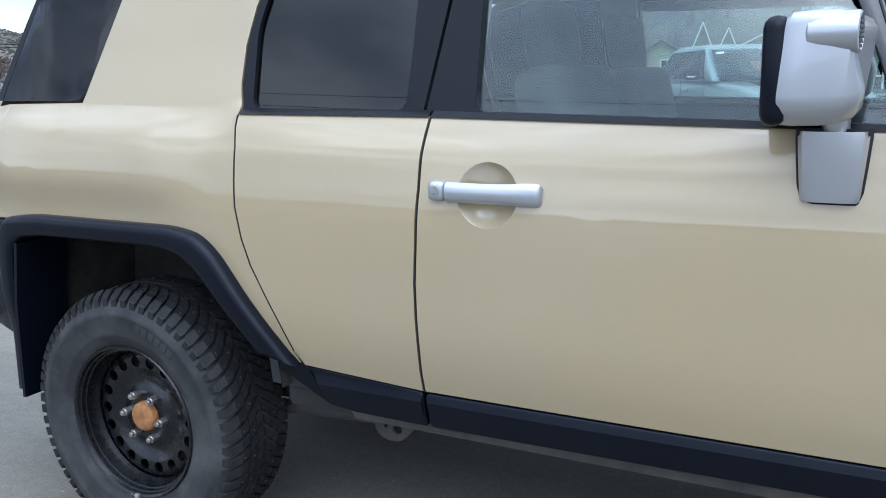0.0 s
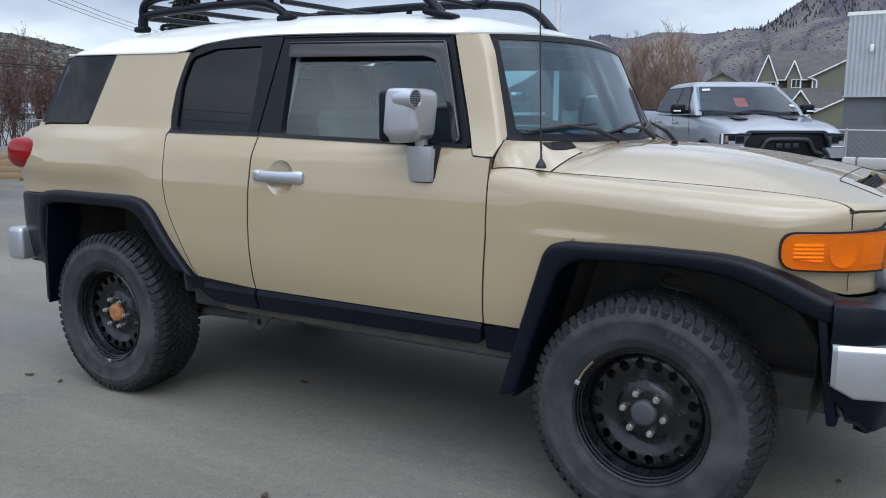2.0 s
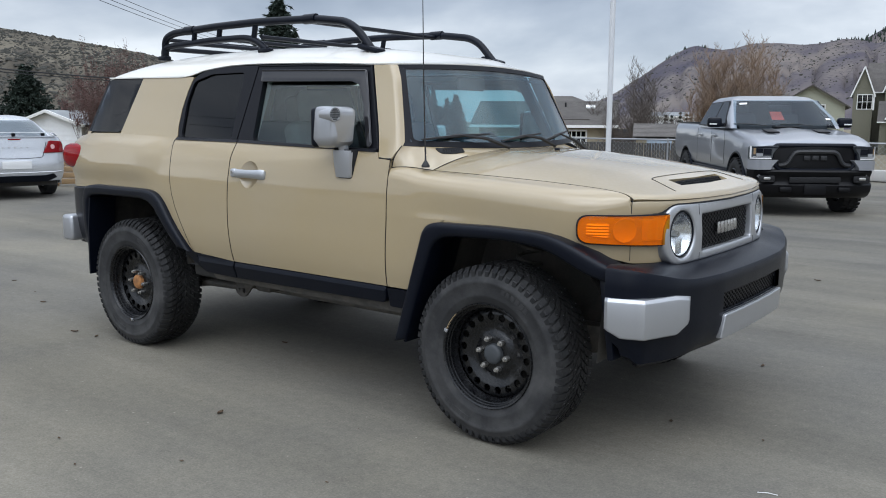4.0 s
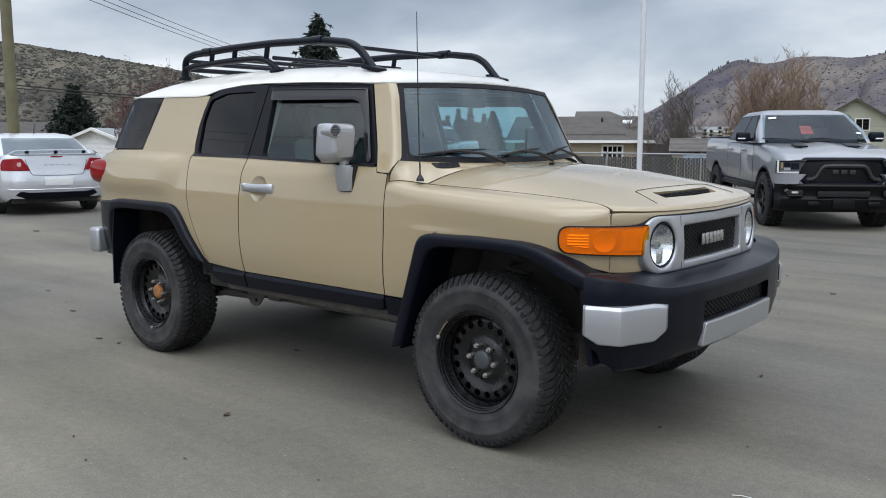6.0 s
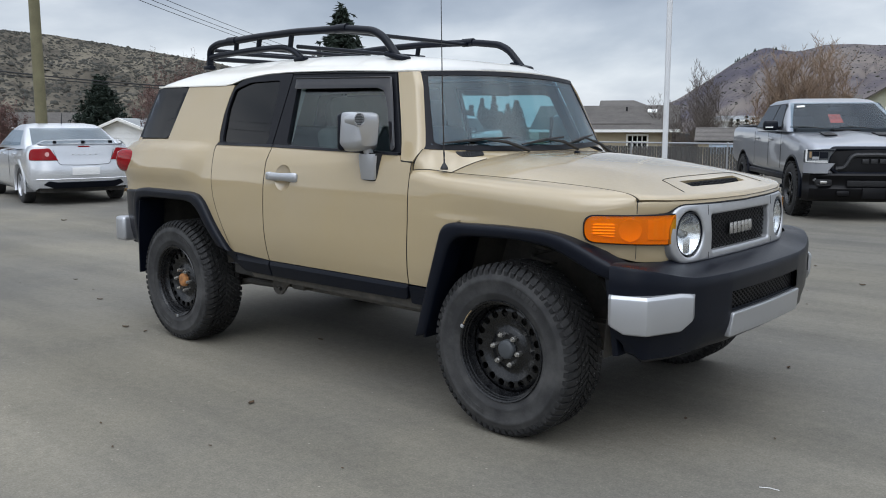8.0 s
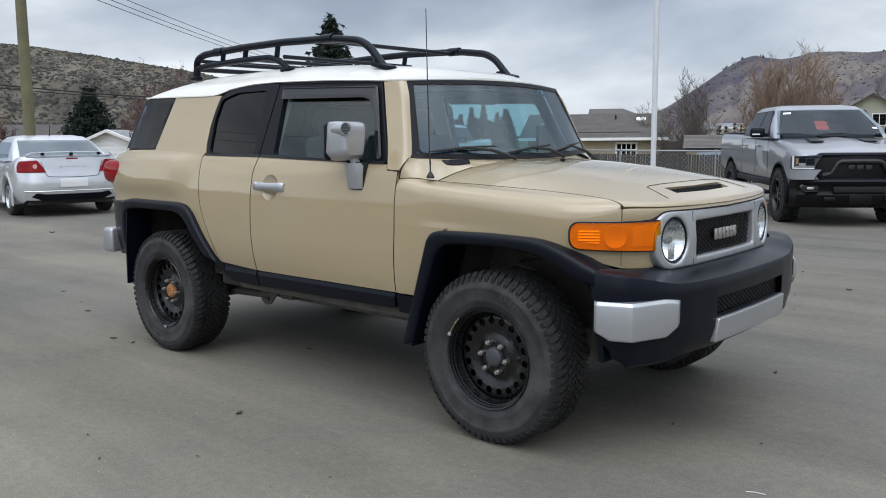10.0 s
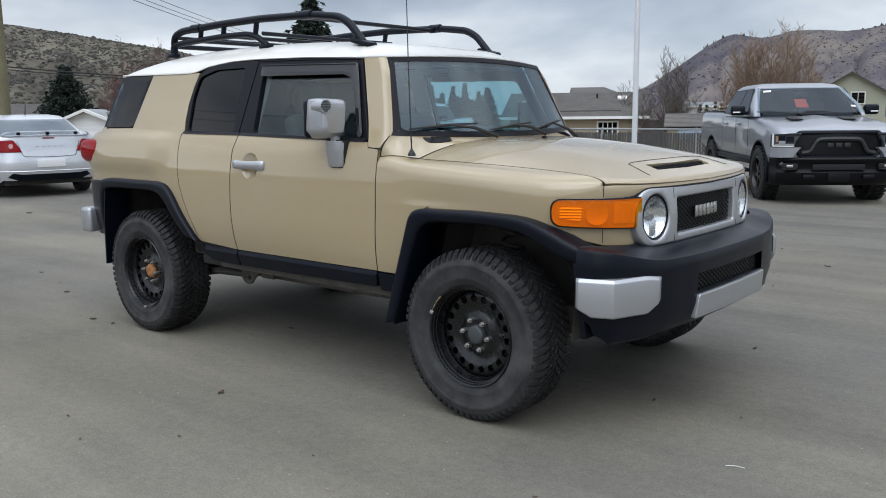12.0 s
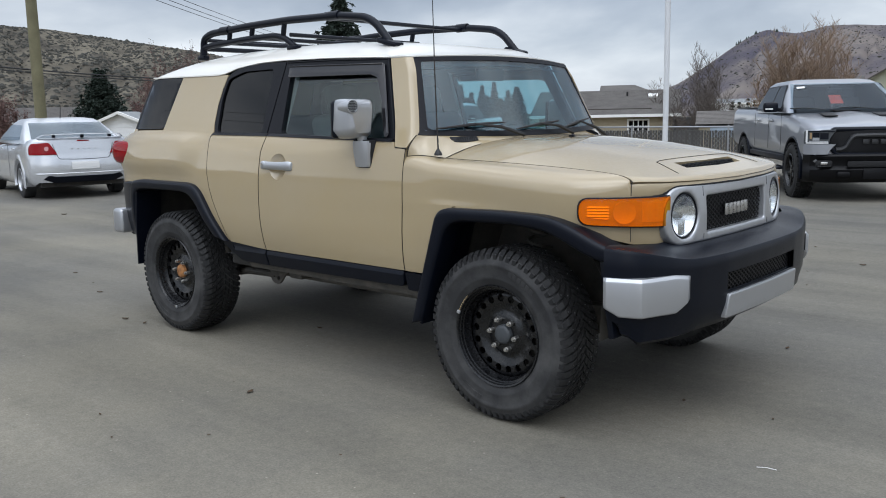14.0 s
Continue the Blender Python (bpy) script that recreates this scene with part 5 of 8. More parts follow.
bezel_out = corners([(-0.625, 0.815, 0.118), (0.625, 0.815, 0.118), (0.625, 1.064, 0.118), (-0.625, 1.064, 0.118)], 0.118, 8)
lamp_holes = [ring2d(s * 0.491, 0.9385, 0.098, 32) for s in (-1, 1)]
mesh_hole = corners([(-0.322, 0.853), (0.322, 0.853), (0.322, 1.010), (-0.322, 1.010)], 0.012)
bz = part("grille_bezel", panel(bezel_out, nose(0.008), 0.07, holes=[*lamp_holes, mesh_hole], grid=(0.03, 0.03), bevel=0.011), SILVER, suv, "silver oval grille surround")
for s in (-1, 1):
    for z0, z1 in ((1.012, 1.056), (0.823, 0.851)):
        part("bezel_joint", tube([nose(0.0082)(s * 0.352, z, 0) for z in (z0, (z0 + z1) / 2, z1)], 0.0012, 5), DARK, bz)
part("grille_backing", panel([(-0.35, 0.84), (0.35, 0.84), (0.35, 1.03), (-0.35, 1.03)], nose(-0.05), 0.01, grid=0.1), DARK, bz)


def lattice(y0, y1, z0, z1, step, where, t=0.006, slope=0.62):
    """Diamond mesh of two sets of slanted strips, cut to its window."""
    bm = bmesh.new()
    for sg in (-1, 1):
        z_len = z1 - z0
        dy = z_len / slope
        k = y0 - dy
        while k < y1 + dy:
            a, b = (k, z0), (k + sg * dy, z1)
            pts = []
            for f in np.linspace(0, 1, 9):
                y, z = a[0] + (b[0] - a[0]) * f, a[1] + (b[1] - a[1]) * f
                if y0 <= y <= y1:
                    pts.append(where(y, z, 0))
            if len(pts) > 1:
                tube(pts, t, 4, bm)
            k += step
    return bm


part("grille_mesh", lattice(-0.328, 0.328, 0.850, 1.014, 0.036, nose(-0.022), 0.0036), MESH_BLACK, bz)
for k, wd in enumerate((0.032, 0.034, 0.032, 0.034, 0.032, 0.034)):
    y = -0.105 + k * 0.042
    part("badge_bar", box((0.010, wd, 0.054), (nose_x(y) - 0.008, y, 0.932), 0.006, m=Matrix.Rotation(radians(0), 4, "X")), CHROME, bz)
for s in (-1, 1):
    c = Vector((nose_x(0.491) - 0.010, s * 0.491, 0.9385))
    turn = Matrix.Translation(c) @ Matrix.Rotation(radians(90 + s * 8), 4, "Z")
    lamp = part("headlamp", revolve([(0.0, 0.060), (0.03, 0.055), (0.060, 0.036), (0.082, 0.008), (0.091, -0.004)], 40), MIRROR_BOWL, suv, "round clear headlamp")
    lamp.data.transform(turn)
    g = part("headlamp_lens", revolve([(0.0, -0.018), (0.04, -0.015), (0.07, -0.009), (0.088, 0.0)], 40), CLEAR, lamp)
    g.data.transform(turn)
    g.visible_shadow = False
    ring = part("headlamp_rim", revolve([(0.088, 0.006), (0.0885, -0.005), (0.091, -0.008), (0.094, -0.004), (0.094, 0.03)], 40), TRIM, lamp)
    ring.data.transform(turn)
    bulb = part("bulb_shield", disc(0.016, 0.04, (0, 0.028, 0), seg=16, r2=0.012, bevel=0.004), CHROME, lamp)
    bulb.data.transform(turn)
    part("reflector_rib", box((0.05, 0.03, 0.07), (0.0, 0.022, -0.05), 0.004), MIRROR_BOWL, lamp).data.transform(turn)

# amber corner lamps follow the corner
for s in (-1, 1):
    sa, sb = perim_s_of_x(3.085), perim_s_of_x(3.345)

    def corner(u, v, d, s=s, out=0.016):
        x, y = perim(u)
        x2, y2 = perim(u + 0.01)
        L = math.hypot(x2 - x, y2 - y)
        nx, ny = -(y2 - y) / L, (x2 - x) / L
        return x + nx * (out - d), s * (y + ny * (out - d)), v

    shape = corners([(sa, 0.922, 0.052), (sb, 0.905, 0.004), (sb, 1.030, 0.004), (sa, 1.030, 0.052)], 0.05, 6)
    lamp = part("corner_lamp", panel(shape, corner, 0.004, grid=(0.02, 0.025), bevel=0.0035), AMBER, suv, "amber wraparound turn signal lamp")
    lamp.visible_shadow = False
    grown = [(a + 0.005 * (1 if a > (sa + sb) / 2 else -1), b + 0.004 * (1 if b > 0.97 else -1)) for a, b in shape]
    part("lamp_gasket", panel(grown, lambda u, v, d, c=corner: c(u, v, d + 0.007), 0.03, holes=[inset(shape, 0.001)], grid=(0.03, 0.06)), DARK, lamp)
    part("lamp_housing", panel(shape, lambda u, v, d, c=corner: c(u, v, d + 0.0115), 0.003, grid=(0.03, 0.03)), LAMP_SHELL, lamp)
    span = sb - sa
    ua, ub, uc = sa + span * 0.66, sa + span * 0.985, sa + span * 0.47
    part("fluted_reflector", panel([(ua, 0.930), (ub, 0.927), (ub, 1.012), (ua, 1.012)], lambda u, v, d, c=corner, ua=ua: c(u, v, d + 0.0085 + 0.0022 * math.cos((u - ua) / 0.045 * 2 * math.pi)), 0.003, grid=(0.0035, 0.06)), AMBER_BACK, lamp)
    part("lamp_reflector", panel(ring2d(uc, 0.972, 0.047, 32), lambda u, v, d, c=corner, uc=uc: c(u, v, d + 0.0112 - 0.006 * ((u - uc) ** 2 + (v - 0.972) ** 2) / 0.0022), 0.003, grid=0.008), AMBER_BACK, lamp, "round amber reflector bowl")
    ud, ue = sa + span * 0.09, sa + span * 0.31
    part("ribbed_reflector", panel(corners([(ud, 0.950), (ue, 0.944), (ue, 1.000), (ud, 0.998)], 0.008), lambda u, v, d, c=corner: c(u, v, d + 0.0070 + 0.0016 * math.cos((v - 0.95) / 0.012 * 2 * math.pi)), 0.005, grid=(0.05, 0.002)), AMBER_BACK, lamp)

# ---- front bumper ----
BUMP = [(3.252, 0.940), (3.32, 0.930), (3.39, 0.882), (3.452, 0.752), (3.498, 0.575), (3.527, 0.39), (3.535, 0.20), (3.538, 0.0)]
BUMP = [(p.x, p.y) for p in round_path([(a, b, 0) for a, b in BUMP], 0.05, 4)]
BUMP = BUMP + [(x, -y) for x, y in reversed(BUMP[:-1])]
B_LEN = [0.0]
for a, b in zip(BUMP, BUMP[1:]):
    B_LEN.append(B_LEN[-1] + math.hypot(b[0] - a[0], b[1] - a[1]))


def bump_at(st, z, out=0.0):
    x, y = float(np.interp(st, B_LEN, [p[0] for p in BUMP])), float(np.interp(st, B_LEN, [p[1] for p in BUMP]))
    x2, y2 = float(np.interp(st + 0.03, B_LEN, [p[0] for p in BUMP])), float(np.interp(st + 0.03, B_LEN, [p[1] for p in BUMP]))
    x1, y1 = float(np.interp(st - 0.03, B_LEN, [p[0] for p in BUMP])), float(np.interp(st - 0.03, B_LEN, [p[1] for p in BUMP]))
    L = math.hypot(x2 - x1, y2 - y1) + 1e-9
    nx, ny = -(y2 - y1) / L, (x2 - x1) / L
    return x + nx * out, y + ny * out, z


def bump_s(y):
    """Place along the bumper of a y."""
    return float(np.interp(-y, [-p[1] for p in BUMP], B_LEN))


stations = sorted(set([B_LEN[-1] * i / 60 for i in range(61)] + [bump_s(0.385), bump_s(-0.385)]))
bprof = [(-0.22, 0.834), (-0.10, 0.809), (-0.024, 0.786), (-0.008, 0.779), (0.0, 0.764), (0.0, 0.735), (-0.002, 0.695), (-0.002, 0.612), (-0.006, 0.56), (-0.022, 0.50), (-0.050, 0.466), (-0.10, 0.448), (-0.2, 0.44)]
RISE = (0.1, 0.6, 0.95, 1.0, 1.0, 0.5, 0, 0, 0, 0, 0, 0, 0)
rows, n_out = [], len(bprof)
for st in stations:
    lift = 0.03 * (1 - smooth_step(0.0, 0.12, st)) + 0.03 * (1 - smooth_step(0.0, 0.12, B_LEN[-1] - st))
    crown = 0.006 * smooth_step(0.50, 0.80, abs(bump_at(st, 0)[1]))
    rise = 0.060 * (1 - smooth_step(0.02, 0.45, min(st, B_LEN[-1] - st)))
    bend = smooth_step(0.45, 0.75, abs(bump_at(st, 0)[1]))
    outer = [bump_at(st, z + rise * RISE[i] + (crown if i < 5 else 0.0 if i < 9 else lift), o if o > -0.05 else o * (1 - 0.45 * bend)) for i, (o, z) in enumerate(bprof)]
    inner = [bump_at(st, z + rise * RISE[i] + (-0.015 if i < 4 else 0.015 if i > 10 else 0) + (crown if i < 5 else 0.0 if i < 9 else lift), (o if o > -0.05 else o * (1 - 0.45 * bend)) - (0.02 if 1 < i < 11 else 0)) for i, (o, z) in enumerate(bprof)]
    for ring in (outer, inner):
        for i in range(8, n_out):
            # the ends sweep forward towards the ground
            cut = 0.05 * (1 - smooth_step(0.46, 0.62, bprof[i][1]))
            for end in (0.0, B_LEN[-1]):
                near = 1 - smooth_step(0.02, 0.22, abs(st - end))
                x, y, z = ring[i]
                ring[i] = (x + cut * near, y - math.copysign(0.03, y) * near * cut / 0.05, z)
    rows.append(outer + inner[::-1])
y_of = [bump_at(st, 0)[1] for st in stations]
bm = loft(rows, close=True, skip=lambda i, k: k in (6, 2 * n_out - 8) and abs((y_of[i] + y_of[i + 1]) / 2) < 0.385)
bmesh.ops.holes_fill(bm, edges=[e for e in bm.edges if e.is_boundary and abs(e.verts[0].co.y) > 0.8 and e.verts[0].co.x < 3.3])
fb = part("front_bumper", bm, TRIM, suv, "black plastic front bumper")
part("bumper_grille", lattice(bump_s(0.39), bump_s(-0.39), 0.605, 0.70, 0.036, lambda u, v, d: bump_at(u, v, -0.03), 0.0042), MESH_BLACK, fb)
part("bumper_grille_backing", panel([(bump_s(0.40), 0.59), (bump_s(-0.40), 0.59), (bump_s(-0.40), 0.71), (bump_s(0.40), 0.71)], lambda u, v, d: bump_at(u, v, -0.06 - d), 0.01, grid=0.15), DARK, fb)
part("silver_valance", panel(corners([(bump_s(0.40), 0.497), (bump_s(-0.40), 0.497), (bump_s(-0.385), 0.604), (bump_s(0.385), 0.604)], 0.012), lambda u, v, d: bump_at(u, v, 0.012 - d - 0.10 * max(0.0, 0.60 - v)), 0.03, grid=(0.04, 0.03), bevel=0.006), SILVER, fb, "silver lower bumper insert")
for s in (-1, 1):
    ends = (bump_s(s * 0.9395), bump_s(-0.655 if s < 0 else 0.80))
    way = [Vector(bump_at(ends[0] + (ends[1] - ends[0]) * f, 0, o)) for f, o in ((0.0, 0.006), (0.36, 0.022), (1.0, 0.008))]
    facing = [Vector((-(q - p).y, (q - p).x, 0)).normalized() for p, q in zip(way, way[1:])]
    facing = [v if v.x > 0 else -v for v in facing]
    rows = []
    for k in range(33):
        f = k / 32
        at = way[0].lerp(way[1], f / 0.375) if f < 0.375 else way[1].lerp(way[2], (f - 0.375) / 0.625)
        out = facing[0].lerp(facing[1], smooth_step(0.34, 0.41, f))
        tail_in = max(0.0, 1 - f / 0.16)
        tip = max(0.0, (f - 0.80) / 0.20)
        lo, hi = 0.573 + 0.048 * tip + 0.034 * tail_in, 0.733 - 0.012 * tip
        big = min(1.0, f / 0.04 + 0.3, (1 - f) / 0.06 + 0.02)
        rows.append([tuple(at + out * (o * big if o > 0 else o) + Vector((0, 0, z))) for z, o in ((lo, -0.03), (lo + 0.002, 0.010), (lo + 0.007, 0.0155), (lo + 0.016, 0.0175), (hi - 0.022, 0.0185), (hi - 0.015, 0.0170), (hi - 0.003, 0.006), (hi, -0.03))])
    part("silver_bumper_corner", thicken(loft(rows), 0.004), SILVER, fb, "silver bumper corner pad", 24)

# ---- mirrors, antenna ----
for s in (-1, 1):
    mr = thing("door_mirror", "", "")
    mr.parent = suv
    c = Vector((1.792, s * 0.928, 1.3685))
    rows = []
    for k, (dx, f) in enumerate(((-0.060, 0.92), (-0.052, 0.98), (-0.02, 1.0), (0.02, 0.99), (0.052, 0.94), (0.072, 0.85), (0.082, 0.70))):
        ring = corners([(-0.078 * f, -0.0985 * f, 0.02), (0.050 * f, -0.0985 * f, 0.025), (0.078 * f, -0.066 * f, 0.02), (0.078 * f, 0.0985 * f, 0.022), (-0.078 * f, 0.0985 * f, 0.02)], 0.02, 4)
        rows.append([(c.x + dx - max(0.0, dx - 0.046) * smooth_step(0.0, 0.05, u) * smooth_step(0.0, 0.05, v) + 0.012 * (v / 0.1), c.y + s * u, c.z + v) for u, v in ring])
    bm = loft(rows, close=True)
    bm.faces.new([bm.verts.new(p) for p in rows[-1]])
    bm.faces.new([bm.verts.new(p) for p in rows[0]])
    bmesh.ops.remove_doubles(bm, verts=bm.verts[:], dist=1e-5)
    part("mirror_shell", bm, SILVER, mr, "silver mirror housing", 32)
    part("mirror_rim", box((0.046, 0.152, 0.190), (c.x - 0.066, c.y, c.z - 0.003), 0.021, seg=3), TRIM, mr)
    part("mirror_glass", box((0.004, 0.118, 0.150), (c.x - 0.0855, c.y, c.z), 0.001), MIRROR_BOWL, mr)
    turn = Matrix.Translation((c.x + 0.018, c.y + s * 0.050, c.z + 0.060)) @ Matrix.Rotation(radians(s * 6), 4, "Z")
    bm = revolve([(0.0, -0.035), (0.030, -0.035), (0.035, -0.030), (0.036, 0.040), (0.035, 0.047), (0.031, 0.049), (0.029, 0.046), (0.0, 0.045)], 32)
    bm.transform(turn @ Matrix.Rotation(radians(-90), 4, "Z") @ Matrix.Translation((0, 0.0, 0)))
    mk = part("marker_lamp", bm, SILVER, mr)
    bm = bmesh.new()
    for q in range(-3, 4):
        for w in range(-3, 4):
            if q * q + w * w < 11:
                disc(0.0036, 0.004, (0.0475, q * 0.0078, w * 0.0078), "x", 6, bm)
    bm.transform(turn)
    part("marker_lens_cells", bm, CAP_GREY, mk, smooth=0)
    b = tube([(0.0, 0, 0), (0.045, 0, 0)], 0.029, 24)
    b.transform(turn)
    part("marker_lens", b, CAP_GREY, mk)
    part("mirror_stem", tube([(1.826, s * 0.888, 1.235), (1.826, s * 0.905, 1.30)], 0.024, 16), SILVER, mr)
    for name, mat, grow_by, out in (("mirror_foot", SILVER, 0.0, 0.0), ("foot_gasket", DARK, 0.005, -0.012)):
        bm = loft([[(1.823 + a * f + math.copysign(grow_by, a), s * (side(1.82, z) + o * (0.45 + 12.0 * (z - 1.128)) + out), z + g) for a, o in ((-0.061, 0.0), (-0.060, 0.016), (-0.052, 0.026), (-0.03, 0.030), (0.03, 0.032), (0.052, 0.026), (0.060, 0.016), (0.061, 0.0))]
                   for z, f, g in ((1.128, 0.76, -grow_by), (1.131, 0.82, -grow_by), (1.145, 0.86, 0), (1.20, 0.94, 0), (1.245, 1.0, 0), (1.258, 0.99, grow_by))])
        part(name, thicken(bm, 0.008), mat, mr)
ant = Vector((2.277, -0.828, 1.200))
an = part("antenna", tube([ant, ant + Vector((-0.012, 0, 0.40)), ant + Vector((-0.018, 0, 0.78))], seg=6, radii=[0.0032, 0.0028, 0.0018]), ANT, suv, "thin black whip antenna")
b = revolve([(0.0, 0.045), (0.0035, 0.043), (0.0045, 0.022), (0.009, 0.016), (0.017, 0.002), (0.019, -0.002), (0.019, -0.010)], 20)
b.transform(Matrix.Translation(ant) @ Matrix.Rotation(radians(90), 4, "X"))
part("antenna_base", b, ANT, an)
part("antenna_spring", tube([ant + Vector((0, 0, 0.05)), ant + Vector((-0.002, 0, 0.075))], 0.0042, 8), ANT, an)

# ---- roof rack ----
rack = thing("roof_rack", "", "")
rack.parent = suv
tagged(rack, "black tubular roof rack")
for s in (-1, 1):
    y = s * 0.555
    top = round_path([(-0.065, y, 1.79), (-0.06, y, 1.905), (0.03, y, 1.935), (0.45, y, 1.950), (0.85, y, 1.953), (1.30, y, 1.940), (1.52, y, 1.912), (1.60, y, 1.872), (1.70, y, 1.765)], 0.07, 5)
    part("side_rail", tube(top, 0.0225, 12), TRIM, rack)
    low = round_path([(-0.08, y, 1.78), (-0.075, y, 1.848), (0.02, y, 1.858), (0.44, y, 1.873), (0.72, y, 1.872), (0.82, y, 1.848), (0.90, y, 1.795)], 0.06, 5)
    part("lower_rail", tube(low, 0.0195, 12), TRIM, rack)
    for x in (0.24, 0.48, 0.80):
        part("upright", tube([(x - 0.01, y, 1.86), (x + 0.01, y, 1.95)], 0.016, 8), TRIM, rack)
    for x in (0.20, 1.26):
        part("clamp_sleeve", tube([(x - 0.045, y, 1.942), (x + 0.045, y, 1.942)], 0.027, 12), TRIM, rack)
    part("foot", box((0.15, 0.07, 0.030), (1.70, y, 1.765), 0.012, m=Matrix.Rotation(radians(14), 4, "Y")), TRIM, rack)
    part("foot", box((0.09, 0.05, 0.03), (0.89, y, 1.79), 0.010), TRIM, rack)
    part("foot", box((0.08, 0.05, 0.03), (-0.075, y, 1.785), 0.010), TRIM, rack)
for x, z in ((-0.06, 1.90), (0.22, 1.862), (0.55, 1.870), (0.86, 1.868), (1.26, 1.928)):
    part("cross_bar", tube([(x, -0.555, z), (x, 0.555, z)], 0.0125, 8), TRIM, rack)
part("rear_bar", tube([(-0.07, -0.555, 1.845), (-0.07, 0.555, 1.845)], 0.016, 8), TRIM, rack)

# ---- cabin ----


def seat(x, y, wide, headrests):
    st = thing("seat", "", "")
    st.parent = suv
    part("cushion", box((0.50, wide, 0.16), (x + 0.1, y, 0.82), 0.05, seg=3), CLOTH, st)
    part("backrest", box((0.14, wide, 0.60), (x - 0.18, y, 1.10), 0.05, m=Matrix.Rotation(radians(-14), 4, "Y"), seg=3), CLOTH, st)
    for hy in headrests:
        part("headrest", box((0.10, 0.24, 0.19), (x - 0.285, y + hy, 1.475), 0.045, m=Matrix.Rotation(radians(-10), 4, "Y"), seg=3), CLOTH, st)
        part("headrest_post", tube([(x - 0.275, y + hy, 1.34), (x - 0.285, y + hy, 1.42)], 0.010, 8), CHROME, st)


seat(1.38, -0.37, 0.50, (0,))
seat(1.38, 0.37, 0.50, (0,))
seat(0.45, 0.0, 1.25, (-0.38, 0.38))
part("dashboard", box((0.36, 1.50, 0.34), (2.02, 0, 1.07), 0.06, m=Matrix.Rotation(radians(6), 4, "Y"), seg=3), CABIN, suv)
part("gauge_pod", box((0.16, 0.34, 0.10), (1.98, 0.0, 1.262), 0.03, seg=3), CABIN, suv)
wheel_ring = [(1.72 + 0.07 * math.sin(a), 0.37 + 0.19 * math.cos(a), 1.15 + 0.175 * math.sin(a)) for a in (2 * math.pi * k / 32 for k in range(33))]
part("steering_wheel", tube(wheel_ring, 0.015, 8, closed_ends=False), CABIN, suv)
part("rear_view_mirror", box((0.03, 0.24, 0.07), (1.93, 0.0, 1.60), 0.012, seg=3), CABIN, suv)
part("cargo_floor", box((1.2, 1.3, 0.05), (-0.15, 0, 0.93), 0.01), CABIN, suv)


# ---- neighbours: where things stand, from a bearing and a distance ----
HOME = (4.99, -3.86)


def spot(bearing, d, z=None):
    x, y = HOME[0] + d * math.sin(radians(bearing)), HOME[1] + d * math.cos(radians(bearing))
    return Vector((x, y, ground_height(x, y) if z is None else z))


def shell(stations, section, arches=(), radius=0.42, cap=False):
    """A car body through cross sections; faces in the wheel arches are left out."""
    rows = []
    for x, w, zl, zt, crown in stations:
        half = [(x, w * a, zl + (zt - zl) * b) for a, b in section]
        half.append((x, 0, zt + crown))
        rows.append([(p[0], -p[1], p[2]) for p in half] + half[-2::-1])
    fine = []
    for a, b in zip(rows, rows[1:]):
        n = max(1, int(abs(b[0][0] - a[0][0]) / 0.05))
        for k in range(n):
            f = k / n
            fine.append([tuple(p[i] + (q[i] - p[i]) * f for i in range(3)) for p, q in zip(a, b)])
    fine.append(rows[-1])
    bm = loft(fine)
    if cap:
        half = fine[0][:len(fine[0]) // 2]
        loft([[(p[0], p[1] * (1 - k / 5), p[2]) for k in range(11)] for p in half], bm)
    else:
        bm.faces.new([bm.verts.new(p) for p in fine[0]])
    bm.faces.new([bm.verts.new(p) for p in fine[-1]])
    bmesh.ops.remove_doubles(bm, verts=bm.verts[:], dist=1e-5)
    cut = []
    for f in bm.faces:
        c = f.calc_center_median()
        for ax, az in arches:
            if math.hypot(c.x - ax, c.z - az) < radius and abs(c.y) > 0.5:
                cut.append(f)
                break
    bmesh.ops.delete(bm, geom=cut, context="FACES")
    for v in bm.verts:
        if v.is_boundary and abs(v.co.y) > 0.5:
            for ax, az in arches:
                r = math.hypot(v.co.x - ax, v.co.z - az)
                if radius - 0.10 < r < radius + 0.09:
                    v.co.x, v.co.z = ax + (v.co.x - ax) * radius / r, az + (v.co.z - az) * radius / r
    return bm


def cabin_ring(z, x0, x1, w, r=0.12, bow=0.06):
    """Rounded plan of a cabin at one height, its ends bowed."""
    pts = corners([(x0, -w, r), (x1, -w, r), (x1 + bow, 0, 0.3), (x1, w, r), (x0, w, r), (x0 - bow, 0, 0.3)], r, 4)
    return [(a, b, z) for a, b in pts]


def quad_pane(a, b, c, d, n=4, depth=0.006):
    """A pane between four corners, a little bowed."""
    a, b, c, d = (Vector(p) for p in (a, b, c, d))
    return thicken(loft([[tuple(a.lerp(b, u / n).lerp(d.lerp(c, u / n), v / n)) for u in range(n + 1)] for v in range(n + 1)]), depth)


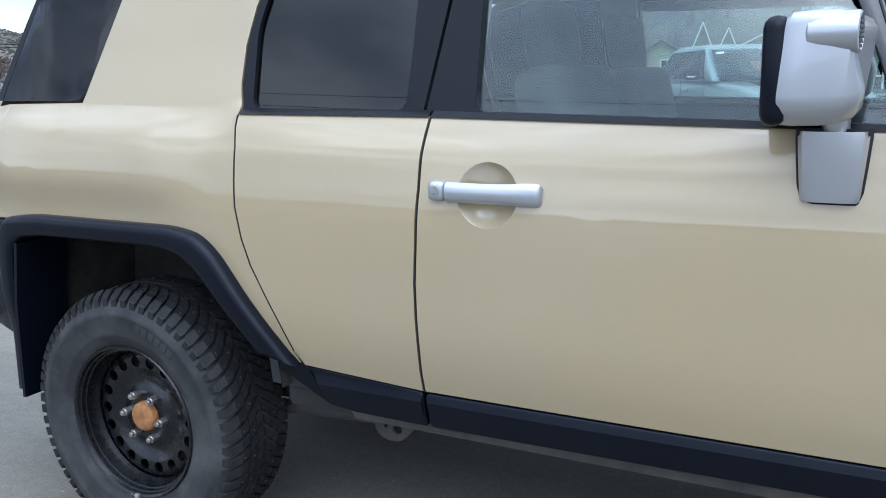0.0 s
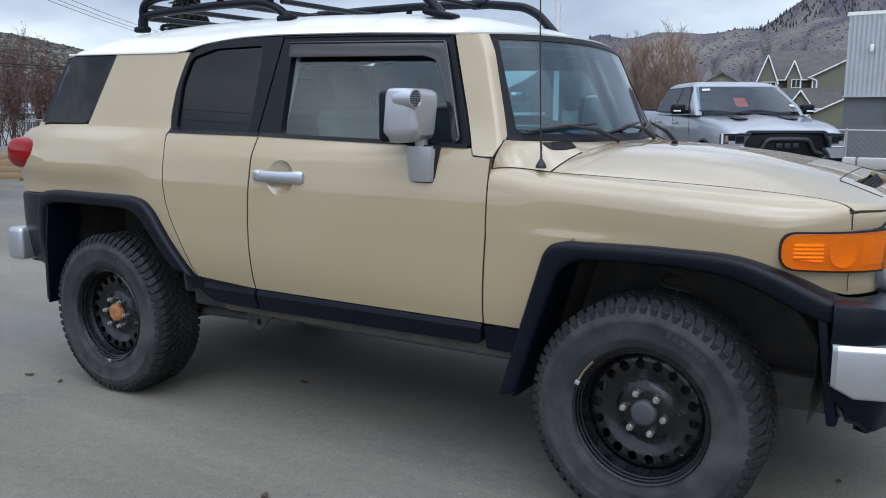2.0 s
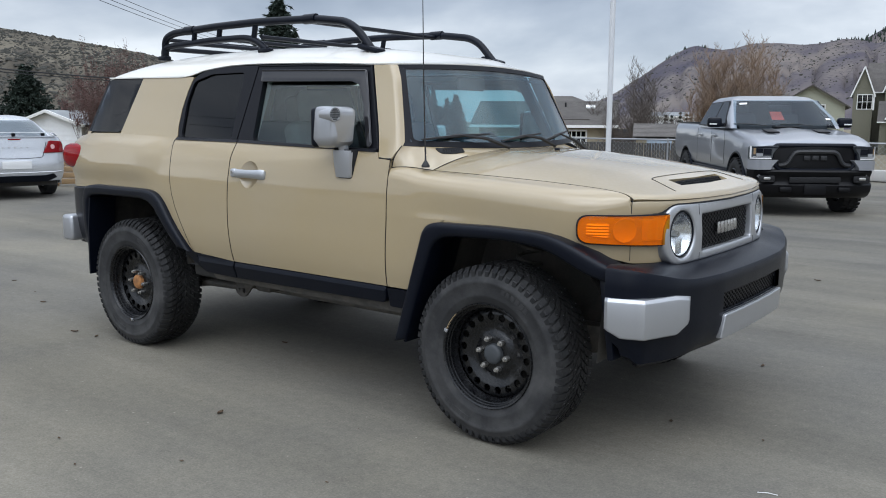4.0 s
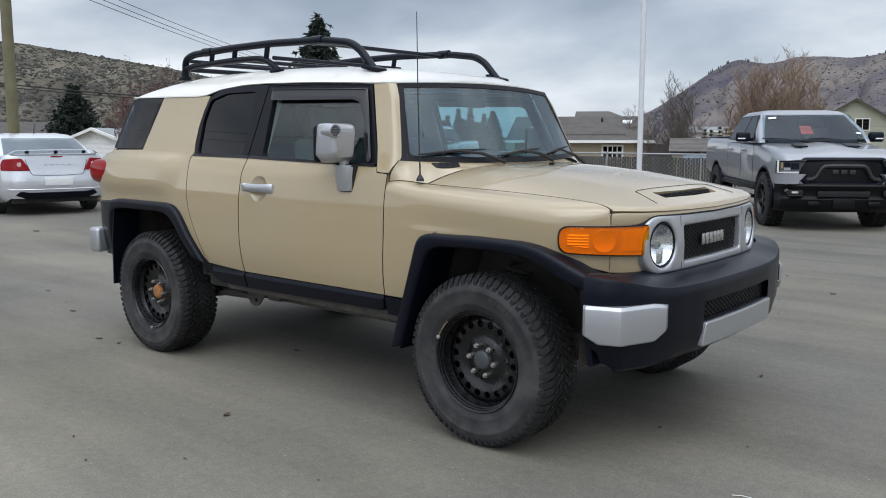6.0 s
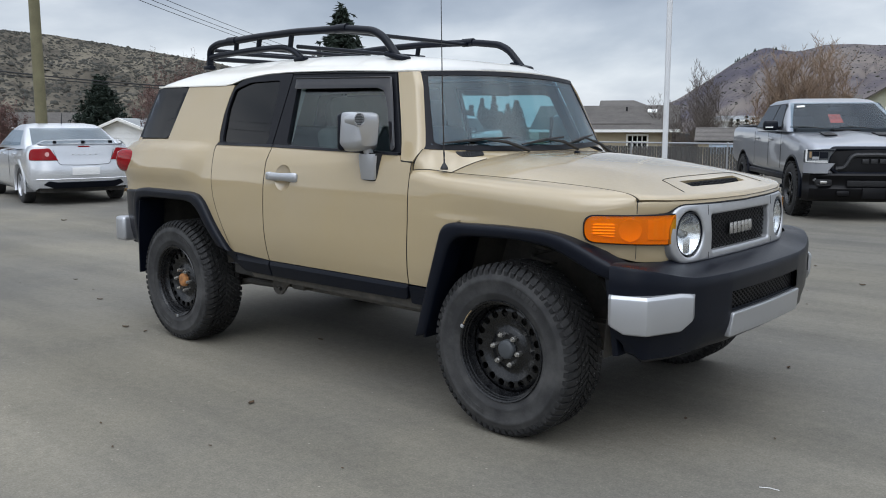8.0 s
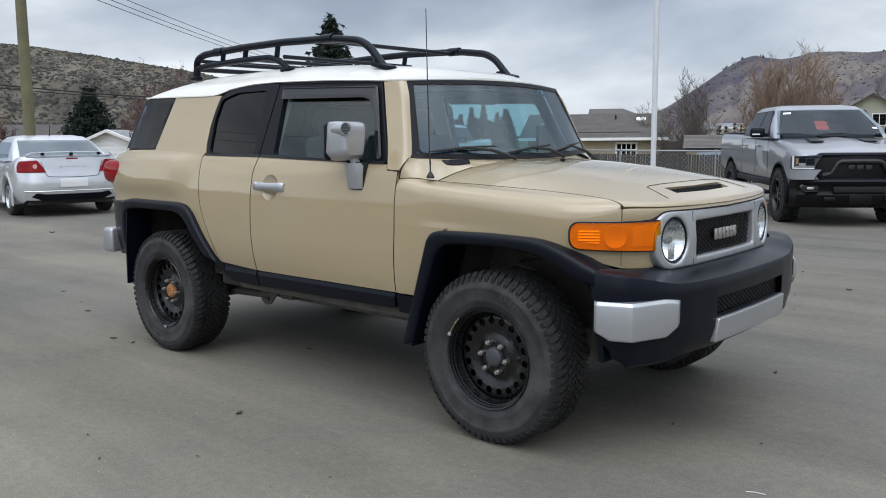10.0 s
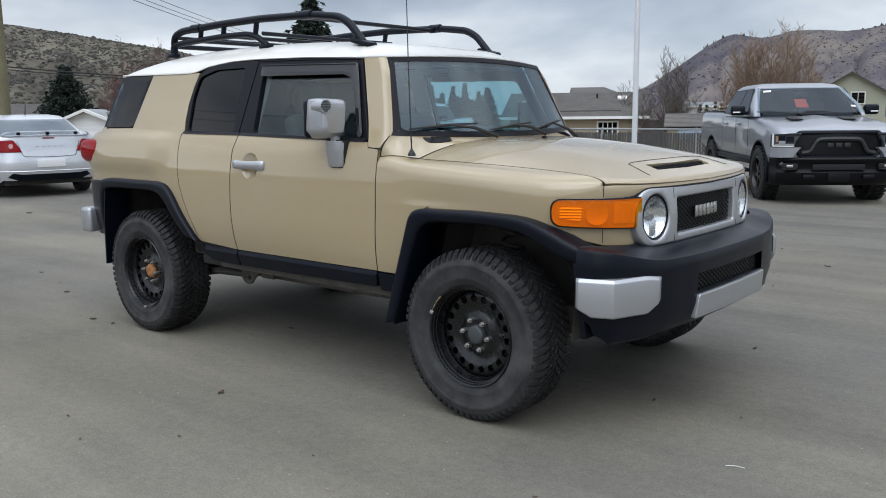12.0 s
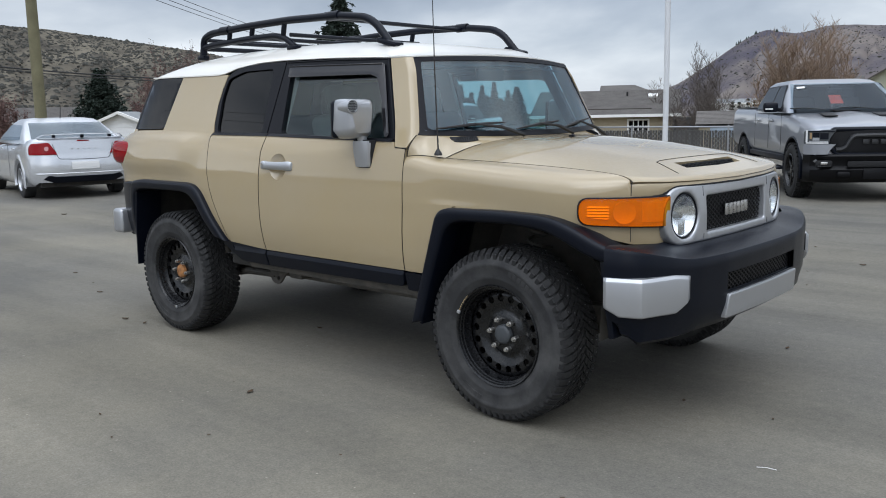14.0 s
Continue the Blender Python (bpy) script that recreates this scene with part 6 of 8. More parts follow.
def simple_wheel(parent, x, y, r, wide, rim_mat, spokes=5, s=-1, knobbly=False):
    wh = thing("wheel", "", "")
    wh.parent = parent
    prof = [(r * 0.60, -wide * 0.44), (r * 0.70, -wide * 0.52), (r * 0.88, -wide * 0.52), (r * 0.97, -wide * 0.44), (r, -wide * 0.34), (r, wide * 0.34), (r * 0.97, wide * 0.44), (r * 0.7, wide * 0.5), (r * 0.6, wide * 0.44)]
    ty = revolve(prof, 40)
    if knobbly:
        for k in range(34):
            a = 2 * math.pi * k / 34
            for yy in (-0.30, -0.02, 0.28):
                box((0.026, wide * 0.24, r * 0.11), ((r + 0.004) * math.cos(a + yy * 0.3), wide * yy * 1.25, (r + 0.004) * math.sin(a + yy * 0.3)), m=Matrix.Rotation(-a, 4, "Y"), bm=ty)
    t = part("tyre", ty, TREAD if knobbly else RUBBER, wh)
    rm = part("rim", revolve([(r * 0.56, wide * 0.40), (r * 0.57, -wide * 0.2), (r * 0.60, -wide * 0.42), (r * 0.63, -wide * 0.50), (r * 0.60, -wide * 0.53), (r * 0.57, -wide * 0.40)], 40), rim_mat, wh)
    for k in range(spokes):
        a = 2 * math.pi * k / spokes + 0.3
        b = box((r * 0.52, wide * 0.10, r * 0.13), (r * 0.32, 0, 0), 0.012)
        b.transform(Matrix.Rotation(-a, 4, "Y"))
        b.transform(Matrix.Translation((0, -wide * 0.36, 0)))
        part("spoke", b, rim_mat, rm)
    part("hub", disc(r * 0.14, wide * 0.14, (0, -wide * 0.37, 0), seg=20, bevel=0.008), rim_mat, rm)
    part("brake_disc", disc(r * 0.5, 0.02, (0, 0, 0), seg=28), UNDER, rm)
    wh.matrix_local = pose(x, y, r, 0, 0, 0 if s < 0 else 180)
    return wh


def arch_ring(parent, x, z, y, r, mat, wide=0.07, s=-1):
    pts = [(x + r * math.cos(a), y, z + r * math.sin(a)) for a in (radians(-12 + 204 * k / 18) for k in range(19))]
    rows = [[(x + q * math.cos(a), s * (abs(y) + o), z + q * math.sin(a)) for q, o in ((r + wide * 0.5, -0.03), (r + wide * 0.45, 0.012), (r, 0.03), (r - wide * 0.4, 0.02), (r - wide * 0.45, -0.12))] for a in (radians(-14 + 208 * k / 20) for k in range(21))]
    return part("arch_trim", thicken(loft(rows), 0.01), mat, parent)


def pickup(label, paint, sold=True):
    """Crew cab pickup, front axle at its origin, nose towards +x."""
    p = thing("pickup_truck", label, "truck")
    sec = [(0.90, 0.0), (0.97, 0.10), (1.0, 0.34), (1.0, 0.62), (0.985, 0.84), (0.955, 0.94), (0.90, 0.99), (0.80, 1.0), (0.45, 1.0)]
    st = [(-4.80, 0.96, 0.72, 1.40, 0.0), (-4.72, 0.99, 0.68, 1.415, 0.0), (-2.80, 0.99, 0.62, 1.405, 0.0), (-2.75, 0.99, 0.62, 1.38, 0.0), (-0.62, 0.985, 0.60, 1.325, 0.02), (-0.3, 0.985, 0.58, 1.305, 0.045), (0.35, 0.98, 0.56, 1.235, 0.058), (0.62, 0.968, 0.56, 1.185, 0.050), (0.76, 0.945, 0.56, 1.150, 0.040), (0.84, 0.91, 0.56, 1.115, 0.028), (0.875, 0.87, 0.58, 1.085, 0.012)]
    body = part("body", shell(st, sec, arches=[(0, 0.46), (-3.67, 0.46)], radius=0.505), paint, p)
    for ax in (0.0, -3.67):
        for s in (-1, 1):
            arch_ring(p, ax, 0.46, 0.965, 0.500, TRIM, 0.055, s)
            simple_wheel(p, ax, s * 0.86, 0.425, 0.28, STEEL_BLACK, 6, s, True)
    rings = [cabin_ring(1.33, -2.72, -0.46, 0.955, 0.10, 0.04), cabin_ring(1.50, -2.68, -0.66, 0.925, 0.10, 0.05), cabin_ring(1.80, -2.52, -1.16, 0.785, 0.10, 0.05), cabin_ring(1.865, -2.42, -1.32, 0.70, 0.12, 0.05), cabin_ring(1.893, -2.25, -1.50, 0.55, 0.14, 0.05)]
    bm = loft(rings, close=True)
    bm.faces.new([bm.verts.new(q) for q in rings[-1]])
    bmesh.ops.remove_doubles(bm, verts=bm.verts[:], dist=1e-4)
    bm.normal_update()
    front = [f for f in bm.faces if f.normal.x > 0.35 and abs(f.calc_center_median().y) < 0.72 and 1.33 < f.calc_center_median().z < 1.80]
    bmesh.ops.delete(bm, geom=front, context="FACES")
    cab = part("cab", bm, paint, p)
    part("dash_panel", box((0.5, 1.55, 0.10), (-0.86, 0, 1.335), 0.03), CABIN, p)
    part("cabin_lining", box((0.06, 1.5, 0.55), (-2.35, 0, 1.52), 0.02), CABIN, p)
    for y in (-0.40, 0.40):
        part("seat_back", box((0.16, 0.50, 0.42), (-1.72, y, 1.38), 0.06, m=Matrix.Rotation(radians(-10), 4, "Y")), CLOTH, p)
        part("headrest", box((0.10, 0.26, 0.16), (-1.80, y, 1.665), 0.04), CLOTH, p)
    for s in (-1, 1):
        part("door_lining", quad_pane((-0.75, s * 0.88, 1.36), (-2.6, s * 0.88, 1.36), (-2.45, s * 0.745, 1.80), (-1.20, s * 0.745, 1.80), 3, 0.02), CABIN, p)
    part("headliner", quad_pane((-1.25, -0.72, 1.80), (-1.25, 0.72, 1.80), (-2.45, 0.72, 1.82), (-2.45, -0.72, 1.82), 3, 0.02), CABIN, p)
    part("rear_view_mirror", box((0.05, 0.26, 0.08), (-1.12, 0.0, 1.69), 0.02), CABIN, p)
    part("sensor_shroud", box((0.10, 0.16, 0.05), (-1.19, 0.0, 1.755), 0.015), CABIN, p)

    def cab_side(s, x, z, out=0.006):
        f = (z - 1.50) / 0.30
        return (x, s * (0.925 - 0.14 * f + out), z)

    for s in (-1, 1):
        part("window_surround", quad_pane(cab_side(s, -0.74, 1.362, 0.002), cab_side(s, -2.63, 1.378, 0.002), cab_side(s, -2.44, 1.79, 0.002), cab_side(s, -1.155, 1.805, 0.002)), DOOR_BLACK, p)
        part("front_window", quad_pane(cab_side(s, -0.80, 1.385), cab_side(s, -1.56, 1.385), cab_side(s, -1.56, 1.785), cab_side(s, -1.20, 1.785)), SIDE_GLASS, p)
        part("rear_window", quad_pane(cab_side(s, -1.63, 1.385), cab_side(s, -2.57, 1.40), cab_side(s, -2.42, 1.765), cab_side(s, -1.63, 1.785)), SIDE_GLASS, p)
        for x in (-1.42, -2.42):
            part("door_handle", box((0.20, 0.05, 0.045), (x, s * 0.995, 1.20), 0.015), SILVER, p)
        for x in (-0.72, -1.60, -2.66):
            part("door_seam", box((0.008, 0.004, 0.60), (x, s * 0.988, 1.02)), DARK, p)
        part("running_board", box((2.5, 0.15, 0.05), (-1.80, s * 0.99, 0.43), 0.02), TRIM, p)
        part("rocker_trim", box((2.55, 0.05, 0.09), (-1.80, s * 0.955, 0.60), 0.015), TRIM, p)
        m = part("door_mirror", box((0.14, 0.25, 0.17), (-0.84, s * 1.15, 1.430), 0.045, seg=3), TRIM, p)
        part("mirror_arm", box((0.08, 0.18, 0.06), (-0.88, s * 0.99, 1.39), 0.015), TRIM, m)
        part("mirror_signal", box((0.012, 0.13, 0.022), (-0.772, s * 1.185, 1.40), 0.004), PAPER, m)
        plan = round_path([(0.950, s * 0.58, 0), (0.940, s * 0.74, 0), (0.895, s * 0.90, 0), (0.745, s * 1.004, 0)], 0.08, 5)
        run = [i / (len(plan) - 1) for i in range(len(plan))]

        def on_nose(out, plan=plan, run=run, s=s):
            return lambda u, v, d: (float(np.interp(u, run, [q.x for q in plan])) + out - d, float(np.interp(u, run, [q.y for q in plan])) + s * 0.5 * (out - d), v)

        lamp = part("headlamp", panel(corners([(0.13, 0.875), (1.0, 0.872), (1.0, 1.065), (0.0, 1.085)], 0.02), on_nose(0.0), 0.05, grid=(0.08, 0.1)), CAP_GREY, p, "dark headlamp unit with bright strips")
        for name, mat, u0, u1, v0, v1 in (("daylight_strip", PAPER, 0.14, 0.97, 0.880, 0.898), ("daylight_strip", PAPER, 0.95, 0.975, 0.900, 1.075), ("upper_strip", TRIM, 0.02, 0.97, 1.050, 1.066), ("projector", TRIM, 0.14, 0.46, 0.945, 1.035), ("projector", SILVER, 0.50, 0.78, 0.925, 0.965), ("projector", TRIM, 0.50, 0.78, 0.975, 1.04), ("lamp_shelf", SILVER, 0.15, 0.93, 0.905, 0.918), ("side_marker", WOOD, 0.82, 0.92, 0.95, 1.04)):
            part(name, panel([(u0, v0), (u1, v0), (u1, v1), (u0, v1)], on_nose(0.008), 0.01, grid=(0.08, 0.1)), mat, lamp)
        part("bumper_wing", panel(corners([(0.12, 0.72), (1.0, 0.715), (1.0, 0.866), (0.0, 0.870)], 0.015), on_nose(0.012), 0.06, grid=(0.08, 0.1)), paint, p)
        pocket = part("fog_lamp_pocket", box((0.05, 0.26, 0.11), (0.935, s * 0.74, 0.578), 0.03), DARK, p)
        part("fog_lamp", box((0.03, 0.11, 0.045), (0.962, s * 0.745, 0.588), 0.015), CHROME, pocket)
        part("pocket_trim", box((0.02, 0.20, 0.014), (0.962, s * 0.74, 0.545), 0.005), GRILLE_GREY, pocket)
        part("tow_hook", box((0.05, 0.20, 0.09), (0.995, s * 0.46, 0.425), 0.03), MESH_BLACK, p)
        part("hood_vent", box((0.34, 0.20, 0.02), (0.00, s * 0.42, 1.297), 0.008, m=Matrix.Rotation(radians(7), 4, "Y")), MESH_BLACK, p)
    grille = soften(panel(corners([(-0.53, 0.705, 0.05), (0.53, 0.705, 0.05), (0.68, 0.86, 0.03), (0.62, 1.085, 0.05), (-0.62, 1.085, 0.05), (-0.68, 0.86, 0.03)], 0.05), lambda u, v, d: (0.925 - 0.12 * abs(u) ** 2 - d, u, v), 0.12, grid=(0.2, 9.0)), 0.015)
    gr = part("grille", grille, MESH_BLACK, p, "black mesh grille")
    frame_pts = [(0.89, s_ * y_, z_) for s_, y_, z_ in ((-1, 0.53, 0.712), (-1, 0.685, 0.86), (-1, 0.63, 1.088), (1, 0.63, 1.088), (1, 0.685, 0.86), (1, 0.53, 0.712), (-1, 0.53, 0.712))]
    part("grille_surround", tube([(0.935 - 0.12 * q.y ** 2, q.y, q.z) for q in round_path(frame_pts, 0.06, 4)], 0.034, 8), TRIM, gr)
    for s in (-1, 1):
        part("grille_bar", tube(round_path([(0.945, 0, 0.995), (0.938, s * 0.33, 0.990), (0.925, s * 0.435, 0.80), (0.905, s * 0.56, 0.785)], 0.07, 4), 0.036, 8), GRILLE_GREY, gr)
    for k in range(3):
        part("badge_bar", box((0.02, 0.10, 0.07), (0.935, -0.13 + 0.13 * k, 0.90), 0.008), GRILLE_GREY, gr)
    bump = [(0.72, -1.0), (0.86, -0.93), (0.95, -0.72), (0.985, -0.35), (0.995, 0), (0.985, 0.35), (0.95, 0.72), (0.86, 0.93), (0.72, 1.0)]
    rows = [[(x + o, y * (1 + o * 0.2), z) for o, z in ((-0.12, 0.725), (-0.02, 0.715), (0.0, 0.69), (-0.02, 0.645), (-0.045, 0.60), (-0.045, 0.54), (0.0, 0.49), (-0.01, 0.40), (-0.06, 0.33), (-0.14, 0.29), (-0.3, 0.28))] for x, y in bump]
    fb = part("front_bumper", thicken(loft(rows), 0.03), MESH_BLACK, p, "black steel front bumper")
    part("lower_intake", box((0.03, 0.80, 0.09), (0.975, 0, 0.57), 0.012), DARK, fb)
    part("plate_holder", box((0.02, 0.34, 0.16), (1.0, 0, 0.43), 0.008), MESH_BLACK, fb)
    part("skid_plate", box((0.30, 0.9, 0.03), (0.70, 0, 0.34), 0.01, m=Matrix.Rotation(radians(-20), 4, "Y")), UNDER, p)

    def glass_at(u, v, out=0.012):
        out += 0.045
        x = -0.50 + (-1.185 + 0.50) * v + 0.05 * (1 - u * u)
        return (x + out, u * (0.900 - 0.145 * v), 1.350 + 0.425 * v + out * 0.7)

    wind = part("windscreen", thicken(loft([[glass_at(-1 + 2 * k / 10, v) for k in range(11)] for v in (0, 0.25, 0.5, 0.75, 1.0)]), 0.006), DARK_GLASS, p)
    for y0 in (-0.35, 0.40):
        part("wiper", tube([glass_at(y0 / 0.85, -0.04, 0.02), glass_at((y0 - 0.30) / 0.85, 0.035, 0.02), glass_at((y0 - 0.52) / 0.85, 0.02, 0.02)], 0.008, 6), ANT, p)
    if sold:
        card = part("price_card", quad_pane(glass_at(-0.24, 0.24, -0.012), glass_at(0.005, 0.24, -0.012), glass_at(0.005, 0.56, -0.012), glass_at(-0.24, 0.56, -0.012), 2, 0.004), STICKER_RED, p, "red card lettered SOLD behind the glass")
        word(card, "SOLD", Matrix(), glass_at)
    part("sticker", quad_pane(glass_at(-0.87, 0.79, 0.02), glass_at(-0.70, 0.81, 0.02), glass_at(-0.70, 0.88, 0.02), glass_at(-0.87, 0.86, 0.02), 2, 0.004), PAPER, p)
    part("small_sticker", quad_pane(glass_at(0.82, 0.19, 0.02), glass_at(0.91, 0.19, 0.02), glass_at(0.91, 0.255, 0.02), glass_at(0.82, 0.255, 0.02), 2, 0.004), PAPER, p)
    part("scoop_trim", box((0.22, 0.42, 0.03), (-0.42, -0.02, 1.352), 0.01), MESH_BLACK, p)
    bed = part("bed_cover", box((1.95, 1.78, 0.03), (-3.78, 0, 1.422), 0.01), TRIM, p)
    part("underbody", box((5.0, 1.5, 0.25), (-1.9, 0, 0.62)), UNDER, p)
    part("tail_lamp", box((0.05, 0.14, 0.42), (-4.79, -0.87, 1.15), 0.02), RED, p)
    return p


def word(parent, text, m, where):
    """Lettering laid on the windscreen card."""
    cu = bpy.data.curves.new("lettering", "FONT")
    cu.body, cu.size, cu.align_x, cu.align_y, cu.extrude = text, 0.12, "CENTER", "CENTER", 0.0
    tmp = bpy.data.objects.new("lettering_curve", cu)
    scene.collection.objects.link(tmp)
    bpy.context.view_layer.update()
    me = bpy.data.meshes.new_from_object(tmp.evaluated_get(bpy.context.evaluated_depsgraph_get()))
    bpy.data.objects.remove(tmp)
    for v in me.vertices:
        v.co = where(-0.1175 + v.co.x * 0.80, 0.42 + v.co.y * 1.35, -0.004)
    me.materials.append(INK)
    ob = new("lettering", me)
    ob.parent = parent
    return ob


tail_line = curve_of([(0.2, 0.07), (0.32, 0.03), (0.44, -0.035), (0.56, -0.055), (0.66, -0.060), (0.72, -0.035), (0.80, -0.012), (0.95, 0.0), (1.06, 0.02), (1.2, 0.03)], 0.02)


def rear(y, z, x):
    """Curved tail of the sedan: bumper proud, corners rounded off."""
    k = smooth_step(-0.55, -1.01, x) if x > -1.01 else 1.0
    return x + k * (tail_line(z) + 0.30 * (abs(y) / 0.89) ** 5)


def sedan(label, paint, name="sedan"):
    """Four-door sedan, rear axle at its origin, nose towards +x."""
    p = thing(name, label, "car")
    sec = [(0.88, 0.0), (0.95, 0.08), (0.985, 0.22), (1.0, 0.45), (1.0, 0.62), (0.985, 0.76), (0.955, 0.88), (0.90, 0.965), (0.80, 1.0), (0.40, 1.0)]
    st = [(-1.01, 0.865, 0.31, 1.06, 0.0), (-0.985, 0.885, 0.285, 1.085, 0.0), (-0.94, 0.90, 0.27, 1.098, 0.012), (-0.70, 0.905, 0.25, 1.10, 0.02), (-0.3, 0.912, 0.24, 1.07, 0.02), (0.3, 0.912, 0.22, 1.0, 0.02), (1.9, 0.91, 0.22, 0.95, 0.03), (2.2, 0.91, 0.22, 0.96, 0.05), (3.2, 0.89, 0.25, 0.86, 0.05), (3.6, 0.82, 0.28, 0.74, 0.03), (3.75, 0.70, 0.32, 0.62, 0.02)]
    bm = shell(st, sec, arches=[(0, 0.33), (2.765, 0.33)], radius=0.385, cap=True)
    for v in bm.verts:
        if v.co.x < -0.5:
            v.co.x = rear(v.co.y, v.co.z, v.co.x)
    part("body", bm, paint, p)
    for ax in (0.0, 2.765):
        for s in (-1, 1):
            simple_wheel(p, ax, s * 0.79, 0.335, 0.215, SILVER, 5, s)
            rows = [[(ax + q * math.cos(a), s * (0.905 + o), 0.34 + q * math.sin(a)) for q, o in ((0.47, 0.0), (0.43, 0.018), (0.392, 0.022), (0.375, -0.01), (0.375, -0.2))] for a in (radians(-18 + 216 * k / 20) for k in range(21))]
            part("fender_lip", thicken(loft(rows), 0.006), paint, p)
    rings = [cabin_ring(1.00, -0.50, 2.10, 0.86, 0.12, 0.10), cabin_ring(1.12, -0.28, 1.86, 0.83, 0.12, 0.10), cabin_ring(1.36, 0.22, 1.36, 0.70, 0.14, 0.10), cabin_ring(1.435, 0.42, 1.18, 0.63, 0.16, 0.10), cabin_ring(1.465, 0.62, 1.0, 0.48, 0.18, 0.08)]
    bm = loft(rings, close=True)
    bm.faces.new([bm.verts.new(q) for q in rings[-1]])
    bmesh.ops.remove_doubles(bm, verts=bm.verts[:], dist=1e-4)
    part("roof", bm, paint, p)

    def back(u, v, out=0.012):
        return (-0.40 + 0.62 * v - 0.09 * (1 - u * u) - out, u * (0.74 - 0.10 * v), 1.075 + 0.285 * v + out)

    def flankw(s, x, z, out=0.006):
        return (x, s * (0.83 - 0.13 * (z - 1.12) / 0.24 + out), z)

    def on_rear(out):
        return lambda u, v, d: (rear(u, v, -1.01) - out + d, u, v)

    part("rear_window", thicken(loft([[back(-1 + 0.25 * k, v) for k in range(9)] for v in (0, 0.33, 0.66, 1)]), 0.006), REAR_GLASS, p)
    part("front_screen", quad_pane((2.04, -0.72, 1.04), (2.04, 0.72, 1.04), (1.42, 0.62, 1.36), (1.42, -0.62, 1.36), 4), DARK_GLASS, p)
    for s in (-1, 1):
        part("rear_door_window", quad_pane(flankw(s, -0.02, 1.07), flankw(s, 0.80, 1.05), flankw(s, 0.80, 1.34), flankw(s, 0.30, 1.33)), DARK_GLASS, p)
        part("front_door_window", quad_pane(flankw(s, 0.86, 1.05), flankw(s, 1.72, 1.05), flankw(s, 1.34, 1.34), flankw(s, 0.86, 1.34)), DARK_GLASS, p)
        part("door_handle", box((0.18, 0.04, 0.035), (0.28, s * 0.925, 0.90), 0.012), paint, p)
        part("door_handle", box((0.18, 0.04, 0.035), (1.28, s * 0.925, 0.90), 0.012), paint, p)
        part("door_seam", box((0.006, 0.004, 0.60), (0.83, s * 0.914, 0.68)), DARK, p)
        shape = corners([(s * 0.45, 0.805, 0.02), (s * 0.875, 0.805, 0.02), (s * 0.868, 0.93, 0.05), (s * 0.835, 1.005, 0.03), (s * 0.575, 1.022, 0.03)], 0.03)
        lamp = part("tail_lamp", panel(shape, on_rear(0.022), 0.05, grid=(0.03, 0.04), bevel=0.012), RED, p, "red tail lamp with clear round reverse light")
        part("reverse_light", disc(0.042, 0.02, (rear(0.62, 0.91, -1.01) - 0.022, s * 0.62, 0.912), "x", 18, bevel=0.005), LAMP_PINK, lamp)
    part("trunk_seam", tube([(rear(q.y, q.z, -1.012), q.y, q.z) for q in round_path([(0, -0.52, 0.99), (0, -0.44, 0.73), (0, -0.15, 0.715), (0, 0.15, 0.715), (0, 0.44, 0.73), (0, 0.52, 0.99)], 0.05, 4)], 0.005, 5), DARK, p)
    part("plate_recess", panel(corners([(-0.26, 0.53), (0.26, 0.53), (0.24, 0.69), (-0.24, 0.69)], 0.02), on_rear(0.004), 0.02, grid=0.05), paint, p)
    part("number_plate_blank", panel(corners([(-0.235, 0.54), (0.235, 0.54), (0.235, 0.672), (-0.235, 0.672)], 0.008), on_rear(0.010), 0.006, grid=0.05), PAPER, p)
    for k in range(5):
        part("badge_bar", box((0.008, 0.030, 0.014), (rear(0, 0.90, -1.014), -0.20 + 0.10 * k, 0.905), 0.002), CHROME, p)
    part("brake_light", box((0.012, 0.20, 0.022), (rear(0, 1.04, -1.015), 0, 1.045), 0.003), RED, p)
    sp = [(-0.86, -0.74, 1.10), (-0.95, -0.66, 1.155), (-1.0, 0, 1.165), (-0.95, 0.66, 1.155), (-0.86, 0.74, 1.10)]
    rows = [[(q.x + o, q.y, q.z + h) for o, h in ((-0.05, 0.0), (0.0, 0.009), (0.10, 0.007), (0.11, -0.004), (0.0, -0.007))] for q in round_path(sp, 0.25, 5)]
    spo = part("spoiler", loft(rows, close=True), paint, p, "low boot spoiler on short posts")
    for y in (-0.48, 0.0, 0.48):
        part("spoiler_post", box((0.05, 0.06, 0.05), (-0.955, y, 1.125), 0.010), TRIM, spo)
    part("bumper_crease", tube([(rear(y, 0.47, -1.008), y, 0.47) for y in np.linspace(-0.80, 0.80, 21)], 0.008, 5), paint, p)
    part("diffuser", soften(panel(corners([(-0.52, 0.30), (0.52, 0.30), (0.70, 0.37), (0.62, 0.44), (0.48, 0.415), (-0.48, 0.415), (-0.62, 0.44), (-0.70, 0.37)], 0.02), on_rear(0.006), 0.05, grid=0.08), 0.004), TRIM, p)
    part("underbody", box((4.3, 1.45, 0.16), (1.35, 0, 0.30)), UNDER, p)
    part("roof_antenna", tube([(0.50, 0, 1.455), (0.42, 0, 1.66)], seg=6, radii=[0.012, 0.006]), ANT, p)
    return p


